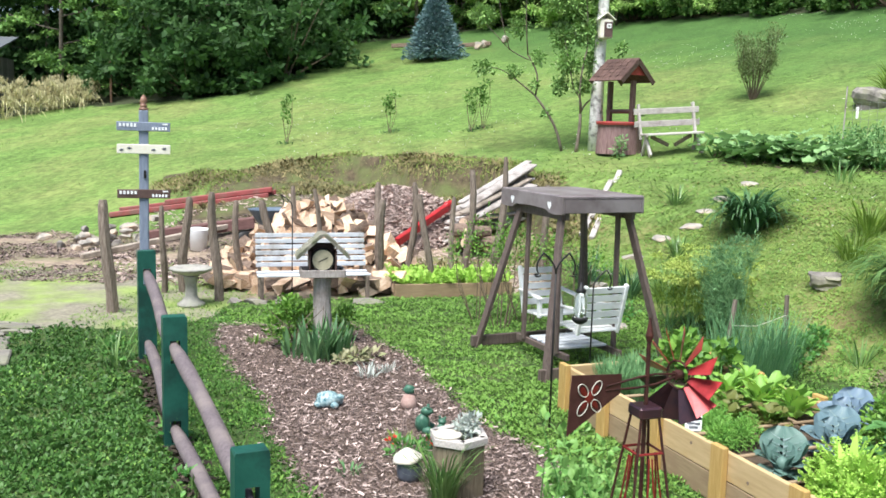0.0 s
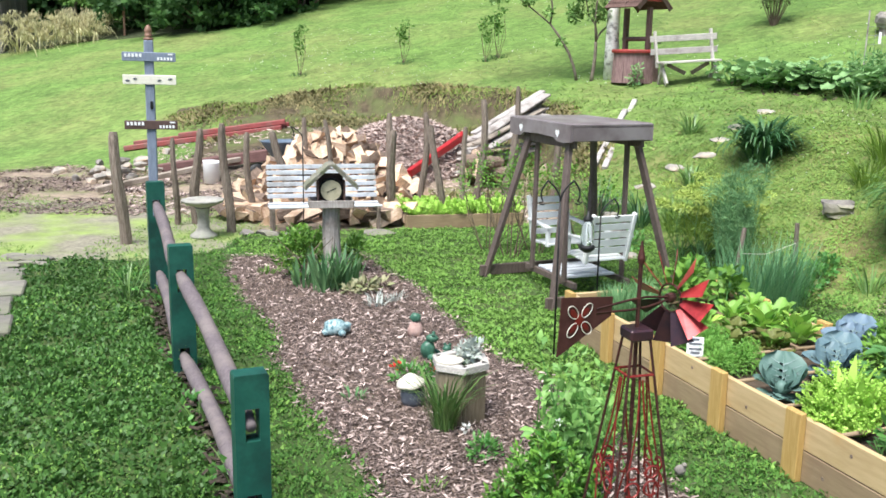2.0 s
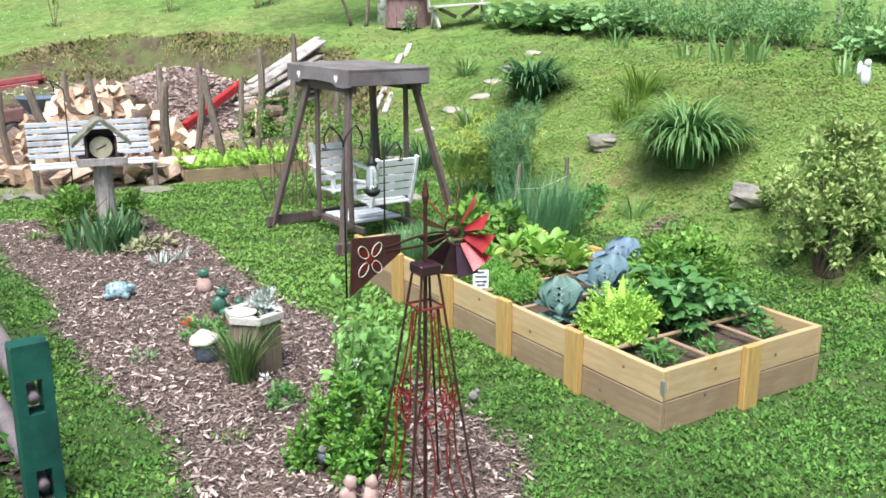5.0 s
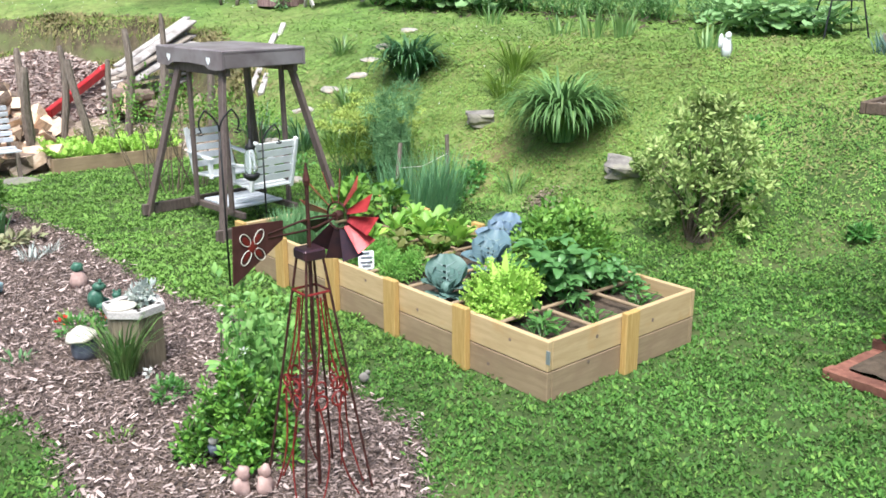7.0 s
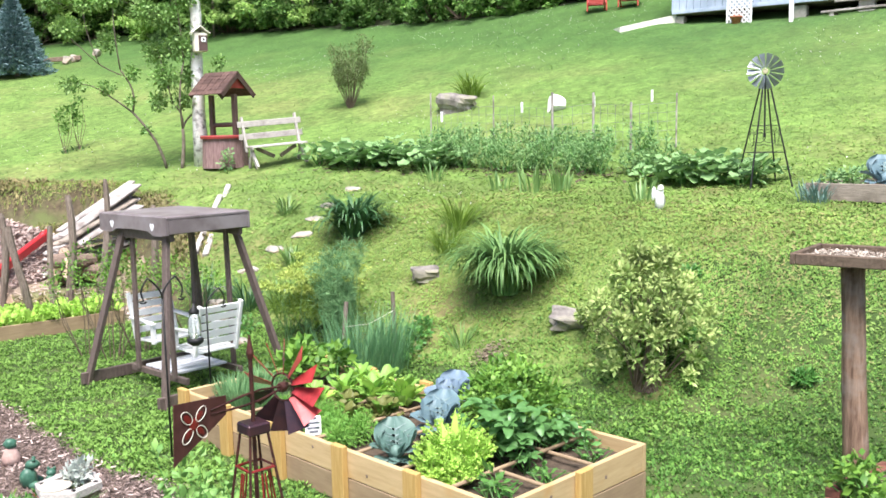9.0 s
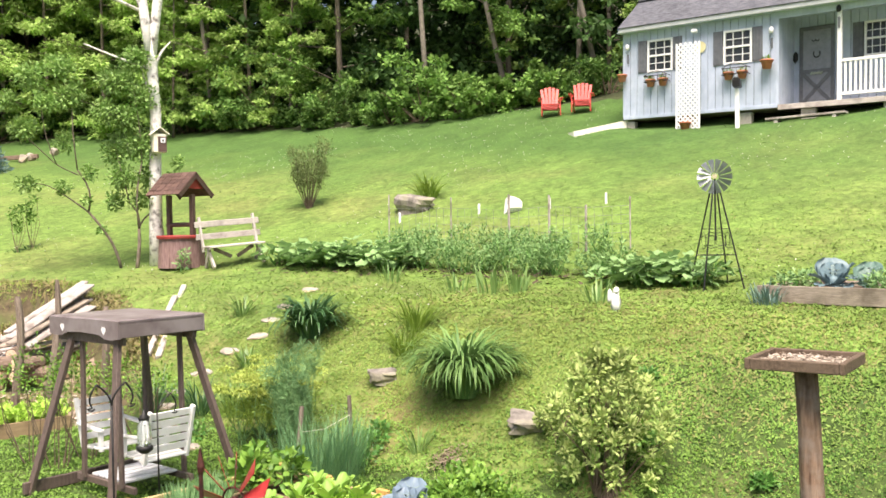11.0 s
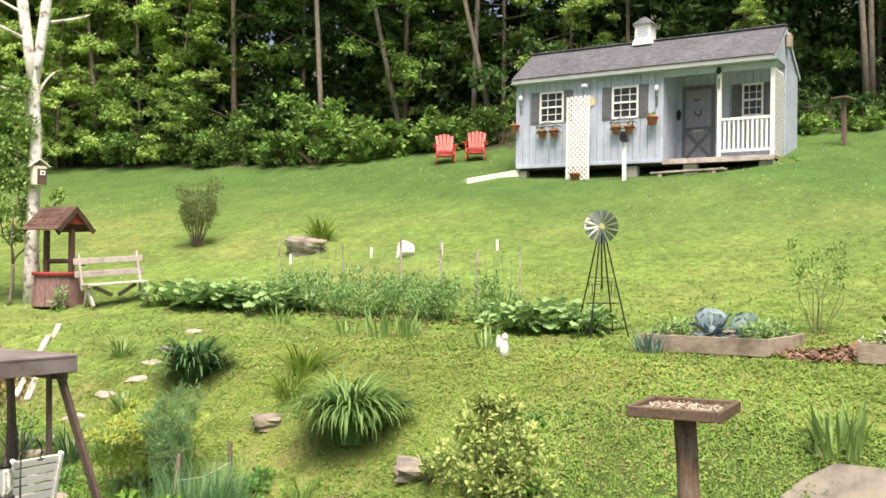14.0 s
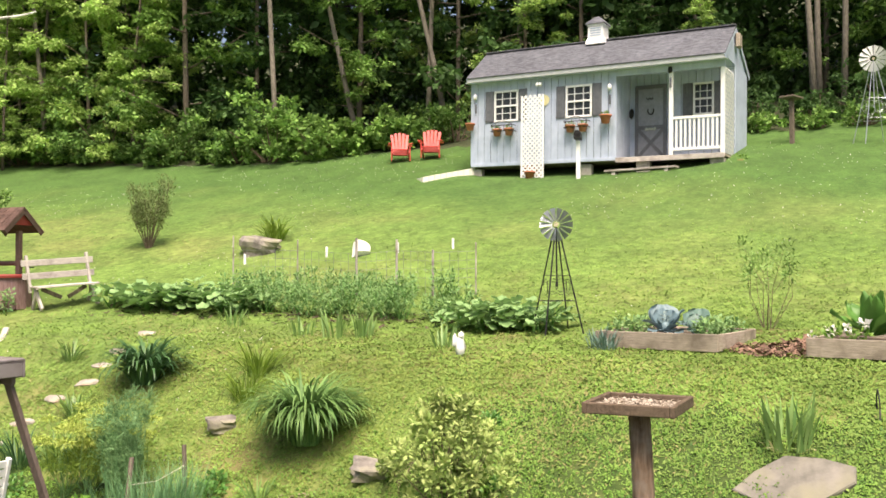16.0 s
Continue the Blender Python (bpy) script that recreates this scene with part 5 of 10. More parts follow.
def cupped_leaf(length, wide, material, cup=0.5, curl=0.2, wave=0.05, seed=0, nx=9, ny=8, freq=9.0, slim=0.55):
    """A rounded leaf from the origin along +x: its sides rise round the heart, its tip bends back, its rim ripples. Returns leaf and ribs."""
    def spine(u):
        return length * u, -curl * length * u ** 2.6 + 0.10 * length * math.sin(math.pi * u)

    def surface(u, q):
        w = wide / 2 * (0.16 + 0.84 * math.sin(math.pi / 2 * min(1, u / slim)) if u < slim else math.sqrt(max(0.06, 1 - ((u - slim) / (1.03 - slim)) ** 2)))
        x, z = spine(u)
        z += cup * wide * 0.5 * abs(q) ** 1.8 * (1 - 0.35 * u) + wave * wide * abs(q) ** 1.5 * math.sin(freq * u + freq * 0.55 * q + seed * 2.3) + wave * wide * 0.8 * u ** 3 * math.sin(freq * 0.8 * q + seed)
        return x, q * w, z

    v = [surface(i / nx, 2 * j / ny - 1) for i in range(nx + 1) for j in range(ny + 1)]
    f = []
    k = ny + 1
    for i in range(nx):
        for j in range(ny):
            f.append((i * k + j, (i + 1) * k + j, (i + 1) * k + j + 1, i * k + j + 1))
    me = mesh_of("leaf", v, f, material)
    me.shade_smooth()
    # midrib and side veins as one raised net
    us = [0.0, 0.1, 0.18, 0.24, 0.34, 0.40, 0.5, 0.56, 0.66, 0.71, 0.92]
    v, f = [], []
    for i, u in enumerate(us):
        half = 0.035 * (1.05 - u)
        v += [surface(u, -half), surface(u, half)]
        if i:
            f.append((2 * i - 2, 2 * i, 2 * i + 1, 2 * i - 1))
    for i in (2, 4, 6, 8):
        for side in (0, 1):
            foot = (2 * i + side, 2 * i + 2 + side)
            for t in (0.35, 0.7, 1.0):
                w, u, q = 0.022 * (1.1 - t), us[i] + 0.24 * t, (2 * side - 1) * 0.86 * t
                v += [surface(min(0.96, u), q), surface(min(0.97, u + w), q)]
                f.append((foot[0], len(v) - 2, len(v) - 1, foot[1]))
                foot = (len(v) - 2, len(v) - 1)
    rib = mesh_of("midrib", [(x, y, z + 0.004) for x, y, z in v], f, RIB)
    return me, rib


RIB = mat("pale_leaf_rib", (0.17, 0.25, 0.235), (0.25, 0.33, 0.31), 20, 0.5, 0.05)
CAB_LEAVES = [[cupped_leaf(0.20, 0.225, m, 0.15, 0.08, 0.035, k, 10, 10, slim=0.6) for k in range(4)] for m in (CABBAGE, CABBAGE_TEAL, CABBAGE_RED)]


def cabbage(m, size, label, kind=0, group="cabbages"):
    """A goblet of broad upright leaves round a small heart, with a few spread at the foot."""
    c = thing("cabbage", m @ Matrix.Diagonal((size, size, size, 1)), label, "cabbage", group)
    bm = bmesh.new()
    lump(bm, (0, 0, 0.07), (0.04, 0.04, 0.045), 1, 0.12, 2)
    part("head", bm, (CABBAGE, CABBAGE_TEAL, CABBAGE_RED)[kind], c, "", True)
    for i, (turn, tilt, grow) in enumerate(((8, -76, 1.2), (68, -66, 1.0), (-62, -64, 1.0), (112, -36, 0.9), (-118, -30, 0.9), (155, -8, 0.8), (-152, -6, 0.8), (190, -12, 0.7), (40, -82, 0.9), (-35, -84, 0.85), (85, -80, 0.6), (-95, -78, 0.55))):
        at = pose(0, 0, 0.03, 0, 0, turn + random.uniform(-12, 12)) @ pose(0.035, 0, 0, random.uniform(-8, 8), tilt + random.uniform(-5, 5), 0) @ Matrix.Diagonal((grow * random.uniform(0.93, 1.07),) * 3 + (1,))
        leaf, rib = CAB_LEAVES[kind][i % 4]
        piece("leaf", leaf, c, at)
        piece("midrib", rib, c, at)
    return c


# ---- the raised bed ----
BED = pose(2.30, 4.29, 0, 0, 0, 22.4)
BL, BW, BH = 3.50, 1.39, 0.375


def in_bed(x, y, z=0.25, rz=0):
    return BED @ pose(x, y, z, 0, 0, rz)


def raised_bed():
    b = thing("raised_bed", BED, "new pine raised bed with square grid slats", "raised bed")
    half = BH / 2
    for level, m in ((0, PINE_OLD), (1, PINE)):
        z = half * (level + 0.5)
        for a, c in (((0.019, 0, z), (0.019, BL, z)), ((BW - 0.019, 0, z), (BW - 0.019, BL, z))):
            bm = bmesh.new()
            board(bm, (0, 0, 0), (BL, 0, 0), 0.038, half - 0.006)
            o = part("side_board", bm, m, b)
            o.matrix_local = Matrix.Translation(a) @ pose(0, 0, 0, 0, 0, 90)
        for y in (0.019, BL - 0.019):
            bm = bmesh.new()
            board(bm, (0.04, 0, 0), (BW - 0.04, 0, 0), 0.038, half - 0.006)
            o = part("end_board", bm, m, b)
            o.matrix_local = Matrix.Translation((0, y, z))
    for x, y in [(-0.024, s) for s in (0.7, 1.4, 2.1, 2.8, 3.43)] + [(BW + 0.024, s) for s in (0.7, 1.4, 2.1, 2.8, 3.43)]:
        bm = bmesh.new()
        box(bm, (0, 0, 0), (0.045, 0.125, BH + 0.03), None, 0.005)
        part("post", bm, PINE_POST, b).location = (x, y, (BH + 0.03) / 2)
    bm = bmesh.new()
    box(bm, (0, 0, 0), (0.125, 0.045, BH + 0.02), None, 0.005)
    part("post", bm, PINE_POST, b).location = (0.70, -0.024, (BH + 0.02) / 2)
    for x, y, z in ((0, 0.30, 0.30), (0, 0.48, 0.09), (0, 1.15, 0.25), (0, 1.72, 0.31), (0, 2.45, 0.27)):
        bm = bmesh.new()
        lathe(bm, [(0.011, -0.0006), (0.011, 0.0012), (0.004, 0.0018)], 10, pose(-0.0005, y, z, 0, -90, 0))
        part("knot", bm, LOG_BARK, b, "dark wood knot")
    for x, z in ((0.42, 0.30), (0.35, 0.16), (0.95, 0.27)):
        bm = bmesh.new()
        lathe(bm, [(0.012, -0.0006), (0.012, 0.0012), (0.004, 0.0018)], 10, pose(x, -0.0005, z, 90, 0, 0))
        part("knot", bm, LOG_BARK, b, "dark wood knot")
    bm = bmesh.new()
    box(bm, (BW + 0.008, 0.05, 0.18), (0.016, 0.06, 0.36), None, 0.003)
    part("corner_strip", bm, BROWN_PAINT, b, "dark brown corner strip")
    bm = bmesh.new()
    box(bm, (0.0, -0.003, 0.28), (0.006, 0.03, 0.08), None, 0.001)
    part("corner_plate", bm, GALV, b, "small galvanised corner plate")
    bm = bmesh.new()
    bmesh.ops.create_grid(bm, x_segments=24, y_segments=60, size=0.5)
    for v in bm.verts:
        v.co = Vector(((v.co.x + 0.5) * (BW - 0.078) + 0.039, (v.co.y + 0.5) * (BL - 0.078) + 0.039, 0.275 + 0.03 * noise.noise(v.co * 22)))
    part("soil", bm, SOIL, b, "dark crumbly soil")
    for x in (BW / 3, 2 * BW / 3):
        bm = bmesh.new()
        tube(bm, [(x, 0.04, 0.335), (x + 0.008, BL / 2, 0.332), (x, BL - 0.04, 0.335)], 0.013, 8)
        part("grid_dowel", bm, PINE_OLD, b, "round wooden dowel", True)
    for i in range(1, 8):
        bm = bmesh.new()
        tube(bm, [(0.04, i * BL / 8, 0.352), (BW / 2, i * BL / 8 + 0.006, 0.349), (BW - 0.04, i * BL / 8 - 0.01, 0.352)], 0.013, 8)
        part("grid_dowel", bm, PINE_OLD, b, "round wooden dowel", True)


raised_bed()

# bed plants: x across from the near long side, y along from the near end
for i, (x, y, size, kind) in enumerate(((0.22, 1.12, 1.0, 0), (0.83, 1.34, 1.05, 1), (1.28, 1.68, 1.1, 2))):
    cabbage(in_bed(x, y, 0.29, 40 - 12 * i), size, ("blue-green cabbage with broad outer leaves", "teal cabbage with upright cupped leaves", "purple-blue cabbage growing in the raised bed")[kind], kind, "bed cabbages")


def frilly_lettuce(m, size, material, label, name="lettuce", n=900, group="bed lettuces", tall=1.0, frill=0.028):
    """Loose upright leaves whose edges are crowded with small frills."""
    k = max(9, n // 55)
    turn, out = rng.uniform(0, 2 * math.pi, k), rng.random(k) ** 0.6
    length = size * tall * rng.uniform(0.17, 0.225, k) * (1.15 - 0.3 * out)
    lean, droop = 0.06 + 0.6 * out, 0.2 + 0.6 * out
    foot = np.stack([0.03 * size * np.cos(turn), 0.03 * size * np.sin(turn), np.zeros(k)], 1)
    body = blades("leaf_blades", foot, turn, lean, length, 0.075 * size, droop, material, 4)
    which, u, q = rng.integers(0, k, n), rng.uniform(0.3, 1.02, n), rng.choice([-1.0, 1.0], n) * rng.random(n) ** 0.4
    a = lean[which] + droop[which] * u * 0.5
    ow = np.stack([np.cos(turn[which]), np.sin(turn[which]), 0 * u], 1)
    sd = np.stack([-np.sin(turn[which]), np.cos(turn[which]), 0 * u], 1)
    run = (length[which] * u)[:, None]
    at = foot[which] + (ow * np.sin(a)[:, None] + np.array([0, 0, 1.0]) * np.cos(a)[:, None]) * run + sd * (q * 0.05 * size * np.sqrt(np.maximum(0.1, 1.1 - u)))[:, None]
    way = sd * q[:, None] * 0.8 + ow * 0.5 + rng.normal(0, 0.5, (n, 3)) + np.array([0, 0, 0.5])
    ln = frill * size * rng.uniform(0.6, 1.3, n)
    frill = leaves("leaf_frills", at, way, ln, ln * 0.9, material, rng.normal(0, 1, (n, 3)), 0.3)
    return plant(name, m, label, group, "lettuce", leaf_blades=body, leaf_frills=frill)


def leaf_head(m, size, material, label, shapes, n=26, group="bed lettuces", name="lettuce", tall=1.0):
    """A head of many rippled leaves, the inner ones upright, the outer ones falling open."""
    h = thing(name, m, label, "lettuce", group)
    for i in range(n):
        u = (i + 0.5) / n
        tilt = -86 + 64 * u ** 1.3 + random.uniform(-8, 8)
        grow = size * (1.12 - 0.3 * u) * random.uniform(0.85, 1.15)
        piece("leaf", shapes[i % len(shapes)], h, pose(0, 0, 0.01, 0, 0, i * 137.5 + random.uniform(-20, 20)) @ pose(0.02 + 0.03 * u, 0, 0, random.uniform(-18, 18), tilt, 0) @ Matrix.Diagonal((grow * tall, grow, grow, 1)))
    return h


ROMAINE_LEAF = leaf_mat("romaine_leaf", (0.15, 0.34, 0.05), (0.33, 0.54, 0.12), 0.2, 0.45, 0.25)
ROMAINE = [cupped_leaf(0.22, 0.10, m, 0.4, 0.18, 0.10, k, 9, 6, 13.0, 0.6)[0] for k, m in enumerate((ROMAINE_LEAF, LETTUCE, ROMAINE_LEAF))]
REDLEAF = [cupped_leaf(0.19, 0.12, m, 0.3, 0.25, 0.15, k, 12, 8, 18.0, 0.65)[0] for k, m in enumerate((BRONZE, BUSH, BRONZE))]
for x, y, size, tall in ((0.15, 0.62, 0.62, 1.0), (0.25, 0.56, 0.7, 1.1), (0.36, 0.66, 0.75, 1.5), (0.24, 0.71, 0.7, 1.3), (0.40, 0.78, 0.75, 1.6)):
    frilly_lettuce(in_bed(x, y, 0.27, 60 * x), size * 1.1, LETTUCE, "frilly lime green lettuce in the bed", n=2400, tall=tall * 1.15, frill=0.024)
for x, y, size in ((0.50, 1.98, 0.8), (0.74, 1.86, 0.85), (0.66, 2.2, 0.8)):
    leaf_head(in_bed(x, y, 0.28), size, BRONZE, "bronze green leaf lettuce in the bed", REDLEAF, 22)
for x, y, size in ((1.10, 2.02, 0.95), (0.98, 2.24, 0.95), (1.2, 2.35, 0.9), (0.9, 2.5, 0.85), (0.6, 2.5, 0.8), (1.18, 2.66, 0.85)):
    leaf_head(in_bed(x, y, 0.28), size, BUSH, "light green leafy lettuce in the bed", ROMAINE, 20)


def broad_plant(m, size, label, material=GREENS, n=120, group="leafy bed plants", name="pepper_plant", leaf=0.105):
    tops = [(0.16 * size * math.cos(k * 2.4) * (0.4 + 0.1 * (k % 5)), 0.16 * size * math.sin(k * 2.4) * (0.4 + 0.1 * (k % 5)), size * (0.2 + 0.03 * (k % 6))) for k in range(9)]
    return plant(name, m, label, group, "vegetable", stems=stems(tops, 0.03, 0.006, GREENS), foliage=foliage(n, [(0, 0, 0.2 * size), (0.05 * size, 0.04, 0.3 * size)], [(0.2 * size, 0.2 * size, 0.14 * size), (0.14 * size, 0.14 * size, 0.12 * size)], leaf * size, 0.62, material, lift=0.1))


PEPPER = leaf_mat("pepper_leaf", (0.065, 0.18, 0.05), (0.145, 0.31, 0.09), 0.2, 0.38, 0.25, 0.5)
PEPPER_LEAF = [cupped_leaf(0.13, 0.075, PEPPER, 0.2, 0.22, 0.05, k, 6, 4, 8.0, 0.4)[0] for k in range(3)]


def pepper(m, size, label):
    """Forked stems, each with a whorl of broad hanging leaves."""
    p = thing("pepper_plant", m, label, "vegetable", "leafy bed plants")
    tips = [(0.13 * size * math.cos(2.4 * k) * (0.3 + 0.2 * (k % 4)), 0.13 * size * math.sin(2.4 * k) * (0.3 + 0.2 * (k % 4)), size * (0.13 + 0.05 * (k % 5))) for k in range(7)]
    piece("branching", stems(tips, 0.02, 0.006, GREENS), p, Matrix())
    for k, tip in enumerate(tips):
        for i in range(6):
            piece("leaf", PEPPER_LEAF[i % 3], p, Matrix.Translation(tip) @ pose(0, 0, 0, 0, 0, 60 * i + 40 * k + random.uniform(-20, 20)) @ pose(0.01, 0, 0, random.uniform(-15, 15), random.uniform(-35, 22), 0) @ Matrix.Diagonal((size * random.uniform(0.55, 1.0),) * 3 + (1,)))


for x, y, size in ((0.70, 0.56, 1.05), (0.84, 0.70, 1.15), (0.66, 0.76, 1.1), (0.96, 0.56, 0.9), (0.68, 0.42, 0.65), (1.10, 0.50, 0.65), (1.22, 0.56, 0.7), (1.26, 0.42, 0.5)):
    pepper(in_bed(x, y, 0.27, 70 * x + 200 * y), size, "dark green broad-leaved pepper plant in the bed")
for x, y, s in ((1.06, 1.08, 1.0), (1.24, 0.94, 1.1), (1.28, 1.14, 1.05), (0.94, 0.92, 1.0), (1.28, 0.74, 0.9), (1.10, 0.82, 1.1)):
    broad_plant(in_bed(x, y, 0.27), s * 1.15, "bright green parsley in the bed", BUSH, 700, "bed herbs", "parsley", 0.042)
for x, y, s in ((0.2, 0.24, 0.42), (0.3, 0.3, 0.3), (0.62, 0.2, 0.28), (1.12, 0.24, 0.3)):
    broad_plant(in_bed(x, y, 0.27), s, "small seedling in the open soil", GREENS, 18, "bed seedlings", "seedling", 0.2)


CARROT = leaf_mat("carrot_leaf", (0.13, 0.33, 0.05), (0.27, 0.50, 0.10), 0.2, 0.5, 0.25)


def feathery(m, n, spread, length, material, label, name, width=0.006, droop=0.5, group="", lean=(0.0, 0.5)):
    return plant(name, m, label, group, "herb", fronds=tuft(n, spread, length, width, droop, material, lean, "fronds", 3))


for x, y in ((0.16, 1.60), (0.34, 1.62), (0.24, 1.80), (0.18, 2.1), (0.34, 2.0), (0.2, 2.35)):
    plant("carrot_top", in_bed(x, y, 0.27), "bright green feathery carrot tops in the bed", "carrot tops", "vegetable", stems=stems([(0.1 * math.sin(2.4 * k), 0.1 * math.cos(2.4 * k), 0.16) for k in range(7)], 0.03, 0.003, CARROT, bend=0.02),
          fronds=foliage(1300, [(0, 0, 0.09), (0.05, 0.04, 0.15), (-0.06, -0.03, 0.14)], [(0.13, 0.13, 0.08), (0.08, 0.08, 0.07), (0.08, 0.08, 0.07)], 0.034, 0.22, CARROT, "fronds", 0.1))
for x, y in ((0.2, 2.95), (0.3, 3.2), (0.5, 3.1), (0.3, 2.75), (0.6, 3.3)):
    feathery(in_bed(x, y, 0.27), 320, 0.13, 0.26, FERN, "grey green lavender tuft in the bed", "lavender_tuft", 0.009, 0.4, "lavender tufts")
for x, y in ((0.85, 3.1), (1.05, 3.3), (1.15, 2.95)):
    broad_plant(in_bed(x, y, 0.27), 0.9, "low green plant at the far bed end", BUSH, 140, "far bed plants", "herb_plant")


def bed_sign():
    s = thing("plant_sign", in_bed(0.07, 1.80, 0.33, -30), "small white plant sign with dark lettering", "sign")
    bm = bmesh.new()
    box(bm, (0, 0, 0.09), (0.11, 0.008, 0.13), pose(0, 0, 0, -12, 0, 0), 0.002)
    p = part("panel", bm, SHED_TRIM, s)
    for k, (w, z) in enumerate(((0.05, 0.14), (0.085, 0.11), (0.085, 0.075), (0.06, 0.05))):
        bm = bmesh.new()
        box(bm, (0, -0.007, z), (w, 0.004, 0.014), pose(0, 0, 0, -12, 0, 0), 0)
        part("letter_bar", bm, SHED_DARK, p)
    bm = bmesh.new()
    box(bm, (0, 0.006, 0.0), (0.012, 0.006, 0.14), None, 0)
    part("stake", bm, SHED_TRIM, s)


bed_sign()

CHIVE = leaf_mat("chive_blade", (0.10, 0.25, 0.11), (0.21, 0.40, 0.19), 0.2, 0.5, 0.3)
# ---- two stakes with string, chives and fennel behind the bed ----
for x, y, h, ry in ((2.62, 8.75, 0.80, 8), (3.32, 9.1, 0.78, 0)):
    st = thing("garden_stake", on_land(x, y, 20, 0, ry, -0.05), "weathered wooden stake holding a string line", "stake", "string stakes")
    bm = bmesh.new()
    tube(bm, [(0, 0, 0), (0.005, 0, h * 0.5), (0, 0.005, h)], [0.026, 0.026, 0.022], 7)
    part("shaft", bm, STAKE, st)
ln = thing("string_line", pose(0, 0, 0), "thin pale string tied between stakes", "string")
bm = bmesh.new()
tube(bm, [(2.69, 8.74, 0.50), (2.98, 8.9, 0.47), (3.32, 9.09, 0.55)], 0.004, 5)
part("cord", bm, GLAZE_WHITE, ln)
for x, y, n, h in ((2.72, 8.35, 230, 0.72), (2.98, 8.5, 240, 0.74), (3.15, 8.7, 180, 0.68), (2.55, 8.55, 150, 0.62)):
    plant("chive_clump", on_land(x, y), "tall blue-green chive clump behind the bed", "chive clumps", "herb", blades=tuft(int(n * 0.9), 0.17, h * 1.08, 0.0065, 0.55, CHIVE, (0, 0.30)))
for i, (x, y, h) in enumerate(((2.84, 9.5, 1.05), (2.94, 9.66, 1.15), (2.80, 9.8, 1.0))):
    tops = [(0.2 * math.sin(k * 2.4 + i) * (0.3 + 0.14 * (k % 6)), 0.2 * math.cos(k * 2.4 + i) * (0.3 + 0.14 * (k % 6)), h * (0.62 + 0.075 * (k % 6))) for k in range(13)]
    sprays = tops + [tuple(0.62 * c for c in p) for p in tops[::2]]
    plant("fennel", on_land(x, y), "tall feathery fennel with fine green leaves", "fennel plants", "herb", stems=stems(tops, 0.05, 0.006, FERN),
          fronds=foliage(2600, sprays, [(0.085, 0.085, 0.13)] * len(sprays), 0.07, 0.05, FERN, "fronds", 0.02, 0.7), flowers=foliage(160, tops[3::6], [(0.06, 0.06, 0.02)] * len(tops[3::6]), 0.03, 0.4, DILL, "flowers", 0.1))
for x, y in ((2.62, 10.1), (2.9, 10.3), (2.45, 10.35), (3.05, 10.1), (2.75, 10.5)):
    heads = [(0.24 * math.sin(k * 2.4 + x), 0.24 * math.cos(k * 2.4 + x), 0.62 + 0.06 * (k % 5)) for k in range(9)]
    plant("dill", on_land(x, y), "yellow flowering dill on the bank foot", "dill plants", "herb", stems=stems(heads, 0.05, 0.005, FERN),
          flowers=foliage(1100, heads, [(0.11, 0.11, 0.03)] * 9, 0.042, 0.35, DILL, "flowers", 0.1), fronds=foliage(700, [tuple(0.6 * c for c in p) for p in heads], [(0.09, 0.09, 0.12)] * 9, 0.08, 0.08, LILY_LIME, "fronds", 0.1))

# ---- lettuce bed by the wood yard ----
def low_bed(m, lx, ly, h, label, wood=WEATHERED, group="", soil_at=0.75, tops=None):
    b = thing("garden_bed", m, label, "garden bed", group)
    for x, y, s in ((0, ly / 2, "x"), (0, -ly / 2, "x"), (lx / 2, 0, "y"), (-lx / 2, 0, "y")):
        bm = bmesh.new()
        board(bm, (-lx / 2 - 0.015, 0, 0), (lx / 2 + 0.015, 0, 0), 0.035, h) if s == "x" else board(bm, (-ly / 2 + 0.02, 0, 0), (ly / 2 - 0.02, 0, 0), 0.035, h - 0.008)
        part("board", bm, wood, b).matrix_local = Matrix.Translation((x, y, h / 2)) @ pose(0, 0, 0, 0, 0, 0 if s == "x" else 90)
    bm = bmesh.new()
    bmesh.ops.create_grid(bm, x_segments=16, y_segments=12, size=0.5)
    for v in bm.verts:
        v.co = Vector((v.co.x * (lx - 0.04), v.co.y * (ly - 0.04), h * soil_at + 0.02 * noise.noise(v.co * 15)))
    part("soil", bm, SOIL, b, "dark soil")
    return b


LB = pose(-0.14, 12.78, 0.0, 0, 0, 17)
low_bed(LB, 1.62, 0.72, 0.19, "low pine bed filled with lettuce", PINE_OLD)
for i in range(9):
    for j in range(4):
        frilly_lettuce(LB @ pose(-0.7 + 0.175 * i + random.uniform(-0.03, 0.03), -0.24 + 0.16 * j, 0.13, 0, 0, 40 * i), random.uniform(0.95, 1.2), LETTUCE, "young lime green lettuce in a row", n=320, group="lettuce rows")
bm = bmesh.new()
hewn(bm, (0.26, 0.17, 0.03), 5, 0.8)
part("stepping_stone", bm, PAVER).matrix_world = pose(-1.15, 11.85, 0.015, 0, 0, 12)
tagged(bpy.data.objects["stepping_stone"], "flat pale stone lying in the lawn", "stone")
for i, (x, y, s) in enumerate(((-2.55, 11.55, 0.16), (-2.25, 11.5, 0.13), (-1.75, 11.6, 0.12), (-2.85, 11.5, 0.12))):
    bm = bmesh.new()
    hewn(bm, (s, s * 0.7, 0.05), 60 + i)
    ob = part("flat_rock", bm, ROCK)
    ob.matrix_world = pose(x, y, 0.02, 0, 0, 50 * i)
    tagged(ob, "small flat grey rock by the bench", "stone", "rocks by the bench")

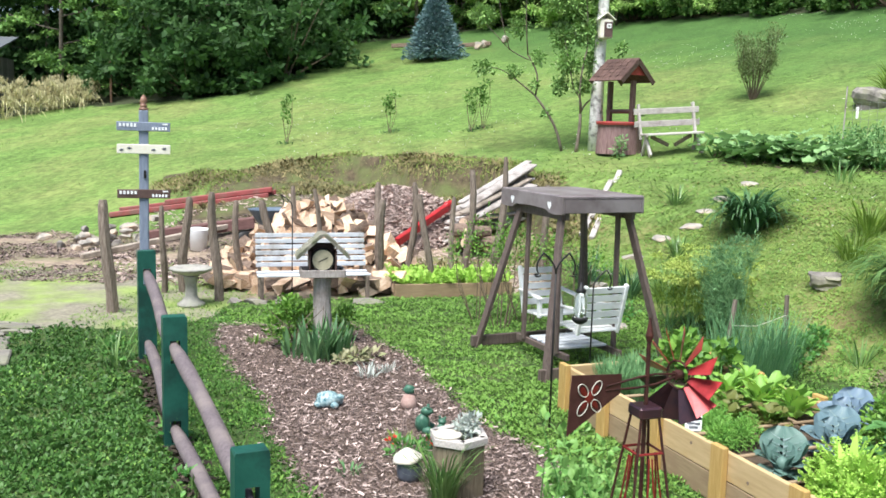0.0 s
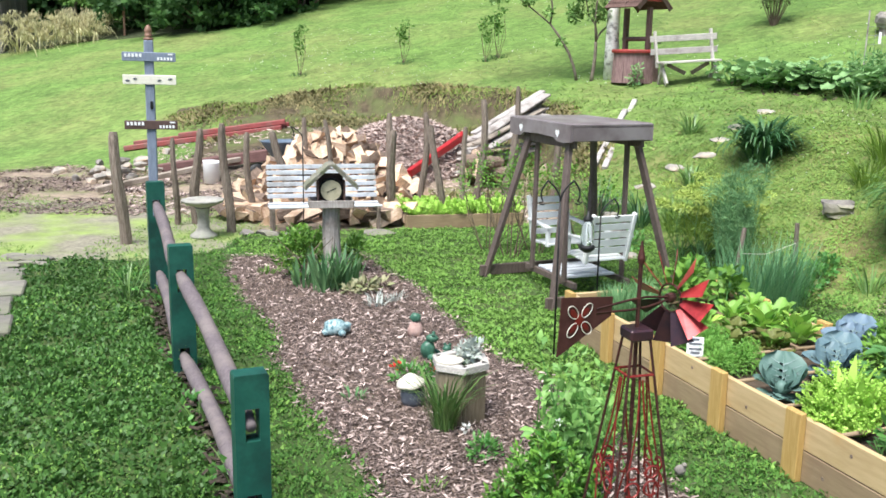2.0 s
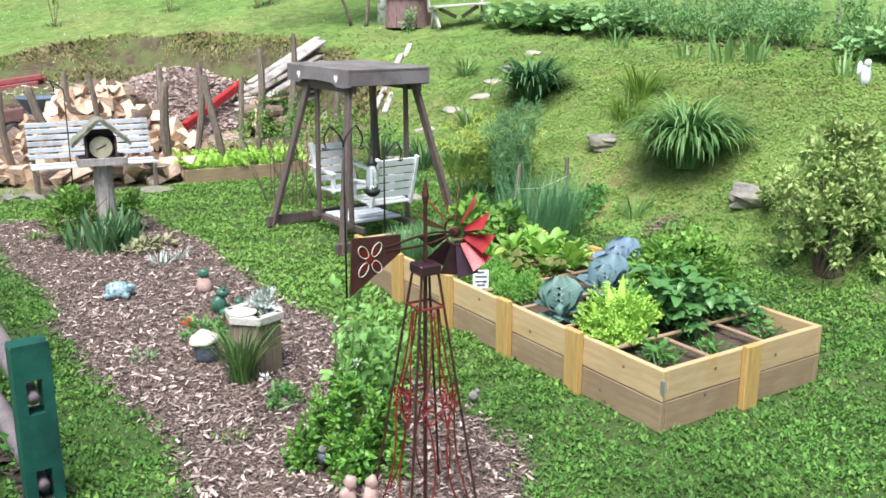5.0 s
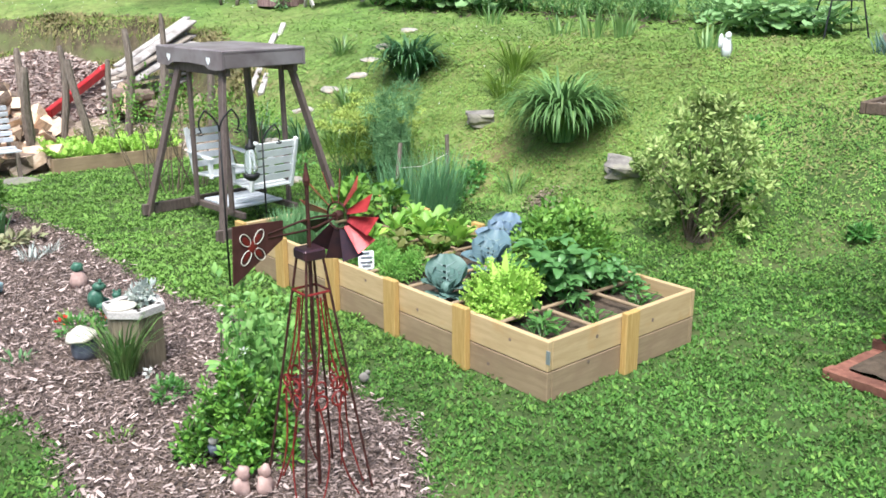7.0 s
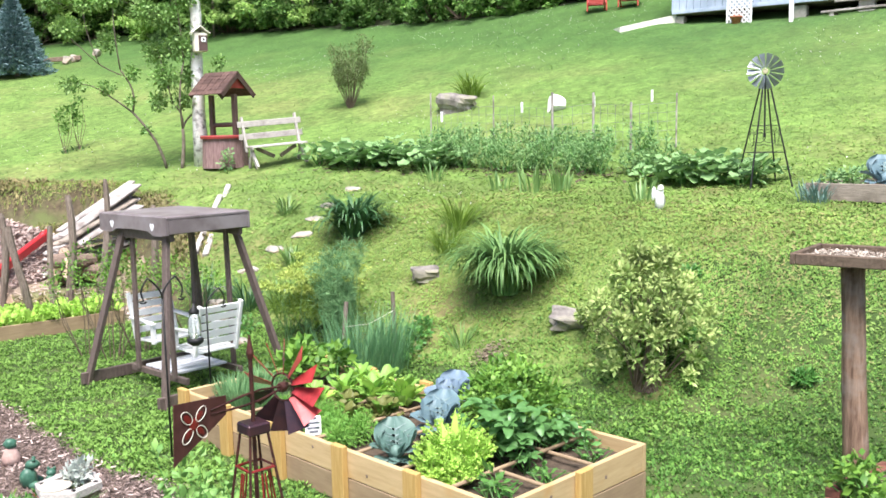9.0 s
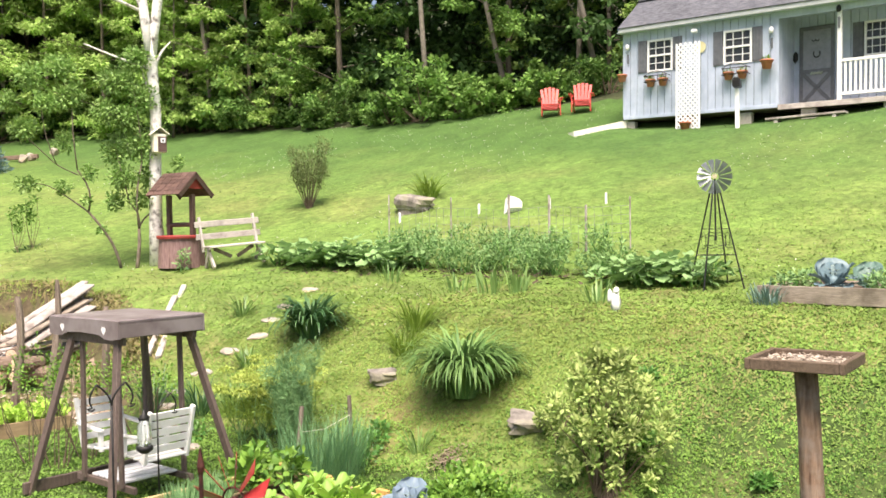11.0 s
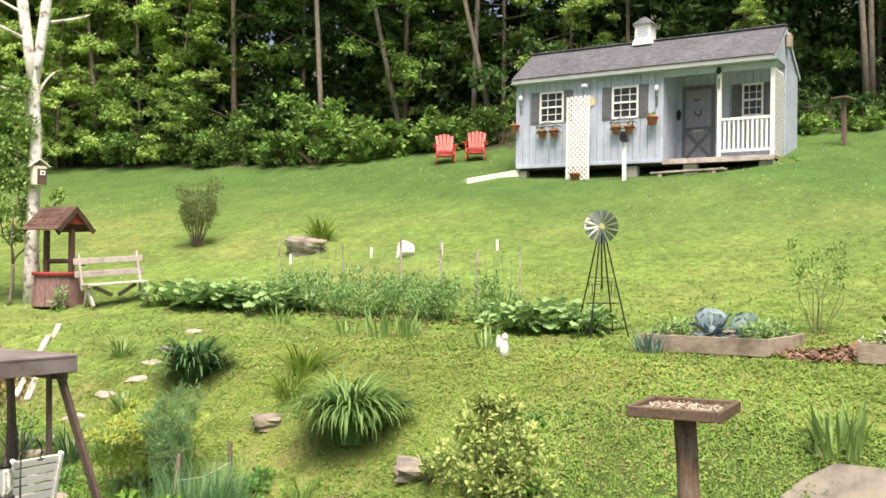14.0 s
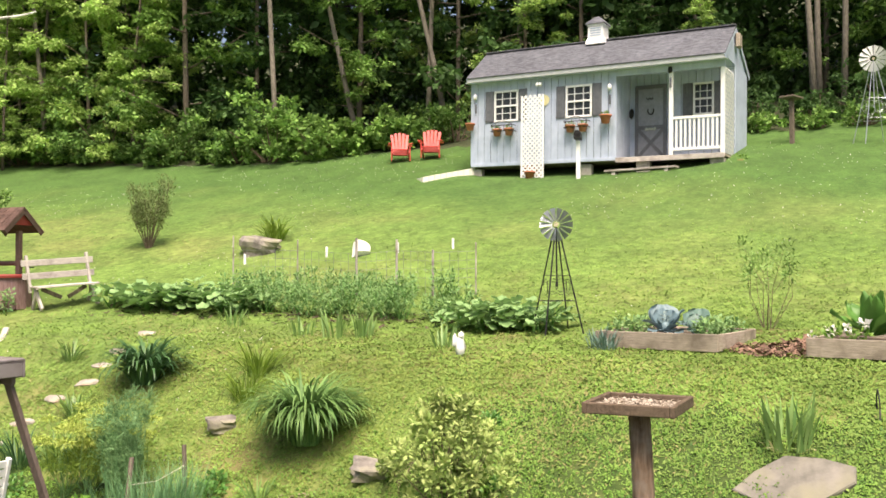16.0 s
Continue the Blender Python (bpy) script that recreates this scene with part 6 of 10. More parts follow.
# ---- brick bed ----
def brick_bed():
    m = pose(4.84, 3.86, 0, 0, 0, 20)
    b = thing("brick_bed", m, "small strawberry bed edged with red bricks", "garden bed")
    bm = bmesh.new()
    box(bm, (0, 0, 0), (0.205, 0.10, 0.065), None, 0.008)
    me = bpy.data.meshes.new("brick")
    bm.to_mesh(me)
    bm.free()
    me.materials.append(BRICK)
    for level in (0, 1):
        for i in range(6):
            off = 0.1 * level
            for x, y, r in ((-0.55 + 0.215 * i + off * 0.5, -0.42, 0), (-0.55 + 0.215 * i + off * 0.5, 0.42, 0), (-0.66, -0.36 + 0.15 * i, 90), (0.66, -0.36 + 0.15 * i, 90)):
                if level and random.random() < 0.82:
                    continue
                piece("brick", me, b, pose(x, y, 0.035 + 0.062 * level, random.uniform(-2, 2), random.uniform(-2, 2), r + random.uniform(-6, 6)))
    bm = bmesh.new()
    bmesh.ops.create_grid(bm, x_segments=12, y_segments=10, size=0.5)
    for v in bm.verts:
        v.co = Vector((v.co.x * 1.22, v.co.y * 0.76, 0.08 + 0.02 * noise.noise(v.co * 12)))
    part("soil", bm, SOIL, b, "dark soil")
    for i in range(28):
        broad_plant(m @ pose(random.uniform(-0.55, 0.55), random.uniform(-0.33, 0.33), 0.06), 0.66, "low leafy strawberry plant in the brick bed", BUSH, 60, "strawberry plants", "strawberry_plant")


brick_bed()

# ---- mulched bed ornaments and plants ----
POST_IRIS = leaf_mat("blue_green_iris_blade", (0.07, 0.17, 0.07), (0.17, 0.31, 0.13), 0.2, 0.4, 0.2)
DULL_LEAF = leaf_mat("dull_beige_leaf", (0.22, 0.25, 0.11), (0.46, 0.44, 0.27), 0.2, 0.6, 0.15)
plant("bush", on_land(-1.55, 9.15), "bright green leafy bush beside the pole house", "", "bush", stems=stems([(0.3 * math.sin(k), 0.25 * math.cos(k * 1.9), 0.5) for k in range(9)]),
      foliage=foliage(1900, [(-0.16, 0.1, 0.26), (0.08, 0.3, 0.30), (0.40, 0.45, 0.24), (-0.12, 0.05, 0.44)], [(0.23, 0.22, 0.24), (0.18, 0.18, 0.22), (0.15, 0.15, 0.18), (0.12, 0.12, 0.15)], 0.06, 0.45, BUSH))
for x, y, n, h in ((-1.32, 8.75, 26, 0.46), (-1.12, 8.82, 22, 0.44), (-1.22, 8.98, 20, 0.48), (-1.55, 8.9, 14, 0.32)):
    plant("iris_clump", on_land(x, y), "upright green iris leaves at the post foot", "iris clumps", "iris", blades=tuft(int(1.5 * n), 0.12, h, 0.036, 0.5, POST_IRIS, (0.0, 0.38)))
plant("daylily", on_land(0.03, 5.42), "green daylily clump beside the hexagonal planter", "", "daylily", blades=tuft(90, 0.07, 0.52, 0.011, 1.5, LILY, (0.05, 0.4), late=1.6), inner_blades=tuft(70, 0.06, 0.48, 0.011, 1.2, LILY_MIX, (0.0, 0.3), late=1.6))
for i, (x, y, s, material, label) in enumerate(((-0.75, 8.25, 0.18, SILVER, "pale dry tuft in the mulch"), (-0.62, 8.45, 0.16, SILVER, "pale dry tuft in the mulch"), (-0.3, 6.5, 0.16, LILY_LIME, "small grassy tuft in the mulch"),
                                    (-2.05, 9.4, 0.14, BUSH, "small weed in the mulch"), (-1.95, 9.75, 0.13, BUSH, "small weed in the mulch"), (-0.6, 5.9, 0.12, FERN, "small weed in the mulch"), (0.0, 4.6, 0.1, BUSH, "small weed in the mulch"))):
    plant("mulch_tuft", on_land(x, y), label, "mulch tufts", "plant", blades=tuft(36, 0.08, s, 0.014, 0.7, material, (0, 0.7)))
plant("flowering_plant", on_land(0.28, 5.02), "low green plant with a white flower", "", "plant", foliage=foliage(220, [(0, 0, 0.06)], [(0.11, 0.11, 0.08)], 0.04, 0.5, GREENS),
      flower=foliage(14, [(-0.1, 0.08, 0.15)], [(0.025, 0.025, 0.012)], 0.03, 0.6, PETAL_WHITE, "flower", 0.2))
plant("red_flowers", on_land(-0.25, 6.2), "red flowers with green leaves in mulch", "", "plant", foliage=foliage(200, [(0, 0, 0.08), (0.2, 0.02, 0.1)], [(0.15, 0.12, 0.08), (0.13, 0.1, 0.08)], 0.06, 0.4, GREENS),
      flowers=foliage(16, [(-0.1, 0, 0.13), (0.16, 0, 0.15)], [(0.035, 0.035, 0.025), (0.03, 0.03, 0.03)], 0.035, 0.7, PETAL_RED, "flowers", 0.2))
# the bush and tall weeds at the red mill
MILL_BUSH = leaf_mat("glossy_shrub_leaf", (0.05, 0.16, 0.022), (0.19, 0.38, 0.055), 0.3, 0.4, 0.12, 0.4)
sprigs = [((0.03 + 0.25 * ((k * 5) % 11) / 10) * math.sin(k * 2.4), (0.03 + 0.25 * ((k * 5) % 11) / 10) * math.cos(k * 2.4), 0.42 - 0.24 * (((k * 5) % 11) / 10) ** 1.4 + 0.05 * math.sin(5 * k)) for k in range(40)]
mids = [(0.95 * a, 0.95 * b, 0.62 * c) for a, b, c in sprigs] + [(1.05 * a, 1.05 * b, 0.28 * c) for a, b, c in sprigs]
plant("bush", on_land(0.60, 4.24), "dense green shrub beside the red windmill", "", "bush", stems=stems(sprigs[::2], 0.05, 0.005, TWIG, bend=0.04),
      foliage=foliage(4600, sprigs + mids, [(0.032, 0.032, 0.05)] * 40 + [(0.05, 0.05, 0.05)] * 80, 0.045, 0.48, MILL_BUSH, hollow=0.05, lift=0.45), flower=foliage(10, [(0.05, 0.15, 0.5)], [(0.02, 0.02, 0.02)], 0.02, 0.6, PETAL_WHITE, "flower", 0.2))
TALL_LEAF = leaf_mat("tall_stem_leaf", (0.12, 0.27, 0.06), (0.26, 0.46, 0.12), 0.2, 0.45, 0.2)
for x, y, h in ((0.66, 4.5, 0.82), (0.82, 4.85, 0.62), (0.74, 5.05, 0.5), (0.9, 5.1, 0.42), (0.84, 4.6, 0.5)):
    tops = [(0.12 * math.sin(k * 2.1), 0.12 * math.cos(k * 1.3), h * (0.75 + 0.05 * k)) for k in range(6)]
    mids = [tuple(0.65 * c for c in p) for p in tops] + [tuple(0.35 * c for c in p) for p in tops]
    plant("tall_weed", on_land(x, y), "tall pale green leafy stems behind the windmill", "tall stems", "plant", stems=stems(tops, 0.06, 0.006, GREENS),
          foliage=foliage(230, tops + mids, [(0.04, 0.04, 0.05)] * 6 + [(0.07, 0.07, 0.07)] * 12, 0.062, 0.55, TALL_LEAF, hollow=0.05))


PLANTER_TAN = mat("stained_planter_board", (0.14, 0.115, 0.075), (0.30, 0.25, 0.17), 6, 0.8, 0.25, (10, 10, 1), vary=0.2, by="object")


def ornaments():
    # turtle-like glazed dish
    t = thing("glazed_turtle", pose(-0.97, 7.3, 0.02), "blue and white glazed garden turtle", "ornament")
    bm = bmesh.new()
    lump(bm, (0, 0, 0.06), (0.105, 0.09, 0.075), 2, 0.35, 2)
    for a in (0.6, 2.2, 3.9, 5.4, 0.0):
        lump(bm, (0.1 * math.cos(a), 0.09 * math.sin(a), 0.03 if a else 0.08), (0.04, 0.035, 0.03), a, 0.2, 1)
    part("body", bm, GLAZE_BLUE, t, "", True)
    # terracotta cone with a dark top
    t = thing("terracotta_bird", pose(-0.31, 7.36, 0.01), "small terracotta ornament with dark top", "ornament")
    bm = bmesh.new()
    lathe(bm, [(0.07, 0.0), (0.065, 0.06), (0.045, 0.11), (0.025, 0.13)], 14)
    part("body", bm, PINK_STONE, t, "", True)
    bm = bmesh.new()
    lump(bm, (0, 0, 0.155), (0.05, 0.04, 0.042), 4, 0.35, 2)
    part("top", bm, GLAZE_GREEN, t, "dark green top", True)
    # green frogs
    for i, (x, y, s) in enumerate(((-0.16, 6.75, 0.9), (-0.02, 6.62, 0.7), (-0.06, 6.42, 0.55))):
        t = thing("frog_statue", pose(x, y, 0.01, 0, 0, 70 * i), "dark green glazed frog statue", "statue", "frog statues")
        bm = bmesh.new()
        lump(bm, (0, 0, 0.085 * s), (0.07 * s, 0.06 * s, 0.09 * s), i, 0.25, 2)
        lump(bm, (0.03 * s, 0, 0.19 * s), (0.055 * s, 0.05 * s, 0.04 * s), i + 3, 0.2, 2)
        for e in (-1, 1):
            lump(bm, (0.04 * s, e * 0.03 * s, 0.23 * s), (0.018 * s,) * 3, i, 0.1, 1)
            lump(bm, (0.05 * s, e * 0.07 * s, 0.04 * s), (0.06 * s, 0.03 * s, 0.04 * s), i, 0.2, 1)
        part("figure", bm, GLAZE_GREEN, t, "", True)
    # mushroom
    t = thing("mushroom_ornament", pose(-0.20, 5.80, 0.01) @ Matrix.Diagonal((0.88, 0.88, 0.95, 1)), "off-white ceramic mushroom with dark base", "ornament")
    bm = bmesh.new()
    lathe(bm, [(0.07, 0), (0.092, 0.04), (0.095, 0.10), (0.08, 0.15), (0.05, 0.17)], 18)
    part("base", bm, GLAZE_DARK, t, "dark blue-grey base", True)
    bm = bmesh.new()
    lathe(bm, [(0.05, 0.165), (0.108, 0.16), (0.114, 0.168), (0.10, 0.185), (0.055, 0.215), (0.025, 0.235), (0.005, 0.24)], 22, pose(0, 0, 0, 4, -5, 0), 0.06, 5)
    part("cap", bm, GLAZE_WHITE, t, "off-white cap", True)
    # hexagonal planter
    t = thing("hexagonal_planter", pose(0.12, 5.62, 0, 0, 0, 10) @ Matrix.Diagonal((0.8, 0.8, 0.96, 1)), "weathered six-sided wooden planter", "planter")
    for k in range(6):
        a = math.pi / 3 * k
        bm = bmesh.new()
        box(bm, (0, 0, 0.2), (0.03, 0.205, 0.40), None, 0.004)
        part("panel", bm, PLANTER_TAN, t).matrix_local = pose(0.175 * math.cos(a), 0.175 * math.sin(a), 0, 0, 0, math.degrees(a))
        bm = bmesh.new()
        box(bm, (0, 0, 0.40), (0.065, 0.24, 0.05), None, 0.004)
        part("rim", bm, GREY_PLANK, t).matrix_local = pose(0.18 * math.cos(a), 0.18 * math.sin(a), 0, 0, 0, math.degrees(a))
    bm = bmesh.new()
    lathe(bm, [(0.16, 0.36), (0.16, 0.385), (0.05, 0.39)], 12)
    part("soil", bm, SOIL, t)
    bm = bmesh.new()
    lathe(bm, [(0.02, 0.405), (0.105, 0.42), (0.12, 0.435), (0.10, 0.44), (0.01, 0.43)], 20, Matrix.Translation((-0.10, -0.05, 0)))
    d = part("dish", bm, GLAZE_WHITE, None, "", True)
    d.matrix_world = t.matrix_world.copy()
    d.name = "saucer"
    tagged(d, "shallow white saucer lying on the planter", "saucer")
    plant("dusty_miller", t.matrix_world @ pose(0.06, 0.03, 0.38), "silver-leaved dusty miller in the planter", "", "plant", foliage=foliage(230, [(0, 0, 0.07), (0.04, 0, 0.11)], [(0.10, 0.09, 0.07), (0.07, 0.07, 0.06)], 0.055, 0.5, SILVER, lift=0.5))
    # pale-edged hostas by the pole house
    for x, y, q in ((-0.92, 8.72, 0.12), (-1.06, 8.64, 0.09), (-0.8, 8.9, 0.1)):
        plant("hosta", pose(x, y, 0.01), "small cream-edged hosta growing in the mulch", "mulch hostas", "plant", foliage=foliage(34, [(0, 0, q * 0.45)], [(q, q, q * 0.5)], q * 0.9, 0.5, DULL_LEAF, lift=0.25))
    # pale globe in the shrub, pink rosette at the mill, small bird in the lawn edge
    t = thing("garden_globe", pose(0.46, 4.16, 0.10) @ Matrix.Diagonal((0.7, 0.7, 0.7, 1)), "pale ceramic globe light by the shrub", "ornament")
    bm = bmesh.new()
    lathe(bm, [(0.03, -0.04), (0.045, 0.03), (0.02, 0.04)], 12)
    part("foot", bm, GLAZE_DARK, t, "", True)
    bm = bmesh.new()
    lump(bm, (0, 0, 0.07), (0.036, 0.036, 0.036), 0, 0.05, 2)
    part("globe", bm, CONCRETE, t, "grey-white globe", True)
    for i, (x, y) in enumerate(((0.56, 3.86), (0.66, 3.83))):
        t = thing("garden_statue", pose(x, y, 0.0, 0, 0, 30 * i), "small pinkish cast stone garden statue", "statue", "stone statues")
        bm = bmesh.new()
        lump(bm, (0, 0, 0.045), (0.045, 0.04, 0.055), i, 0.5, 2)
        lump(bm, (0.008, 0, 0.115), (0.033, 0.033, 0.036), i + 4, 0.45, 2)
        part("figure", bm, PINK_STONE, t, "", True)
    t = thing("bird_ornament", pose(1.38, 4.85, 0.02) @ Matrix.Diagonal((0.7, 0.7, 0.7, 1)), "small grey bird ornament at the mulch edge", "ornament")
    bm = bmesh.new()
    lump(bm, (0, 0, 0.05), (0.05, 0.035, 0.045), 5, 0.2, 2)
    lump(bm, (0.03, 0, 0.095), (0.025, 0.022, 0.025), 6, 0.1, 1)
    part("body", bm, ROCK, t, "", True)


ornaments()
for x, y, h in ((-2.05, 6.35, 0.32), (-1.62, 5.4, 0.26), (-1.12, 4.5, 0.3), (-3.22, 8.3, 0.5), (-2.75, 8.0, 0.3)):
    plant("fence_weed", on_land(x + 0.1, y), "leafy weeds growing along the fence", "fence weeds", "plant", blades=tuft(16, 0.07, h, 0.016, 0.8, LILY, (0, 0.6)), foliage=foliage(45, [(0, 0, h * 0.35)], [(0.16, 0.14, h * 0.35)], 0.06, 0.6, GREENS))
# soil strip under the rails
x, y = rng.normal(-0.02, 0.045, 1800), rng.uniform(2.6, 8.6, 1800)
chips("fence_soil", x - 0.82 - 0.478 * (y - 4.1), y, 0.07, mat("dark_litter", (0.025, 0.019, 0.014), (0.075, 0.058, 0.042), 20, 0.95, 0.5, vary=0.4), "dark leaf litter along the fence foot", 0.03)


# ---- wood yard ----
def split_log_mesh(k):
    """A split billet: a wedge of a round log, bark on its outer side."""
    r = random.Random(k)
    length, rad, a = r.uniform(0.46, 0.58), r.uniform(0.13, 0.20), r.uniform(0.7, 1.7)
    n = 5
    prof = [(0.0, 0.0)] + [(rad * math.cos(-a / 2 + a * i / n), rad * math.sin(-a / 2 + a * i / n)) for i in range(n + 1)]
    bm = bmesh.new()
    ends = []
    for x in (-length / 2, length / 2):
        ends.append([bm.verts.new((x + r.uniform(-0.012, 0.012), p - rad * 0.5 + r.uniform(-0.006, 0.006), q + r.uniform(-0.006, 0.006))) for p, q in prof])
    for i in range(len(prof)):
        j = (i + 1) % len(prof)
        f = bm.faces.new((ends[0][i], ends[0][j], ends[1][j], ends[1][i]))
        f.material_index = 1 if 0 < i < len(prof) - 1 else 0
    bm.faces.new(ends[0][::-1])
    bm.faces.new(ends[1])
    bmesh.ops.recalc_face_normals(bm, faces=bm.faces)
    me = bpy.data.meshes.new("log")
    bm.to_mesh(me)
    bm.free()
    me.materials.append(LOG_CUT)
    me.materials.append(LOG_BARK)
    return me


def firewood():
    pile = thing("firewood_pile", pose(0, 0, 0), "heap of freshly split firewood logs", "firewood")
    shapes = [split_log_mesh(k) for k in range(10)]
    r = random.Random(5)

    def height(x, y):
        """Top of the heap at a spot."""
        u, v = (x + 2.15) / 1.35, (y - 14.0) / 1.35
        d = math.hypot(u * (1.0 if x > -2.15 else 0.9), v)
        return max(0.0, 1.08 * (1 - d ** 1.25)) + 0.16 * noise.noise((x * 2.1, y * 2.1, 0))
    n = 0
    while n < 200:
        x, y = r.uniform(-3.75, -0.75), r.uniform(12.45, 14.9)
        h = height(x, y)
        if h < 0.03 or (y > 14.3 and r.random() < 0.75):
            continue
        z = float(land(x, y)) + max(0.06, h - abs(r.gauss(0, 0.07)))
        piece("log", shapes[r.randrange(10)], pile, pose(x, y, z, r.uniform(0, 360), r.gauss(0, 26), r.uniform(0, 360)))
        n += 1
    # billets rolled to the foot of the heap
    for i in range(26):
        x, y = r.uniform(-3.5, -0.9), r.uniform(12.25, 12.75)
        piece("log", shapes[r.randrange(10)], pile, pose(x, y, float(land(x, y)) + 0.08 + 0.1 * r.random(), r.uniform(0, 360), r.gauss(0, 8), r.uniform(0, 360)))
    # an added dark sheet, for shade, keeps daylight from showing through the heap
    bm = bmesh.new()
    bmesh.ops.create_grid(bm, x_segments=26, y_segments=22, size=0.5)
    for v in bm.verts:
        x, y = -2.2 + v.co.x * 3.2, 13.75 + v.co.y * 2.6
        v.co = Vector((x, y, float(land(x, y)) + max(-0.05, height(x, y) - 0.10)))
    part("log_core", bm, LOG_BARK, pile, "added dark sheet for the shade inside the heap")


firewood()


def chip_mound():
    x, y = rng.uniform(-2.9, 0.3, 32000), rng.uniform(14.6, 18.6, 32000)
    d = np.hypot((x + 1.25) / 1.5, (y - 16.6) / 1.9)
    h = np.where(d < 1, 0.66 * (1 - d ** 1.5), -1)
    k = h > 0
    bm = bmesh.new()
    bmesh.ops.create_grid(bm, x_segments=30, y_segments=30, size=0.5)
    for v in bm.verts:
        a, b = -1.25 + v.co.x * 3.1, 16.6 + v.co.y * 3.9
        q = math.hypot((a + 1.25) / 1.5, (b - 16.6) / 1.9)
        v.co = Vector((a, b, float(land(a, b)) + (0.66 * (1 - q ** 1.5) if q < 1 else -0.06)))
    m = part("chip_mound", bm, CHIP_PALE, None, "", True)
    tagged(m, "mound of pale wood chips behind firewood", "wood chips", kind="stuff")
    chips("wood_chips", x[k], y[k], 0.07, CHIP_PALE, "loose pale wood chips on the mound", 0.02, (land(x, y) + h)[k])


chip_mound()
x2, y2 = scatter(26000, -11, -3.5, 12.6, 17.6)
k2 = (yard_edge(x2, y2) > rng.normal(0.05, 0.15, len(x2))) & (patchy(x2, y2, 1.3, 21) > 0.35)
x, y = scatter(9000, -6.5, 1.2, 12.7, 19)
k = (pit_edge(x, y) > 0.1) & (np.sin(1.3 * x + y) + np.sin(0.8 * y - x) > -0.3)
chips("yard_litter", x2[k2], y2[k2], 0.055, CHIP, "dark bark litter on the worn ground", 0.01)
chips("yard_chips", x[k], y[k], 0.07, CHIP_PALE, "scattered bark and chips on the yard floor", 0.012)


def beam(name, a, b, wide, thick, material, label, category="beam", group=""):
    """A straight timber lying from a to b (x, y, height over the ground)."""
    A, B = (Vector((x, y, float(land(x, y)) + h)) for x, y, h in (a, b))
    x = (B - A).normalized()
    y = Vector((0, 0, 1)).cross(x).normalized()
    m = Matrix((x, y, x.cross(y))).transposed().to_4x4()
    m.translation = A
    t = thing(name, m, label, category, group)
    bm = bmesh.new()
    board(bm, (0, 0, 0), ((B - A).length, 0, 0), wide, thick, bevel=0.012)
    for v in bm.verts:
        v.co += Vector((0, 0.01 * math.sin(3 * v.co.x), 0.01 * noise.noise(v.co * 3)))
    part("timber", bm, material, t)
    return t


for i, (a, b) in enumerate((((-7.2, 18.45, 0.06), (-4.0, 18.75, 0.03)), ((-7.1, 18.75, 0.07), (-3.9, 19.0, 0.05)), ((-6.1, 18.6, 0.16), (-3.95, 18.85, 0.14)))):
    beam("red_beam", a, b, 0.12, 0.10, RED_BEAM, "long faded red painted beam on the ground", "beam", "red beams")
beam("dark_beam", (-5.7, 16.2, 0.12), (-3.75, 16.5, 0.16), 0.2, 0.2, mat("maroon_beam", (0.11, 0.055, 0.05), (0.2, 0.11, 0.1), 6, 0.8, 0.3, (1, 8, 8)), "dark maroon weathered beam", "beam")
beam("old_rail", (-6.1, 14.5, 0.08), (-4.0, 16.6, 0.14), 0.11, 0.09, WEATHERED, "old brown rail lying by the yard", "beam")
for i in range(16):
    u = i / 15
    beam("old_plank", (-0.3 + 0.3 * u + 0.08 * math.sin(5 * i), 15.2 + 0.25 * (i % 4), 0.06 + 0.034 * i), (1.12 + 0.14 * math.sin(i), 16.6 + 0.2 * (i % 4), 0.02 + 0.02 * i), 0.14 + 0.05 * (i % 3), 0.04, (GREY_PLANK, WEATHERED, GREY_WOOD)[i % 3], "weathered grey plank stacked against the cut", "plank", "stacked planks")
for a, b in (((1.98, 13.75, 0.02), (2.75, 16.2, 0.06)), ((1.85, 13.9, 0.05), (2.5, 15.6, 0.05))):
    t = beam("pale_pole", a, b, 0.09, 0.07, GREY_PLANK, "pale dead pole lying up the bank", "pole", "dead poles")
t = beam("red_sled_runner", (-1.0, 14.5, 0.22), (-0.18, 16.1, 0.52), 0.09, 0.13, RED_SLED, "bright red painted metal runner", "runner")
bm = bmesh.new()
lump(bm, (1.72, 0, 0.02), (0.12, 0.07, 0.08), 3, 0.25, 2)
part("end_cap", bm, RED_SLED, t, "rounded red end", True)
for i in range(14):
    x, y = random.uniform(-0.2, 0.75), random.uniform(14.3, 15.4)
    t = thing("round_log", on_land(x, y, random.uniform(0, 360), 0, 0, 0.0), "short round log with rough bark", "log", "round logs")
    bm = bmesh.new()
    z = 0.09 + 0.17 * (i % 3)
    tube(bm, [(-0.22, 0, z), (0, 0.01, z + 0.01), (0.22, 0, z)], [0.09, 0.095, 0.09], 9)
    part("bark", bm, LOG_BARK, t)
    bm = bmesh.new()
    tube(bm, [(-0.226, 0, z), (0.226, 0, z)], 0.078, 9)
    part("cut_end", bm, LOG_CUT, t, "pale sawn ends")
t = thing("bucket", on_land(-4.5, 15.5, 0, 0, 4), "dented white plastic bucket standing in the yard", "bucket")
bm = bmesh.new()
lathe(bm, [(0.13, 0.0), (0.16, 0.36), (0.165, 0.38), (0.15, 0.37), (0.12, 0.03)], 18)
part("body", bm, SHED_TRIM, t, "", True)
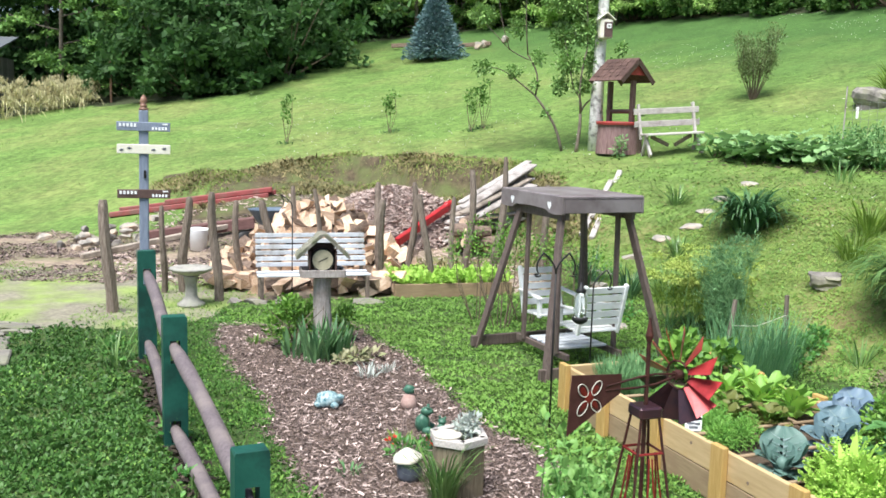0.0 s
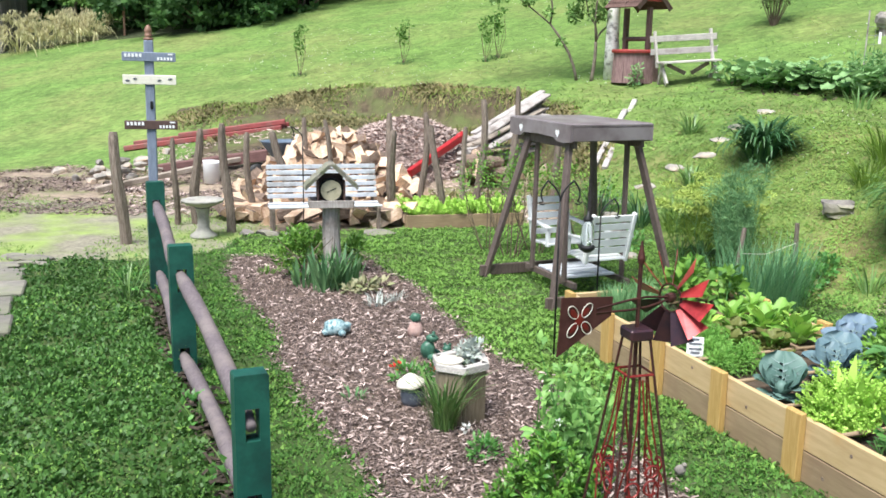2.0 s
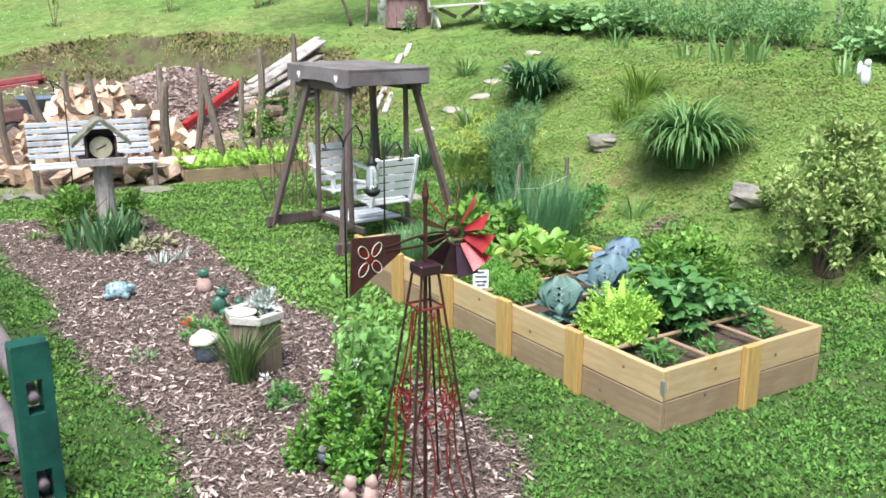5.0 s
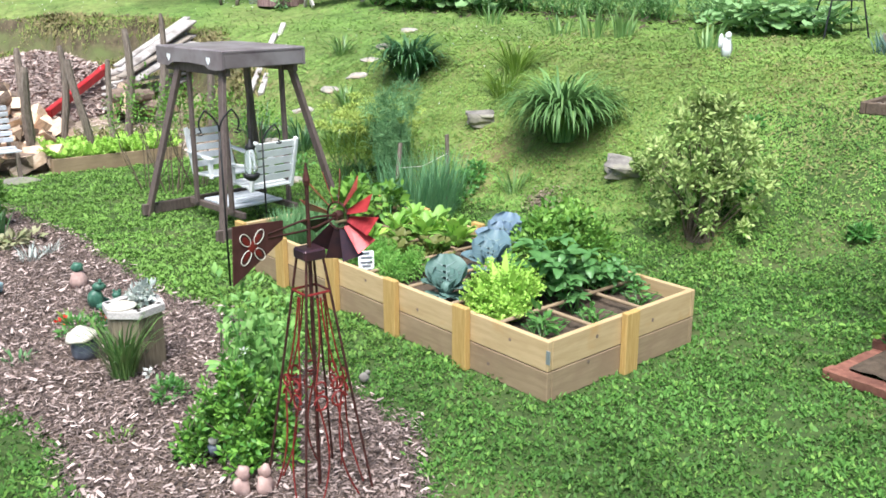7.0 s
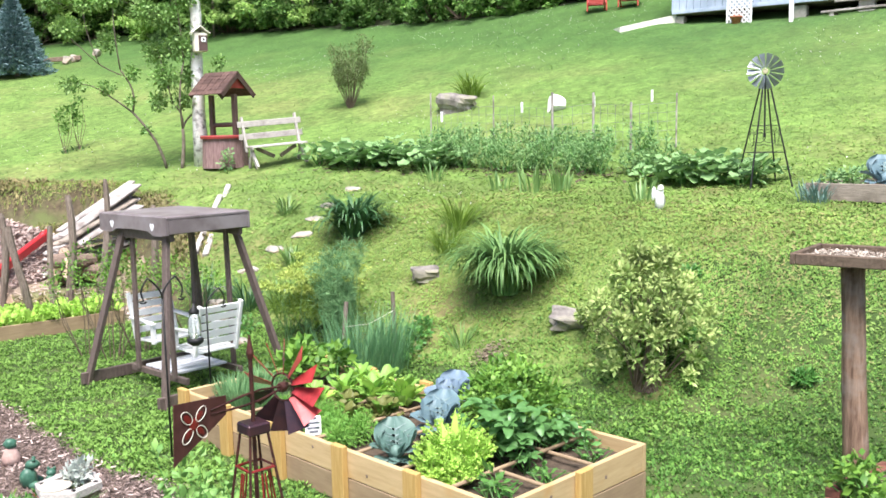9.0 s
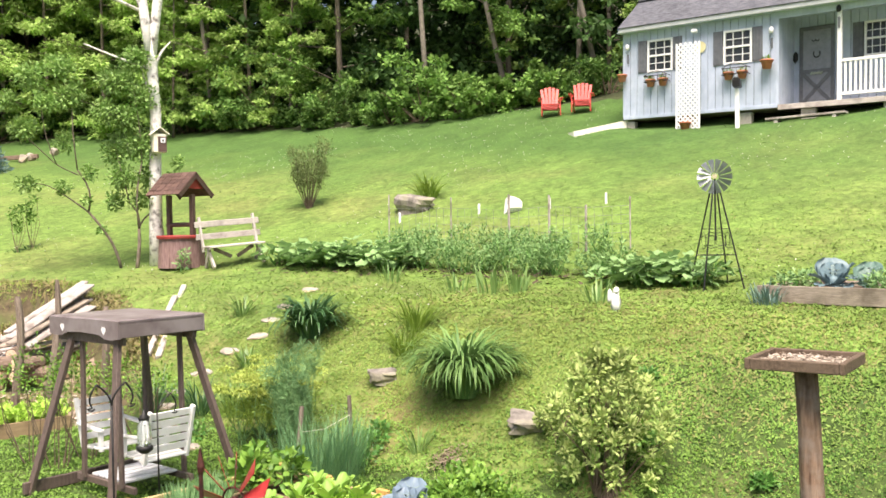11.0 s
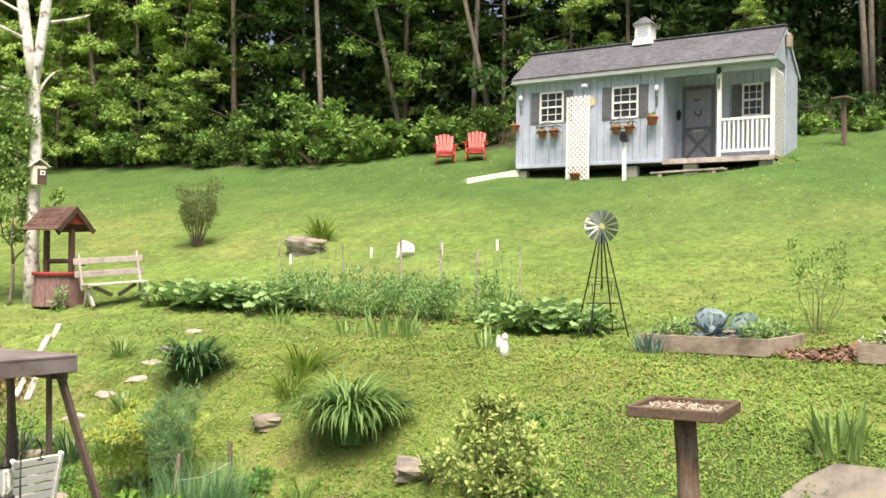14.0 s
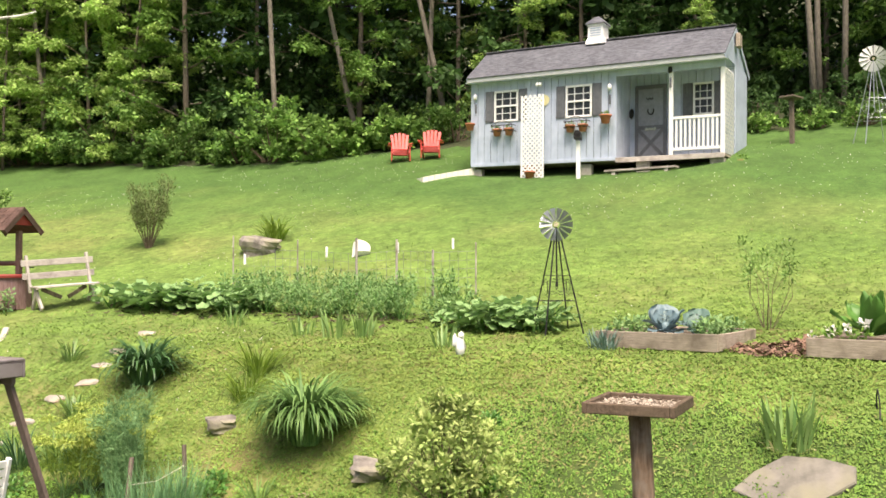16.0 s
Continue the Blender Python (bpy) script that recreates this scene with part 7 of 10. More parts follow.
for i in range(26):
    bm = bmesh.new()
    hewn(bm, (random.uniform(0.08, 0.18), random.uniform(0.07, 0.13), random.uniform(0.05, 0.1)), 100 + i)
    ob = part("yard_stone", bm, ROCK_PALE if i % 3 else ROCK)
    x, y = random.gauss(-6.4, 0.45), random.gauss(16.3, 0.45)
    ob.matrix_world = on_land(x, y, random.uniform(0, 360), 0, 0, 0.04 + 0.09 * (i % 4) * (i % 2))
    tagged(ob, "pale broken stone in the yard heap", "stone", "yard stones")
# barrow handles behind the firewood
t = thing("wheelbarrow", on_land(-3.1, 15.1, 30), "blue-grey wheelbarrow standing behind the firewood", "wheelbarrow")
bm = bmesh.new()
lathe(bm, [(0.18, 0.42), (0.34, 0.70), (0.36, 0.72), (0.33, 0.70), (0.16, 0.45)], 14, Matrix.Diagonal((1.25, 0.85, 1, 1)))
part("tray", bm, BLUE_PLASTIC, t, "", True)
for sy in (-1, 1):
    bm = bmesh.new()
    tube(bm, [(-0.5, sy * 0.1, 0.18), (0.2, sy * 0.24, 0.45), (0.75, sy * 0.27, 0.9)], 0.018, 7)
    part("handle", bm, STAKE, t)
    bm = bmesh.new()
    tube(bm, [(0.25, sy * 0.22, 0.0), (0.2, sy * 0.22, 0.46)], 0.014, 6)
    part("leg", bm, BLACK_IRON, t)
bm = bmesh.new()
lathe(bm, [(0.05, -0.04), (0.17, -0.035), (0.18, 0), (0.17, 0.035), (0.05, 0.04)], 16, pose(-0.5, 0, 0.18, 90, 0, 0))
part("wheel", bm, BLACK_IRON, t, "black wheel", True)
# climbing rose behind the swing
for x, y, h in ((0.55, 10.6, 1.25), (0.85, 10.9, 1.1), (0.3, 10.9, 1.0), (1.5, 11.3, 0.9)):
    tops = [(0.35 * math.sin(k * 2.4), 0.3 * math.cos(k * 2.4), h * (0.7 + 0.06 * (k % 6))) for k in range(11)]
    plant("rose_bush", on_land(x, y), "thin rose bush with bare dark canes", "rose bushes", "bush", stems=stems(tops, 0.08, 0.006), foliage=foliage(520, tops, [(0.12, 0.12, 0.2)] * len(tops), 0.045, 0.55, BUSH, hollow=0.1))


# ---- bank: stones, clumps, shrubs ----
def rock(x, y, size, seed, material, label, group="", rz=0, dz=0.0, name="rock", cut=0.7):
    bm = bmesh.new()
    hewn(bm, size, seed, cut)
    ob = part(name, bm, material)
    ob.matrix_world = on_land(x, y, rz, 0, 0, size[2] * 0.45 + dz)
    return tagged(ob, label, "stone", group)


def slope_pose(x, y, rz=0, dz=0.0):
    """Lying flat on the slope at a spot."""
    gx = float(land(x + 0.1, y) - land(x - 0.1, y)) / 0.2
    gy = float(land(x, y + 0.1) - land(x, y - 0.1)) / 0.2
    tilt = Vector((0, 0, 1)).rotation_difference(Vector((-gx, -gy, 1))).to_matrix().to_4x4()
    return Matrix.Translation((x, y, float(land(x, y)) + dz)) @ tilt @ pose(0, 0, 0, 0, 0, rz)


def broken_rock(x, y, size, seed, label, rz=0, tip=(0, 0)):
    """An angular, undercut block with split faces and a chipped rim."""
    bm = bmesh.new()
    bmesh.ops.create_cube(bm, size=2)
    bmesh.ops.bevel(bm, geom=list(bm.edges), offset=0.10, segments=1, affect='EDGES')
    bmesh.ops.subdivide_edges(bm, edges=list(bm.edges), cuts=3, use_grid_fill=True)
    for v in bm.verts:
        k = 0.93 + 0.07 * v.co.z
        d = Vector((noise.noise(v.co * 0.8 + Vector((seed, 0, 0))), noise.noise(v.co * 0.8 + Vector((0, seed, 0))), noise.noise(v.co * 0.8 + Vector((0, 0, seed)))))
        e = 0.10 * noise.cell(v.co * 1.6 + Vector((seed, seed, 0))) + 0.05 * noise.noise(v.co * 4.0)
        v.co = Vector(((v.co.x * k + 0.5 * d.x + e) * size[0], (v.co.y * k + 0.5 * d.y + e) * size[1], (v.co.z * 0.9 + 0.45 * d.z + e) * size[2]))
    ob = part("rock", bm, ROCK)
    ob.matrix_world = on_land(x, y, rz, *tip, size[2] * 0.45)
    return tagged(ob, label, "stone")


broken_rock(4.14, 10.3, (0.17, 0.12, 0.095), 3.3, "grey fieldstone set in the grassy bank", -20, (4, 3))
broken_rock(4.95, 8.2, (0.20, 0.15, 0.085), 4.1, "large broken fieldstone on the bank", -25, (14, 10))
for i, (x, y, a) in enumerate(((2.87, 12.86, 0.2), (3.21, 12.83, 0.19), (3.48, 13.06, 0.17), (3.75, 13.29, 0.17), (4.39, 14.21, 0.22), (2.40, 12.79, 0.19), (2.03, 12.49, 0.2), (1.86, 12.12, 0.17), (1.9, 11.6, 0.15), (1.95, 10.7, 0.14))):
    bm = bmesh.new()
    hewn(bm, (a * 0.95, a * 0.42, 0.05), 20 + i, 0.7)
    ob = part("step_stone", bm, ROCK_PALE)
    ob.matrix_world = slope_pose(x, y, -50 + 10 * math.sin(3 * i), 0.012)
    tagged(ob, "pale flat stone forming a step up the bank", "stone", "bank steps")


def daylily(x, y, n, h, spread, label, material=LILY, width=0.022, droop=1.7, group="daylily clumps", lean=(0.05, 0.75), late=1.0):
    return plant("daylily_clump", on_land(x, y), label, group, "daylily", blades=tuft(n, spread, h, width, droop, material, lean, steps=7, late=late), inner_blades=tuft(n // 2, spread * 0.8, h * 0.85, width, droop * 0.8, material, (0.0, 0.5), "inner_blades", 6, late))


daylily(4.70, 9.2, 440, 1.06, 0.16, "large arching daylily clump on the bank", LILY_MIX, 0.032, 3.1, lean=(0.0, 0.42), late=1.7)
daylily(3.76, 12.05, 240, 0.82, 0.15, "dark green daylily clump on the bank", LILY_DARK, 0.036, 2.7, lean=(0.0, 0.7), late=1.9)
daylily(4.78, 10.75, 60, 0.62, 0.14, "thin lime green daylily tuft", LILY_LIME, 0.018, 1.0)
daylily(4.5, 10.45, 46, 0.5, 0.14, "thin lime green daylily tuft", LILY_LIME, 0.018, 1.0)
daylily(3.2, 13.7, 40, 0.45, 0.1, "small green daylily tuft", LILY, 0.018, 1.1)
daylily(2.95, 12.3, 40, 0.42, 0.1, "small green daylily tuft", LILY, 0.018, 1.0)
daylily(1.75, 12.2, 60, 0.62, 0.14, "small green daylily tuft", LILY_DARK, 0.02, 1.0)
daylily(2.2, 11.6, 50, 0.6, 0.12, "small green daylily tuft", LILY_DARK, 0.02, 1.0)
daylily(2.55, 11.15, 40, 0.6, 0.1, "small green daylily tuft", LILY, 0.018, 0.9)
daylily(8.85, 19.6, 80, 0.75, 0.2, "green daylily behind the boulder", LILY_LIME, 0.03, 1.2)
daylily(3.95, 8.75, 14, 0.42, 0.06, "thin young daylily in the bank", LILY, 0.02, 0.5)
for x, y, n, h in ((6.35, 11.75, 34, 0.46), (6.62, 11.4, 30, 0.44), (6.1, 12.3, 16, 0.34), (5.7, 14.0, 24, 0.40), (6.85, 9.75, 26, 0.38)):
    plant("iris_clump", on_land(x, y), "upright green iris leaves at the terrace edge", "terrace irises", "iris", blades=tuft(n, 0.17, h, 0.03, 0.5, IRIS, (0.0, 0.4)))
plant("iris_clump", on_land(7.42, 5.12), "tall iris leaves behind the flat stone", "", "iris", blades=tuft(64, 0.22, 0.52, 0.032, 0.4, IRIS, (0.0, 0.45)), dead_leaves=tuft(14, 0.2, 0.2, 0.02, 1.2, STRAW, (0.4, 1.0), "dead_leaves"))
bm = bmesh.new()
rim = [Vector((r * math.cos(a) * 0.50, r * math.sin(a) * 0.30, 0)) for r, a in zip((1.0, 0.86, 1.02, 0.9, 1.08, 0.84, 1.05, 0.8, 0.95), np.linspace(0.2, 5.9, 9))]
top, foot = [bm.verts.new(v + Vector((0, 0, 0.035 + 0.008 * math.sin(5 * v.x)))) for v in rim], [bm.verts.new(v * 1.04 - Vector((0, 0, 0.06))) for v in rim]
cap = bm.faces.new(top)
for i in range(9):
    bm.faces.new((foot[i], foot[(i + 1) % 9], top[(i + 1) % 9], top[i]))
bmesh.ops.bevel(bm, geom=list(cap.edges), offset=0.012, segments=1, affect='EDGES')
ob = part("flat_slab", bm, SLAB)
ob.matrix_world = slope_pose(7.20, 4.86, -42, 0.0)
tagged(ob, "large flat grey stone slab in the bank", "stone")
tops = [((0.08 + 0.50 * ((k * 7) % 13) / 12) * math.sin(k * 2.4), (0.08 + 0.50 * ((k * 7) % 13) / 12) * math.cos(k * 2.4), 1.16 - 0.66 * (((k * 7) % 13) / 12) ** 1.5 + 0.10 * math.sin(3.1 * k)) for k in range(70)]
low = [(0.8 * a, 0.8 * b, 0.62 * c) for a, b, c in tops[::2]] + [(0.42 * math.sin(k * 0.9), 0.42 * math.cos(k * 0.9), 0.16 + 0.06 * (k % 3)) for k in range(9)]
sprays = tops + low
plant("variegated_bush", on_land(4.98, 6.85), "open variegated shrub with yellow-green leaves", "", "bush", stems=stems(tops[::2], 0.12, 0.009, bend=0.05),
      foliage=foliage(7600, sprays, [(0.075, 0.075, 0.09)] * len(sprays), 0.06, 0.5, GOLD_BUSH, hollow=0.05, lift=0.5), inner_leaves=foliage(700, low, [(0.12, 0.12, 0.12)] * len(low), 0.06, 0.45, BUSH, hollow=0.1))
plant("variegated_bush", on_land(5.05, 7.75), "small variegated shrub beside the rock", "", "bush", stems=stems([(0.15 * math.sin(k), 0.15 * math.cos(k), 0.3) for k in range(6)], 0.06, 0.008), foliage=foliage(900, [(0.2 * math.sin(2.4 * k), 0.2 * math.cos(2.4 * k), 0.14 + 0.07 * (k % 4)) for k in range(14)], [(0.08, 0.08, 0.08)] * 14, 0.055, 0.42, GOLD_BUSH, hollow=0.1))
for i, (x, y, s) in enumerate(((3.6, 9.2, 0.20), (3.75, 9.4, 0.16), (3.45, 9.05, 0.16), (5.9, 5.9, 0.1), (5.6, 7.0, 0.1), (6.0, 7.6, 0.12), (2.0, 11.0, 0.2))):
    plant("low_weed", on_land(x, y), "low leafy weed growing in the bank", "bank weeds", "plant", foliage=foliage(150, [(0, 0, s * 0.5)], [(s, s, s * 0.6)], 0.06, 0.6, GREENS))
# bare earth patch dug by animals
x, y = rng.normal(4.12, 0.09, 420), rng.normal(8.42, 0.09, 420)
chips("bare_earth", x, y, 0.035, DIRT, "small patch of bare earth in the bank", 0.025)


def tray_feeder():
    f = thing("tray_feeder", pose(4.935, 4.48, float(land(4.935, 4.48)), 0, 0, -60), "wooden tray bird feeder on a log post", "bird feeder")
    bm = bmesh.new()
    tube(bm, [(0.07, -0.015, -0.08), (0.055, -0.012, 0.3), (0.032, -0.006, 0.7), (0.02, -0.004, 1.1), (0, 0, 1.50)], [0.090, 0.080, 0.077, 0.073, 0.074], 14)
    part("post", bm, POST_LOG, f, "peeled brown log post", True)
    z, lx, ly = 1.52, 0.58, 0.58
    bm = bmesh.new()
    box(bm, (0, 0, z), (lx - 0.03, ly - 0.03, 0.02), None, 0.003)
    t = part("tray_floor", bm, FEEDER_WOOD, f)
    for sx, sy in ((1, 0), (-1, 0), (0, 1), (0, -1)):
        bm = bmesh.new()
        if sx:
            box(bm, (sx * lx / 2, 0, z + 0.015), (0.035, ly + 0.035, 0.075), None, 0.006)
        else:
            box(bm, (0, sy * ly / 2, z + 0.015), (lx - 0.036, 0.035, 0.073), None, 0.006)
        part("rim", bm, FEEDER_WOOD, f)
    n = 1500
    a, b = rng.uniform(-0.26, 0.26, n), rng.uniform(-0.26, 0.26, n)
    seed = chips("seed", a, b, 0.02, SEED, "mixed bird seed", 0.0, np.full(n, z + 0.014))
    for key in ("kind", "category"):
        del seed[key]
    seed.parent = f


tray_feeder()


def small_statue(m):
    r = thing("garden_statue", m, "white weathered small statue at the terrace edge", "statue")
    bm = bmesh.new()
    lump(bm, (0, 0, 0.10), (0.06, 0.055, 0.12), 1, 0.5, 2)
    lump(bm, (0.005, -0.01, 0.25), (0.038, 0.038, 0.045), 2, 0.3, 2)
    for e in (-1, 1):
        lump(bm, (e * 0.06, 0.03, 0.19), (0.035, 0.018, 0.085), 3 + e, 0.5, 2)
    part("figure", bm, WHITE_PAINT, r, "", True)


small_statue(on_land(6.62, 9.02, 10))


# ---- terrace: well, bench, birch ----
def well():
    w = thing("wishing_well", on_land(3.08, 18.62, 38), "red wooden wishing well with shingled roof", "well")
    n, r0, r1, h = 14, 0.40, 0.45, 0.60
    bm = bmesh.new()
    box(bm, (0, 0, 0), (0.188, 0.03, h), None, 0.006)
    me = bpy.data.meshes.new("stave")
    bm.to_mesh(me)
    bm.free()
    me.materials.append(STAVE)
    for k in range(n):
        a = 2 * math.pi * k / n
        piece("stave", me, w, pose(0.42 * math.cos(a), 0.42 * math.sin(a), h / 2 - 0.03, 0, 0, math.degrees(a) - 90) @ pose(0, 0, 0, 3, 0, 0))
    bm = bmesh.new()
    lathe(bm, [(0.40, h - 0.05), (0.47, h - 0.05), (0.48, h - 0.01), (0.47, h + 0.015), (0.38, h + 0.015), (0.37, h - 0.04)], 28)
    part("rim", bm, BARN_RED, w, "bright red rim")
    # flat near-black disc stands in for shade inside the well
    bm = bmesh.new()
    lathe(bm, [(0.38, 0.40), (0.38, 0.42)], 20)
    part("well_shade", bm, INSIDE_SHADE, w, "near-black disc for the shaded well inside")
    for sy in (-1, 1):
        bm = bmesh.new()
        box(bm, (0, sy * 0.30, 0.86), (0.09, 0.09, 1.1), None, 0.006)
        part("post", bm, BROWN_PAINT, w, "dark brown roof post")
    bm = bmesh.new()
    tube(bm, [(0, -0.36, 0.82), (0, 0.36, 0.82)], 0.045, 10)
    part("windlass", bm, BROWN_PAINT, w)
    bm = bmesh.new()
    tube(bm, [(0, -0.36, 0.82), (0, -0.44, 0.82), (0.12, -0.44, 0.74), (0.12, -0.52, 0.74)], 0.014, 6)
    part("crank", bm, BLACK_IRON, w)
    ridge, eave, half = 1.82, 1.40, 0.43
    for sx in (-1, 1):
        a, b = Vector((0, 0, ridge)), Vector((sx * 0.47, 0, eave))
        bm = bmesh.new()
        board(bm, a, b, 2 * half, 0.03, (sx * 0.55, 0, 0.8))
        roof = part("roof_slope", bm, SHINGLE_BROWN, w, "brown shingled roof slope")
        d = (b - a).normalized()
        nrm = Vector((sx * 0.66, 0, 0.75))
        for row in range(6):
            for col in range(5):
                bm = bmesh.new()
                q = a.lerp(b, (row + 0.55) / 6) + nrm * 0.022 + Vector((0, -half + 2 * half * (col + 0.5) / 5, 0))
                board(bm, q - d * 0.072, q + d * 0.072, 2 * half / 5 - 0.008, 0.012, nrm + d * 0.12, 0)
                part("shingle", bm, SHINGLE_BROWN, roof)
    for sy in (-1, 1):
        bm = bmesh.new()
        f0 = bm.faces.new([bm.verts.new((x, sy * (half - 0.06), z)) for x, z in ((-0.26, 1.52), (0.26, 1.52), (0, 1.75))])
        ext = bmesh.ops.extrude_face_region(bm, geom=[f0])
        bmesh.ops.translate(bm, verts=[q for q in ext["geom"] if isinstance(q, bmesh.types.BMVert)], vec=(0, -0.02 * sy, 0))
        bmesh.ops.recalc_face_normals(bm, faces=bm.faces)
        part("gable", bm, BARN_RED, w, "red painted gable board")
        for sx in (-1, 1):
            bm = bmesh.new()
            board(bm, (0, sy * (half - 0.015), ridge - 0.05), (sx * 0.455, sy * (half - 0.015), eave - 0.03), 0.025, 0.085, (sx * 0.59, 0, 0.81))
            part("rake_board", bm, BROWN_PAINT, w, "dark brown rake board")
    plant("well_plant", on_land(3.0, 18.05), "pale climbing plant at the well foot", "", "plant", foliage=foliage(120, [(0, 0, 0.18), (0.03, 0, 0.35)], [(0.14, 0.1, 0.17), (0.1, 0.08, 0.12)], 0.07, 0.6, SQUASH))


well()


def plank_bench():
    b = thing("plank_bench", on_land(3.98, 17.9, 8) @ pose(0, 0, 0.0, 0, -4, 0), "weathered pale plank bench beside the well", "bench")
    for z in (0.60, 0.84):
        bm = bmesh.new()
        box(bm, (0, 0.20 + 0.12 * (z - 0.4), z), (1.30, 0.03, 0.115), None, 0.006)
        part("back_plank", bm, GREY_PLANK, b)
    for y in (-0.18, 0.0, 0.17):
        bm = bmesh.new()
        box(bm, (0, y, 0.40), (1.12, 0.15, 0.035), None, 0.006)
        part("seat_plank", bm, GREY_PLANK, b)
    for sx in (-1, 1):
        for a, c in (((sx * 0.50, -0.26, 0), (sx * 0.50, 0.05, 0.38)), ((sx * 0.50, 0.24, 0), (sx * 0.50, -0.06, 0.38))):
            bm = bmesh.new()
            board(bm, a, c, 0.045, 0.085, (0, 0.7, 0.7))
            part("leg", bm, GREY_PLANK, b)
        bm = bmesh.new()
        board(bm, (sx * 0.545, 0.16, 0.30), (sx * 0.545, 0.30, 0.98), 0.045, 0.08, (0, 1, 0))
        part("back_post", bm, GREY_PLANK, b)
        bm = bmesh.new()
        board(bm, (sx * 0.40, 0, 0.36), (sx * 0.06, 0, 0.18), 0.05, 0.07)
        part("brace", bm, STAKE, b)


plank_bench()


def limb(bm, a, b, r0, r1, bend=0.15, n=7, seed=0, steps=5):
    a, b = Vector(a), Vector(b)
    r = random.Random(seed)
    side = Vector((r.gauss(0, 1), r.gauss(0, 1), r.gauss(0, 0.4))) * bend * (b - a).length
    pts = [a.lerp(b, i / steps) + side * math.sin(math.pi * i / steps) * 0.5 for i in range(steps + 1)]
    tube(bm, pts, [r0 + (r1 - r0) * i / steps for i in range(steps + 1)], n)
    return bm


def birch():
    b = thing("birch_tree", on_land(2.70, 19.15), "white birch tree with two upper trunks", "tree")
    bm = bmesh.new()
    tube(bm, [(0, 0, -0.1), (-0.03, 0, 0.8), (-0.02, 0, 1.8), (0.02, 0, 3.0), (-0.03, 0, 4.0), (-0.04, 0, 4.75)], [0.18, 0.135, 0.12, 0.11, 0.105, 0.05], 12)
    trunk = part("trunk", bm, BIRCH, b, "white bark with black patches", True)
    for pts, rad in (([(-0.05, 0, 4.0), (-0.13, 0, 4.8), (-0.24, 0, 5.6), (-0.40, 0.1, 7.0), (-0.6, 0.1, 10.5)], [0.075, 0.10, 0.105, 0.10, 0.05]), ([(-0.03, 0, 4.0), (0.05, 0, 4.8), (0.15, 0, 5.6), (0.26, 0, 7.0), (0.5, -0.1, 10.5)], [0.075, 0.095, 0.10, 0.09, 0.05])):
        bm = bmesh.new()
        tube(bm, pts, rad, 10)
        part("upper_trunk", bm, BIRCH, b, "", True)
    for i, (a, c) in enumerate((((-0.2, 0, 5.05), (-2.6, -0.3, 5.75)), ((-0.15, 0, 5.5), (-1.4, 0.2, 6.1)), ((0.1, 0, 5.4), (1.0, 0.2, 5.75)), ((0.0, 0, 3.2), (-0.3, 0.1, 4.2)), ((0, 0, 3.9), (-1.3, -0.2, 4.3)), ((0.05, 0, 4.0), (0.35, 0.1, 4.5)))):
        bm = bmesh.new()
        limb(bm, a, c, 0.035, 0.012, 0.12, 6, i)
        part("branch", bm, BIRCH, b, "", True)
    cen = [(0.5 * math.sin(k * 2.4) * (1 + 0.3 * (k % 3)), 0.4 * math.cos(k * 2.4), 7.4 + 0.5 * (k % 6)) for k in range(12)]
    piece("crown", foliage(1500, cen, [(0.7, 0.7, 0.45)] * 12, 0.11, 0.7, WOODS_LIT, "crown", 0.1, -0.3), b, Matrix())


birch()


def nest_box():
    b = thing("nest_box", on_land(2.74, 18.93, 5, dz=2.25), "cream and brown nest box on the birch", "bird house")
    bm = bmesh.new()
    box(bm, (0, 0.0, 0.19), (0.25, 0.22, 0.36), None, 0.006)
    part("body", bm, SIGN_CREAM, b)
    bm = bmesh.new()
    box(bm, (0.04, -0.114, 0.17), (0.17, 0.012, 0.30), None, 0.003)
    front = part("front", bm, BROWN_PAINT, b, "red-brown front panel")
    for sx in (-1, 1):
        bm = bmesh.new()
        board(bm, (0, -0.01, 0.50), (sx * 0.18, -0.01, 0.36), 0.28, 0.018, (sx * 0.6, 0, 0.8))
        part("roof_slope", bm, SIGN_CREAM, b)
    bm = bmesh.new()
    box(bm, (0.05, -0.125, 0.24), (0.09, 0.01, 0.09), None, 0.003)
    part("hole_plate", bm, SHED_TRIM, front, "white plate round the hole")
    # no opening: the hole's shade is a near-black disc
    bm = bmesh.new()
    lathe(bm, [(0.022, 0), (0.022, 0.004)], 12, pose(0.05, -0.131, 0.24, 90, 0, 0))
    part("hole", bm, INSIDE_SHADE, front, "black disc for the shaded entrance hole")


nest_box()


TREELET = leaf_mat("small_tree_leaf", (0.14, 0.28, 0.07), (0.31, 0.47, 0.15), 0.3, 0.5, 0.25)


def crooked_tree(x, y, label, lines, crowns, leafn, material=WOODS_LIT, size=0.13):
    t = thing("small_tree", on_land(x, y), label, "tree", "crooked small trees")
    bm = bmesh.new()
    for i, (a, c, r0, r1) in enumerate(lines):
        limb(bm, a, c, r0 * 0.55, r1 * 0.55, 0.12, 7, i + int(10 * x), 6)
    part("trunk", bm, BARK, t, "", True)
    piece("crown", foliage(leafn, [c for c, s in crowns], [s for c, s in crowns], size, 0.6, material, "crown", 0.15, 0.0), t, Matrix())


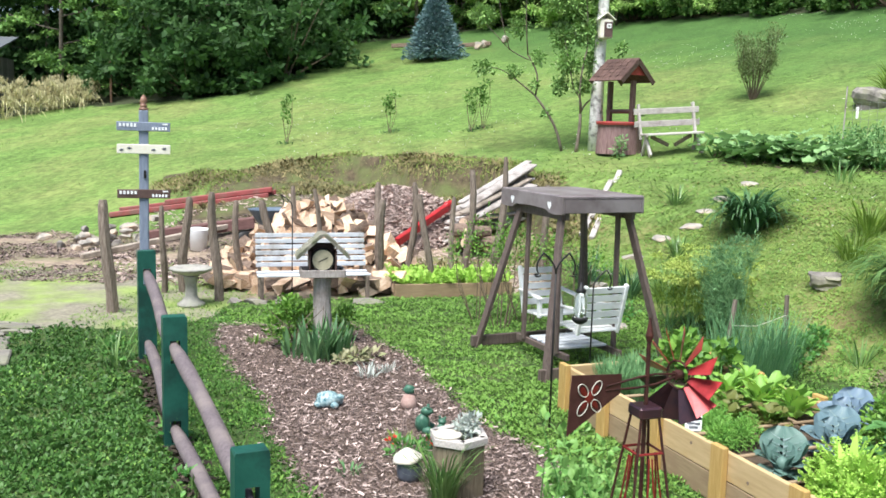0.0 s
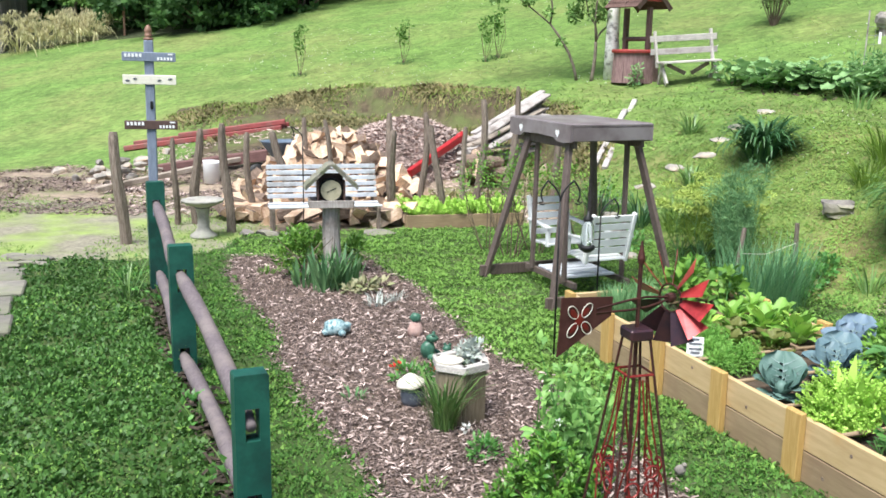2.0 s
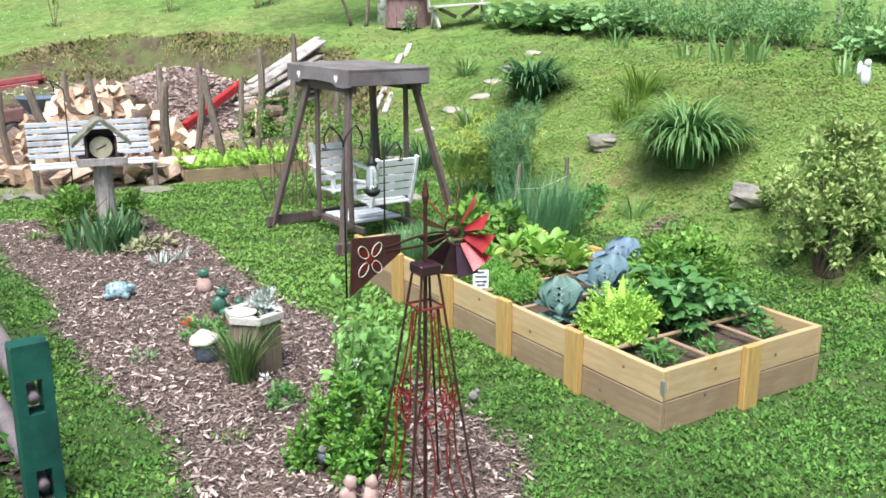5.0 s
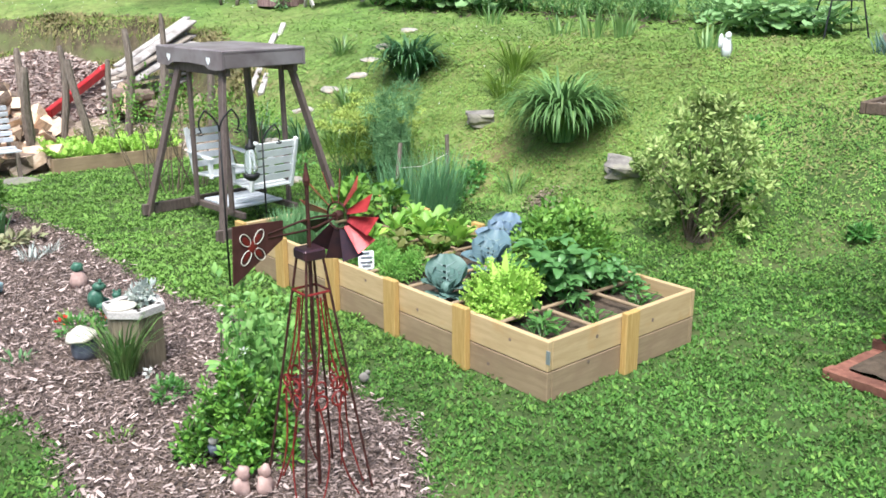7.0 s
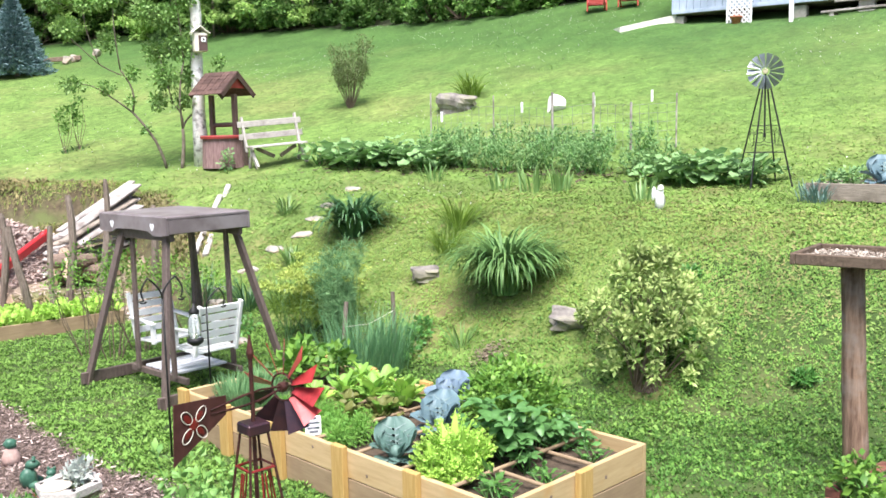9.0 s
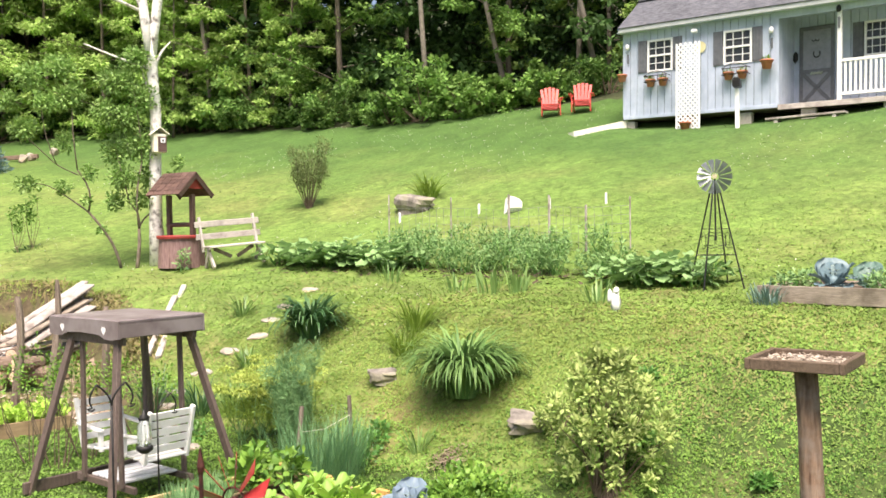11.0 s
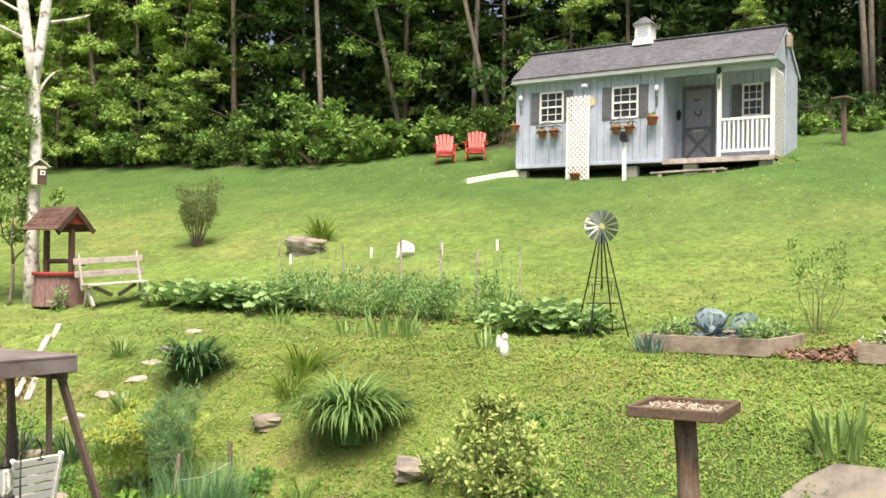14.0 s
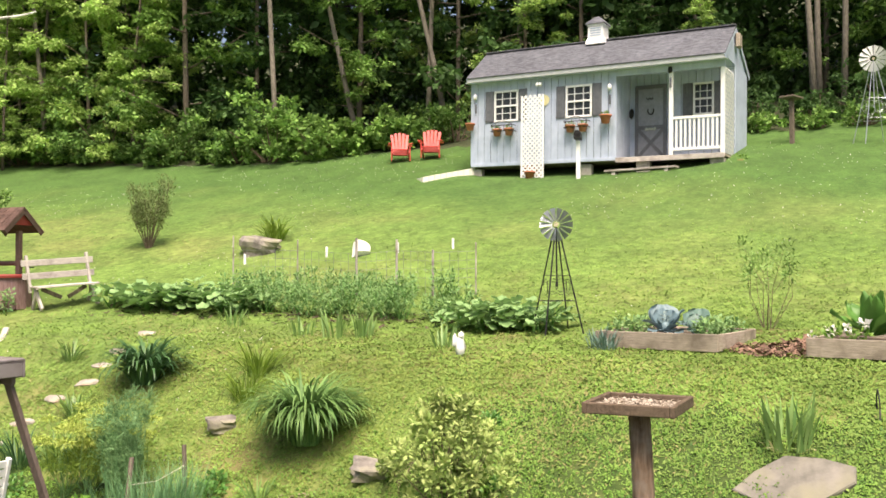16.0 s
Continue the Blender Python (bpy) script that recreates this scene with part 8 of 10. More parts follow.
crooked_tree(2.02, 19.4, "crooked small tree leaning over the lawn", [((0, 0, -0.05), (-0.59, 0.05, 1.12), 0.06, 0.042), ((-0.59, 0.05, 1.12), (-1.05, 0.1, 1.48), 0.035, 0.025), ((-1.05, 0.1, 1.48), (-1.6, 0.2, 1.70), 0.025, 0.012), ((-0.59, 0.05, 1.12), (-0.78, 0, 1.95), 0.036, 0.028), ((-0.78, 0, 1.95), (-0.85, -0.1, 3.2), 0.028, 0.012), ((-0.76, 0, 1.85), (-1.25, 0.1, 2.15), 0.022, 0.018), ((-1.25, 0.1, 2.15), (-1.85, 0.2, 2.75), 0.02, 0.01), ((-1.15, 0.1, 2.05), (-1.4, 0, 3.2), 0.02, 0.01)],
             [((-1.68, 0.2, 1.68), (0.28, 0.25, 0.16)), ((-1.06, 0.1, 1.62), (0.18, 0.18, 0.14)), ((-0.56, 0, 1.9), (0.16, 0.16, 0.18)), ((-1.0, 0, 2.5), (0.22, 0.22, 0.2)), ((-1.72, 0.2, 2.75), (0.3, 0.28, 0.24)), ((-1.3, 0, 3.25), (0.34, 0.3, 0.24)), ((-0.86, -0.1, 3.4), (0.3, 0.3, 0.28)), ((-1.6, 0.1, 3.75), (0.34, 0.3, 0.25)), ((-1.05, 0, 3.95), (0.36, 0.3, 0.25)), ((-0.62, 0, 1.35), (0.1, 0.1, 0.1)), ((-0.35, 0, 0.75), (0.12, 0.12, 0.08)), ((-2.0, 0.2, 3.3), (0.25, 0.25, 0.2))], 4600, TREELET, 0.078)
crooked_tree(2.28, 19.15, "small many-stemmed tree beside the birch", [((0, 0, -0.05), (0.06, 0, 0.78), 0.075, 0.055), ((0.06, 0, 0.78), (-0.10, 0, 1.3), 0.035, 0.025), ((-0.10, 0, 1.3), (-0.35, 0.1, 2.5), 0.025, 0.012), ((0.06, 0, 0.78), (0.36, 0.05, 1.15), 0.04, 0.03), ((0.36, 0.05, 1.15), (0.42, 0.1, 2.6), 0.03, 0.012), ((0.06, 0, 0.78), (0.14, -0.1, 2.1), 0.04, 0.026), ((0.14, -0.1, 2.1), (0.0, -0.1, 3.6), 0.026, 0.012)],
             [((-0.38, 0.1, 1.35), (0.2, 0.2, 0.2)), ((0.1, 0, 1.35), (0.28, 0.25, 0.18)), ((-0.2, 0, 1.8), (0.34, 0.3, 0.25)), ((0.3, 0.1, 1.8), (0.2, 0.22, 0.28)), ((-0.35, 0.1, 2.3), (0.28, 0.28, 0.28)), ((0.1, 0, 2.4), (0.36, 0.3, 0.3)), ((0.42, 0.1, 2.7), (0.22, 0.22, 0.3)), ((-0.15, 0, 2.95), (0.38, 0.32, 0.3)), ((-0.55, 0, 3.1), (0.3, 0.3, 0.25)), ((0.2, 0, 3.4), (0.34, 0.3, 0.3)), ((-0.3, 0, 3.7), (0.4, 0.35, 0.3)), ((0.1, 0, 4.15), (0.36, 0.3, 0.25)), ((0.75, 0, 1.75), (0.14, 0.14, 0.2)), ((0.85, 0, 2.1), (0.12, 0.12, 0.15))], 8200, TREELET, 0.08)
for x, y, h in ((-4.59, 23.5, 1.2), (-1.96, 23.5, 1.0), (0.4, 22.8, 1.15), (0.1, 22.6, 1.0)):
    plant("sapling", on_land(x, y), "thin young sapling standing in the meadow", "saplings", "sapling", stems=stems([(0.15 * math.sin(k * 2), 0.15 * math.cos(k * 2), h * (0.8 + 0.05 * k)) for k in range(5)], 0.02, 0.007), foliage=foliage(210, [(0, 0, h * 0.6), (0.05, 0, h * 0.95), (-0.08, 0.05, h * 0.8)], [(0.14, 0.14, 0.2), (0.16, 0.15, 0.1), (0.12, 0.12, 0.12)], 0.085, 0.55, WOODS, hollow=0.1), grass=tuft(40, 0.22, 0.16, 0.02, 0.8, LILY_DARK, (0.3, 1.1), "grass"))
tops = [(0.5 * math.sin(k * 2.4) * (0.5 + 0.12 * (k % 5)), 0.5 * math.cos(k * 2.4) * (0.5 + 0.12 * (k % 5)), 0.95 + 0.13 * (k % 5)) for k in range(22)]
plant("shrub", on_land(6.58, 21.7, 30), "vase-shaped grey-green shrub in the meadow", "", "bush", stems=stems(tops, 0.05, 0.011), foliage=foliage(6200, tops + [(0.85 * a, 0.85 * b, 0.62 * c) for a, b, c in tops], [(0.16, 0.16, 0.26)] * 44, 0.055, 0.4, leaf_mat("olive_leaf", (0.13, 0.19, 0.07), (0.27, 0.33, 0.14), 0.2), hollow=0.05))
broken_rock(8.22, 18.95, (0.40, 0.28, 0.22), 5.2, "large grey-brown boulder in the meadow", -20, (6, 8))
rock(9.55, 16.8, (0.26, 0.2, 0.2), 13, mat("white_rock", (0.72, 0.70, 0.66), (0.84, 0.83, 0.8), 8, 0.8, 0.3), "white painted rock in the meadow", name="white_rock")

# ---- vegetable row along the terrace ----
SQ = [big_leaf("leaf", 0.22, 0.25, SQUASH, 0.15, 0.08, 5, 5, k) for k in range(4)]


def squash(x, y, size, label, n=22, group="squash plants"):
    p = thing("squash_plant", on_land(x, y, random.uniform(0, 360)), label, "vegetable", group)
    for i in range(n):
        a, r = random.uniform(0, 360), size * 0.42 * math.sqrt(random.random())
        h = size * random.uniform(0.10, 0.50) * (1 - 0.5 * r / size)
        piece("leaf", SQ[i % 4], p, pose(r * math.cos(radians(a)), r * math.sin(radians(a)), h, 0, 0, a) @ pose(0, 0, 0, random.uniform(-28, 28), random.uniform(-25, 38), 0) @ Matrix.Diagonal((size * random.uniform(0.6, 1.05),) * 3 + (1,)))
    piece("branching", stems([(0.3 * size * math.sin(k * 2.4), 0.3 * size * math.cos(k * 2.4), 0.35 * size) for k in range(8)], 0.05, 0.012, GREENS), p, Matrix())


for i in range(13):
    u = i / 12
    squash(4.75 + 1.5 * u + random.uniform(-0.1, 0.1), 17.1 - 2.0 * u + random.uniform(-0.2, 0.2), random.uniform(0.8, 1.05), "leafy squash plant in the terrace row", 32)
for i in range(7):
    squash(8.0 + 0.12 * i + random.uniform(-0.1, 0.1), 10.9 - 0.16 * i + random.uniform(-0.25, 0.25), random.uniform(0.8, 1.05), "leafy squash plant at the row end", 30)


TOMATO = leaf_mat("tomato_leaf", (0.125, 0.28, 0.095), (0.29, 0.46, 0.18), 0.3, 0.55, 0.25)


def tomato(x, y, h, label):
    tops = [(0.2 * math.sin(k * 2.4 + 3 * x), 0.2 * math.cos(k * 2.4 + 3 * x), h * (0.7 + 0.05 * (k % 6))) for k in range(7)]
    plant("tomato_plant", on_land(x, y), label, "tomato plants", "vegetable", stems=stems(tops, 0.05, 0.010, GREENS), foliage=foliage(330, [(0.9 * a, 0.9 * b, c * u) for a, b, c in tops for u in (0.4, 0.7, 1.0)], [(0.09, 0.09, 0.09)] * 21, 0.078, 0.3, TOMATO, hollow=0.1))


for i in range(17):
    u = i / 16
    tomato(6.15 + 2.2 * u + random.uniform(-0.15, 0.15), 15.4 - 3.9 * u + random.uniform(-0.2, 0.2), random.uniform(0.32, 0.66), "staked bushy tomato plant in the row")
for i in range(10):
    u = i / 9
    tomato(6.9 + 2.0 * u + random.uniform(-0.15, 0.15), 16.2 - 3.2 * u + random.uniform(-0.2, 0.2), random.uniform(0.3, 0.6), "bushy bean plant behind the tomatoes")
x, y = rng.uniform(0, 1, 700), rng.normal(0, 0.35, 700)
chips("garden_soil", 4.7 + 4.0 * x + 0.85 * y, 17.3 - 6.6 * x + 0.5 * y, 0.09, SOIL, "dark soil along the vegetable row", 0.03)


def wire_fence():
    f = thing("wire_fence", pose(0, 0, 0), "thin wire mesh fence on metal posts", "fence")
    posts = [(6.75, 16.75), (7.55, 15.6), (8.13, 14.4), (8.71, 13.98), (9.03, 13.3), (9.55, 12.75)]
    for i, (x, y) in enumerate(posts):
        bm = bmesh.new()
        z = float(land(x, y))
        tube(bm, [(x, y, z), (x + 0.01, y, z + (1.02, 0.95, 1.03, 0.95, 0.8, 0.9)[i])], 0.022 if i in (2, 3, 4) else 0.013, 6)
        part("post", bm, GREY_WOOD, f)
    for (x0, y0), (x1, y1) in zip(posts, posts[1:]):
        bm = bmesh.new()
        n = max(4, int(math.hypot(x1 - x0, y1 - y0) / 0.15))
        a, b = Vector((x0, y0, float(land(x0, y0)))), Vector((x1, y1, float(land(x1, y1))))
        for k in range(n + 1):
            p = a.lerp(b, k / n)
            tube(bm, [p, p + Vector((0, 0, 0.75))], 0.0028, 4, False)
        for k in range(6):
            tube(bm, [a + Vector((0, 0, 0.15 * k)), b + Vector((0, 0, 0.15 * k))], 0.0028, 4, False)
        part("mesh_panel", bm, WIRE, f, "thin square wire mesh")
    for x, y in ((10.1, 16.25), (9.0, 17.3), (10.97, 15.5), (7.6, 18.3)):
        s = thing("row_marker", on_land(x, y), "short white marker stick in the grass", "marker", "white markers")
        bm = bmesh.new()
        box(bm, (0, 0, 0.1), (0.05, 0.02, 0.24), None, 0.004)
        part("stick", bm, SHED_TRIM, s)


wire_fence()


def grey_windmill(m, h, label, blade=GALV, leg=BLACK_IRON):
    w = thing("garden_windmill", m, label, "windmill", "grey windmills")
    s0, s1, top = h * 0.185, h * 0.035, h * 0.86
    cs = [(1.414 * math.cos(radians(q)), 1.414 * math.sin(radians(q))) for q in (-113, -23, 67, 157)]
    for a, b in cs:
        bm = bmesh.new()
        tube(bm, [(a * s0, b * s0, -0.02), (a * s1, b * s1, top)], 0.011, 6)
        part("leg", bm, leg, w)
    for k in range(4):
        (a, b), (c, d) = cs[k], cs[(k + 1) % 4]
        for u in (0.35, 0.62):
            q = s0 + (s1 - s0) * u
            bm = bmesh.new()
            tube(bm, [(a * q, b * q, top * u), (c * q, d * q, top * u)], 0.005, 5)
            part("cross_bar", bm, leg, w)
        n, t = Vector(((a + c) / 2, (b + d) / 2, 0)), Vector((c - a, d - b, 0)) / 2
        for side in (-1, 1):
            bm = bmesh.new()
            q = s0 + (s1 - s0) * 0.5
            tube(bm, [n * q + t * q * side * 0.5 * math.cos(p) + Vector((0, 0, top * 0.5 + side * 0.02 + 0.09 * math.sin(p) * h / 1.5)) for p in np.linspace(0, 5.5, 12)], 0.0035, 5)
            part("scroll", bm, leg, w)
    bm = bmesh.new()
    tube(bm, [(0, 0, top * 0.5), (0, 0, h * 0.99)], 0.012, 6)
    part("pole", bm, leg, w)
    ring = pose(0, -0.06, h, 90, 0, 0)
    bm = bmesh.new()
    lathe(bm, [(0.03, -0.02), (0.036, 0), (0.03, 0.02)], 12, ring)
    part("hub", bm, DIAL, w, "yellowish hub")
    for k in range(14):
        a0 = 2 * math.pi * k / 14
        bm = bmesh.new()
        vs = []
        for r, half, z in ((h * 0.035, h * 0.007, 0.004), (h * 0.152, h * 0.0265, 0.034)):
            for e in (-1, 1):
                vs.append(bm.verts.new(ring @ Vector((r * math.cos(a0) - e * half * math.sin(a0), r * math.sin(a0) + e * half * math.cos(a0), e * z))))
        bm.faces.new((vs[0], vs[1], vs[3], vs[2]))
        bmesh.ops.solidify(bm, geom=list(bm.faces), thickness=0.003)
        part("blade", bm, blade, w, "galvanised blade")
    bm = bmesh.new()
    box(bm, (0, 0.30 * h / 1.5, h), (0.006, 0.18 * h / 1.5, 0.14 * h / 1.5), None, 0)
    tube(bm, [(0, -0.06, h), (0, 0.25 * h / 1.5, h)], 0.008, 5)
    part("tail", bm, blade, w)


grey_windmill(on_land(8.66, 9.62, -42), 1.49, "grey metal garden windmill on black legs")
grey_windmill(on_land(22.9, 13.5, -58), 2.25, "tall pale metal windmill by the woods", SHED_TRIM, GALV)

# ---- upper beds ----
def upper_bed(m, lx, ly, label, group="upper beds"):
    return low_bed(m, lx, ly, 0.20, label, WEATHERED, group, 0.7)


UB = on_land(9.05, 7.85, -70.5, dz=-0.02)
UB.translation.z = 1.53
upper_bed(UB, 1.5, 1.30, "weathered timber bed with a large cabbage")
cabbage(UB @ pose(0.0, -0.33, 0.14, 0, 0, 112), 1.5, "big pale blue cabbage in the upper bed", 1, "upper cabbages")
cabbage(UB @ pose(0.24, 0.05, 0.14, 0, 0, 80), 1.2, "blue-green cabbage in the upper bed", 0, "upper cabbages")
for i in range(13):
    broad_plant(UB @ pose((-0.55, 0.55, -0.48, 0.42, 0.6)[i % 5] + random.uniform(-0.1, 0.1), -0.45 + 0.075 * i, 0.11, 0, 0, 40 * i), 0.62, "pale green leafy plant round the cabbage", SQUASH, 50, "upper bed greens", "leafy_plant")
UB2 = on_land(9.95, 5.55, -70.5, dz=0)
UB2.translation.z = 1.52
upper_bed(UB2, 1.5, 1.30, "weathered timber bed with large leaves")
HORSE = [big_leaf("leaf", 0.5, 0.2, GREENS, 0.3, 0.12, 6, 4, k) for k in range(3)]
t = thing("rhubarb_plant", UB2 @ pose(-0.25, 0.1, 0.12), "large-leaved rhubarb plant in the bed", "vegetable")
for i in range(15):
    piece("leaf", HORSE[i % 3], t, pose(0, 0, 0.08, 0, 0, i * 137) @ pose(0.02, 0, 0, random.uniform(-20, 20), -25 - 45 * (i % 4) / 3, 0) @ Matrix.Diagonal((1.0, 1.2, 1.0, 1)))
plant("white_flowers", UB2 @ pose(-0.45, -0.4, 0.1), "white petunias spilling over the bed", "", "flowers", foliage=foliage(200, [(0, 0, 0.1)], [(0.3, 0.2, 0.12)], 0.07, 0.5, BUSH), blooms=foliage(60, [(0.05, -0.05, 0.2), (-0.15, 0, 0.17), (0.2, 0.05, 0.25), (-0.3, -0.1, 0.1)], [(0.05, 0.05, 0.04)] * 4, 0.06, 0.9, PETAL_WHITE, "blooms", 0.1))
x, y = scatter(7000, 8.6, 11.5, 5.2, 7.8)
k = (np.abs((x - 9.3) * 0.33 + (y - 6.6) * 0.94) < 0.5 + 0.1 * np.sin(5 * x)) & (x > 8.85)
chips("red_mulch", x[k], y[k], 0.08, CHIP_RED, "reddish bark mulch between the beds", 0.024)
for x, y, s in ((-0.60, -0.80, 0.3), (-0.5, -0.84, 0.26), (-0.68, -0.78, 0.28)):
    plant("grey_tuft", UB @ pose(x, y, 0.0), "grey-green tuft in front of the bed", "grey tufts", "plant", blades=tuft(26, 0.10, s * 1.1, 0.016, 0.6, CABBAGE, (0, 0.6)))
tops = [(0.3 * math.sin(k * 2.4), 0.3 * math.cos(k * 2.4), 0.7 + 0.08 * (k % 6)) for k in range(10)]
plant("sapling", on_land(10.7, 7.75), "thin leafy sapling between the beds", "", "sapling", stems=stems(tops, 0.05, 0.005), foliage=foliage(700, tops, [(0.14, 0.14, 0.2)] * 10, 0.06, 0.4, TREELET, hollow=0.1))
hook(on_land(8.05, 4.62, 40, dz=-0.9), 1.15, "black iron hook at the terrace edge", False, 0.12)


# ---- the shed ----
RAMP_CREAM = mat("pale_ramp_board", (0.72, 0.70, 0.60), (0.84, 0.82, 0.73), 5, 0.7, 0.15, (1, 8, 8))
FASCIA = mat("pale_grey_trim", (0.38, 0.41, 0.43), (0.48, 0.51, 0.53), 6, 0.6, 0.06)
SHED = pose(15.64, 21.35, 5.49, 0, 1.1, -62.9)
SL, SD, SH, RIDGE_Y = 7.1, 2.65, 2.49, 1.05


def shed():
    s = thing("garden_shed", SHED, "pale blue-grey shed with porch and shingled roof", "shed")
    holes = [(0.72, 1.46, 1.25, 2.13), (2.87, 3.62, 1.22, 2.10)]
    porch = 4.28

    def siding(x0, x1, y, z0, z1, turn=0.0, cuts=(), name="siding_board"):
        """Upright boards in the plane y, between x0 and x1; turn 90 runs them along y instead."""
        n = max(1, round(abs(x1 - x0) / 0.2))
        w = (x1 - x0) / n
        for i in range(n):
            a, b = x0 + w * i, x0 + w * (i + 1)
            spans = [(z0, z1)]
            for c in cuts:
                if a < c[1] - 0.02 and b > c[0] + 0.02:
                    spans = [(z0, c[2]), (c[3], z1)]
            for lo, hi in spans:
                bm = bmesh.new()
                box(bm, ((a + b) / 2, 0, (lo + hi) / 2), (w - 0.012, 0.03, hi - lo), None, 0.004)
                o = part(name, bm, SHED_PAINT, s)
                o.matrix_local = pose(0, y, 0) if not turn else pose(y, 0, 0, 0, 0, 90)
    siding(0, porch, 0.0, 0.09, SH, cuts=holes)
    siding(0, SD, 0.0, 0.09, SH, 90)
    siding(1.15, SD, SL, 0.06, SH, 90)
    siding(0.0, 1.2, porch, 0.06, SH, 90)
    siding(porch, SL, 1.2, 0.06, SH, cuts=[(6.01, 6.56, 1.25, 2.12)])
    # closed body behind the boards, inside shade put into its near-black colour
    # last panel: unseen, added below the floor to block light through the gap
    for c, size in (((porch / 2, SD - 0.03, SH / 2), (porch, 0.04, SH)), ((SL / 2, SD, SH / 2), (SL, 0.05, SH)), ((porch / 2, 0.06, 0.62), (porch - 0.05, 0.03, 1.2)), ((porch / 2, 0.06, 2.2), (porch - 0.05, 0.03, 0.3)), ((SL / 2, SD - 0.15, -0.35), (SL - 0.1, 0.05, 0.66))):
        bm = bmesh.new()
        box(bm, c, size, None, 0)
        part("dark_backing", bm, INSIDE_SHADE, s)
    bm = bmesh.new()
    box(bm, (SL / 2, SD / 2 + 0.02, 0.03), (SL, SD, 0.06), None, 0)
    part("floor", bm, WEATHERED, s)
    bm = bmesh.new()
    box(bm, (SL / 2, SD / 2 + 0.1, SH - 0.02), (SL - 0.06, SD - 0.3, 0.03), None, 0)
    part("porch_ceiling", bm, SHED_PAINT, s)
    for x0, x1 in ((0, porch), (porch, SL)):
        bm = bmesh.new()
        box(bm, ((x0 + x1) / 2, -0.025, 0.01 if x0 else 0.05), (x1 - x0 - 0.01, 0.045, 0.13 if x0 else 0.09), None, 0.006)
        part("sill_board", bm, GREY_PLANK if x0 else SHED_PAINT, s, "weathered porch edge board" if x0 else "")
    for x in (0.12, 1.95, 3.4, 5.0, 6.9):
        for y in (0.15, 2.4):
            bm = bmesh.new()
            h = 5.5 - float(land(*(SHED @ Vector((x, y, 0))).xy)) + 0.12
            box(bm, (x, y, -0.05 - h / 2), (0.36, 0.2, h), None, 0.008)
            part("block", bm, CONCRETE, s, "grey concrete block")
    # front header over the porch, corner boards
    bm = bmesh.new()
    box(bm, ((porch + SL) / 2, 0.0, SH - 0.13), (SL - porch, 0.05, 0.27), None, 0.004)
    part("header", bm, SHED_PAINT, s)
    for x in (0.03, porch - 0.03):
        bm = bmesh.new()
        box(bm, (x, -0.022, SH / 2 + 0.04), (0.09, 0.02, SH - 0.08), None, 0.004)
        part("corner_board", bm, SHED_PAINT, s)

    # roof: gambrel-free gable with courses of shingles
    ridge, over = 0.96, 0.05
    for sy, y0 in ((-1, -0.26), (1, SD + 0.2)):
        a, b = Vector((SL / 2, RIDGE_Y, SH + ridge)), Vector((SL / 2, y0, SH + 0.0))
        d = (b - a).normalized()
        nrm = Vector((0, 0.6 * sy, 0.8))
        bm = bmesh.new()
        board(bm, a, b, SL + 2 * over, 0.05, nrm, 0.004)
        roof = part("roof_slope", bm, SHINGLE_GREY, s, "grey shingled roof slope")
        rows = 13
        for r in range(rows):
            bm = bmesh.new()
            n = 24
            q = a.lerp(b, (r + 0.55) / rows) + nrm.normalized() * 0.034
            half = (b - a).length / rows * 0.56
            for c in range(n + 1):
                x0 = -over + (SL + 2 * over) * (c - 0.5 * (r % 2)) / n
                x1 = x0 + (SL + 2 * over) / n - 0.008
                x0, x1 = max(x0, -over), min(x1, SL + over)
                if x1 - x0 < 0.02:
                    continue
                p = Vector(((x0 + x1) / 2, q.y, q.z))
                board(bm, p - d * half, p + d * half, x1 - x0, 0.012, nrm + d * 0.12, 0)
            part("shingle_course", bm, SHINGLE_GREY, roof)
    bm = bmesh.new()
    board(bm, (-over, RIDGE_Y, SH + ridge + 0.05), (SL + over, RIDGE_Y, SH + ridge + 0.05), 0.2, 0.03)
    part("ridge_cap", bm, SHINGLE_GREY, s)
    bm = bmesh.new()
    box(bm, (SL / 2, -0.25, SH - 0.045), (SL + 2 * over, 0.03, 0.13), None, 0.006)
    part("fascia", bm, FASCIA, s, "pale grey fascia board")
    bm = bmesh.new()
    box(bm, (SL / 2, -0.11, SH - 0.09), (SL + 0.2, 0.26, 0.02), None, 0)
    part("soffit", bm, SHED_PAINT, s)
    for x in (0.0, SL):
        bm = bmesh.new()
        f0 = bm.faces.new([bm.verts.new((x, y, z)) for y, z in ((0, SH), (SD, SH), (RIDGE_Y, SH + ridge - 0.02))])
        ext = bmesh.ops.extrude_face_region(bm, geom=[f0])
        bmesh.ops.translate(bm, verts=[q for q in ext["geom"] if isinstance(q, bmesh.types.BMVert)], vec=(0.03 if x == 0 else -0.03, 0, 0))
        bmesh.ops.recalc_face_normals(bm, faces=bm.faces)
        part("gable", bm, SHED_PAINT, s)
        for y0 in (-0.26, SD + 0.2):
            bm = bmesh.new()
            xx = -over + 0.012 if x == 0 else SL + over - 0.012
            board(bm, (xx, RIDGE_Y, SH + ridge - 0.06), (xx, y0, SH - 0.06), 0.024, 0.12, (0, 0.6 if y0 > 0 else -0.6, 0.8))
            part("rake_board", bm, SHED_PAINT, s)

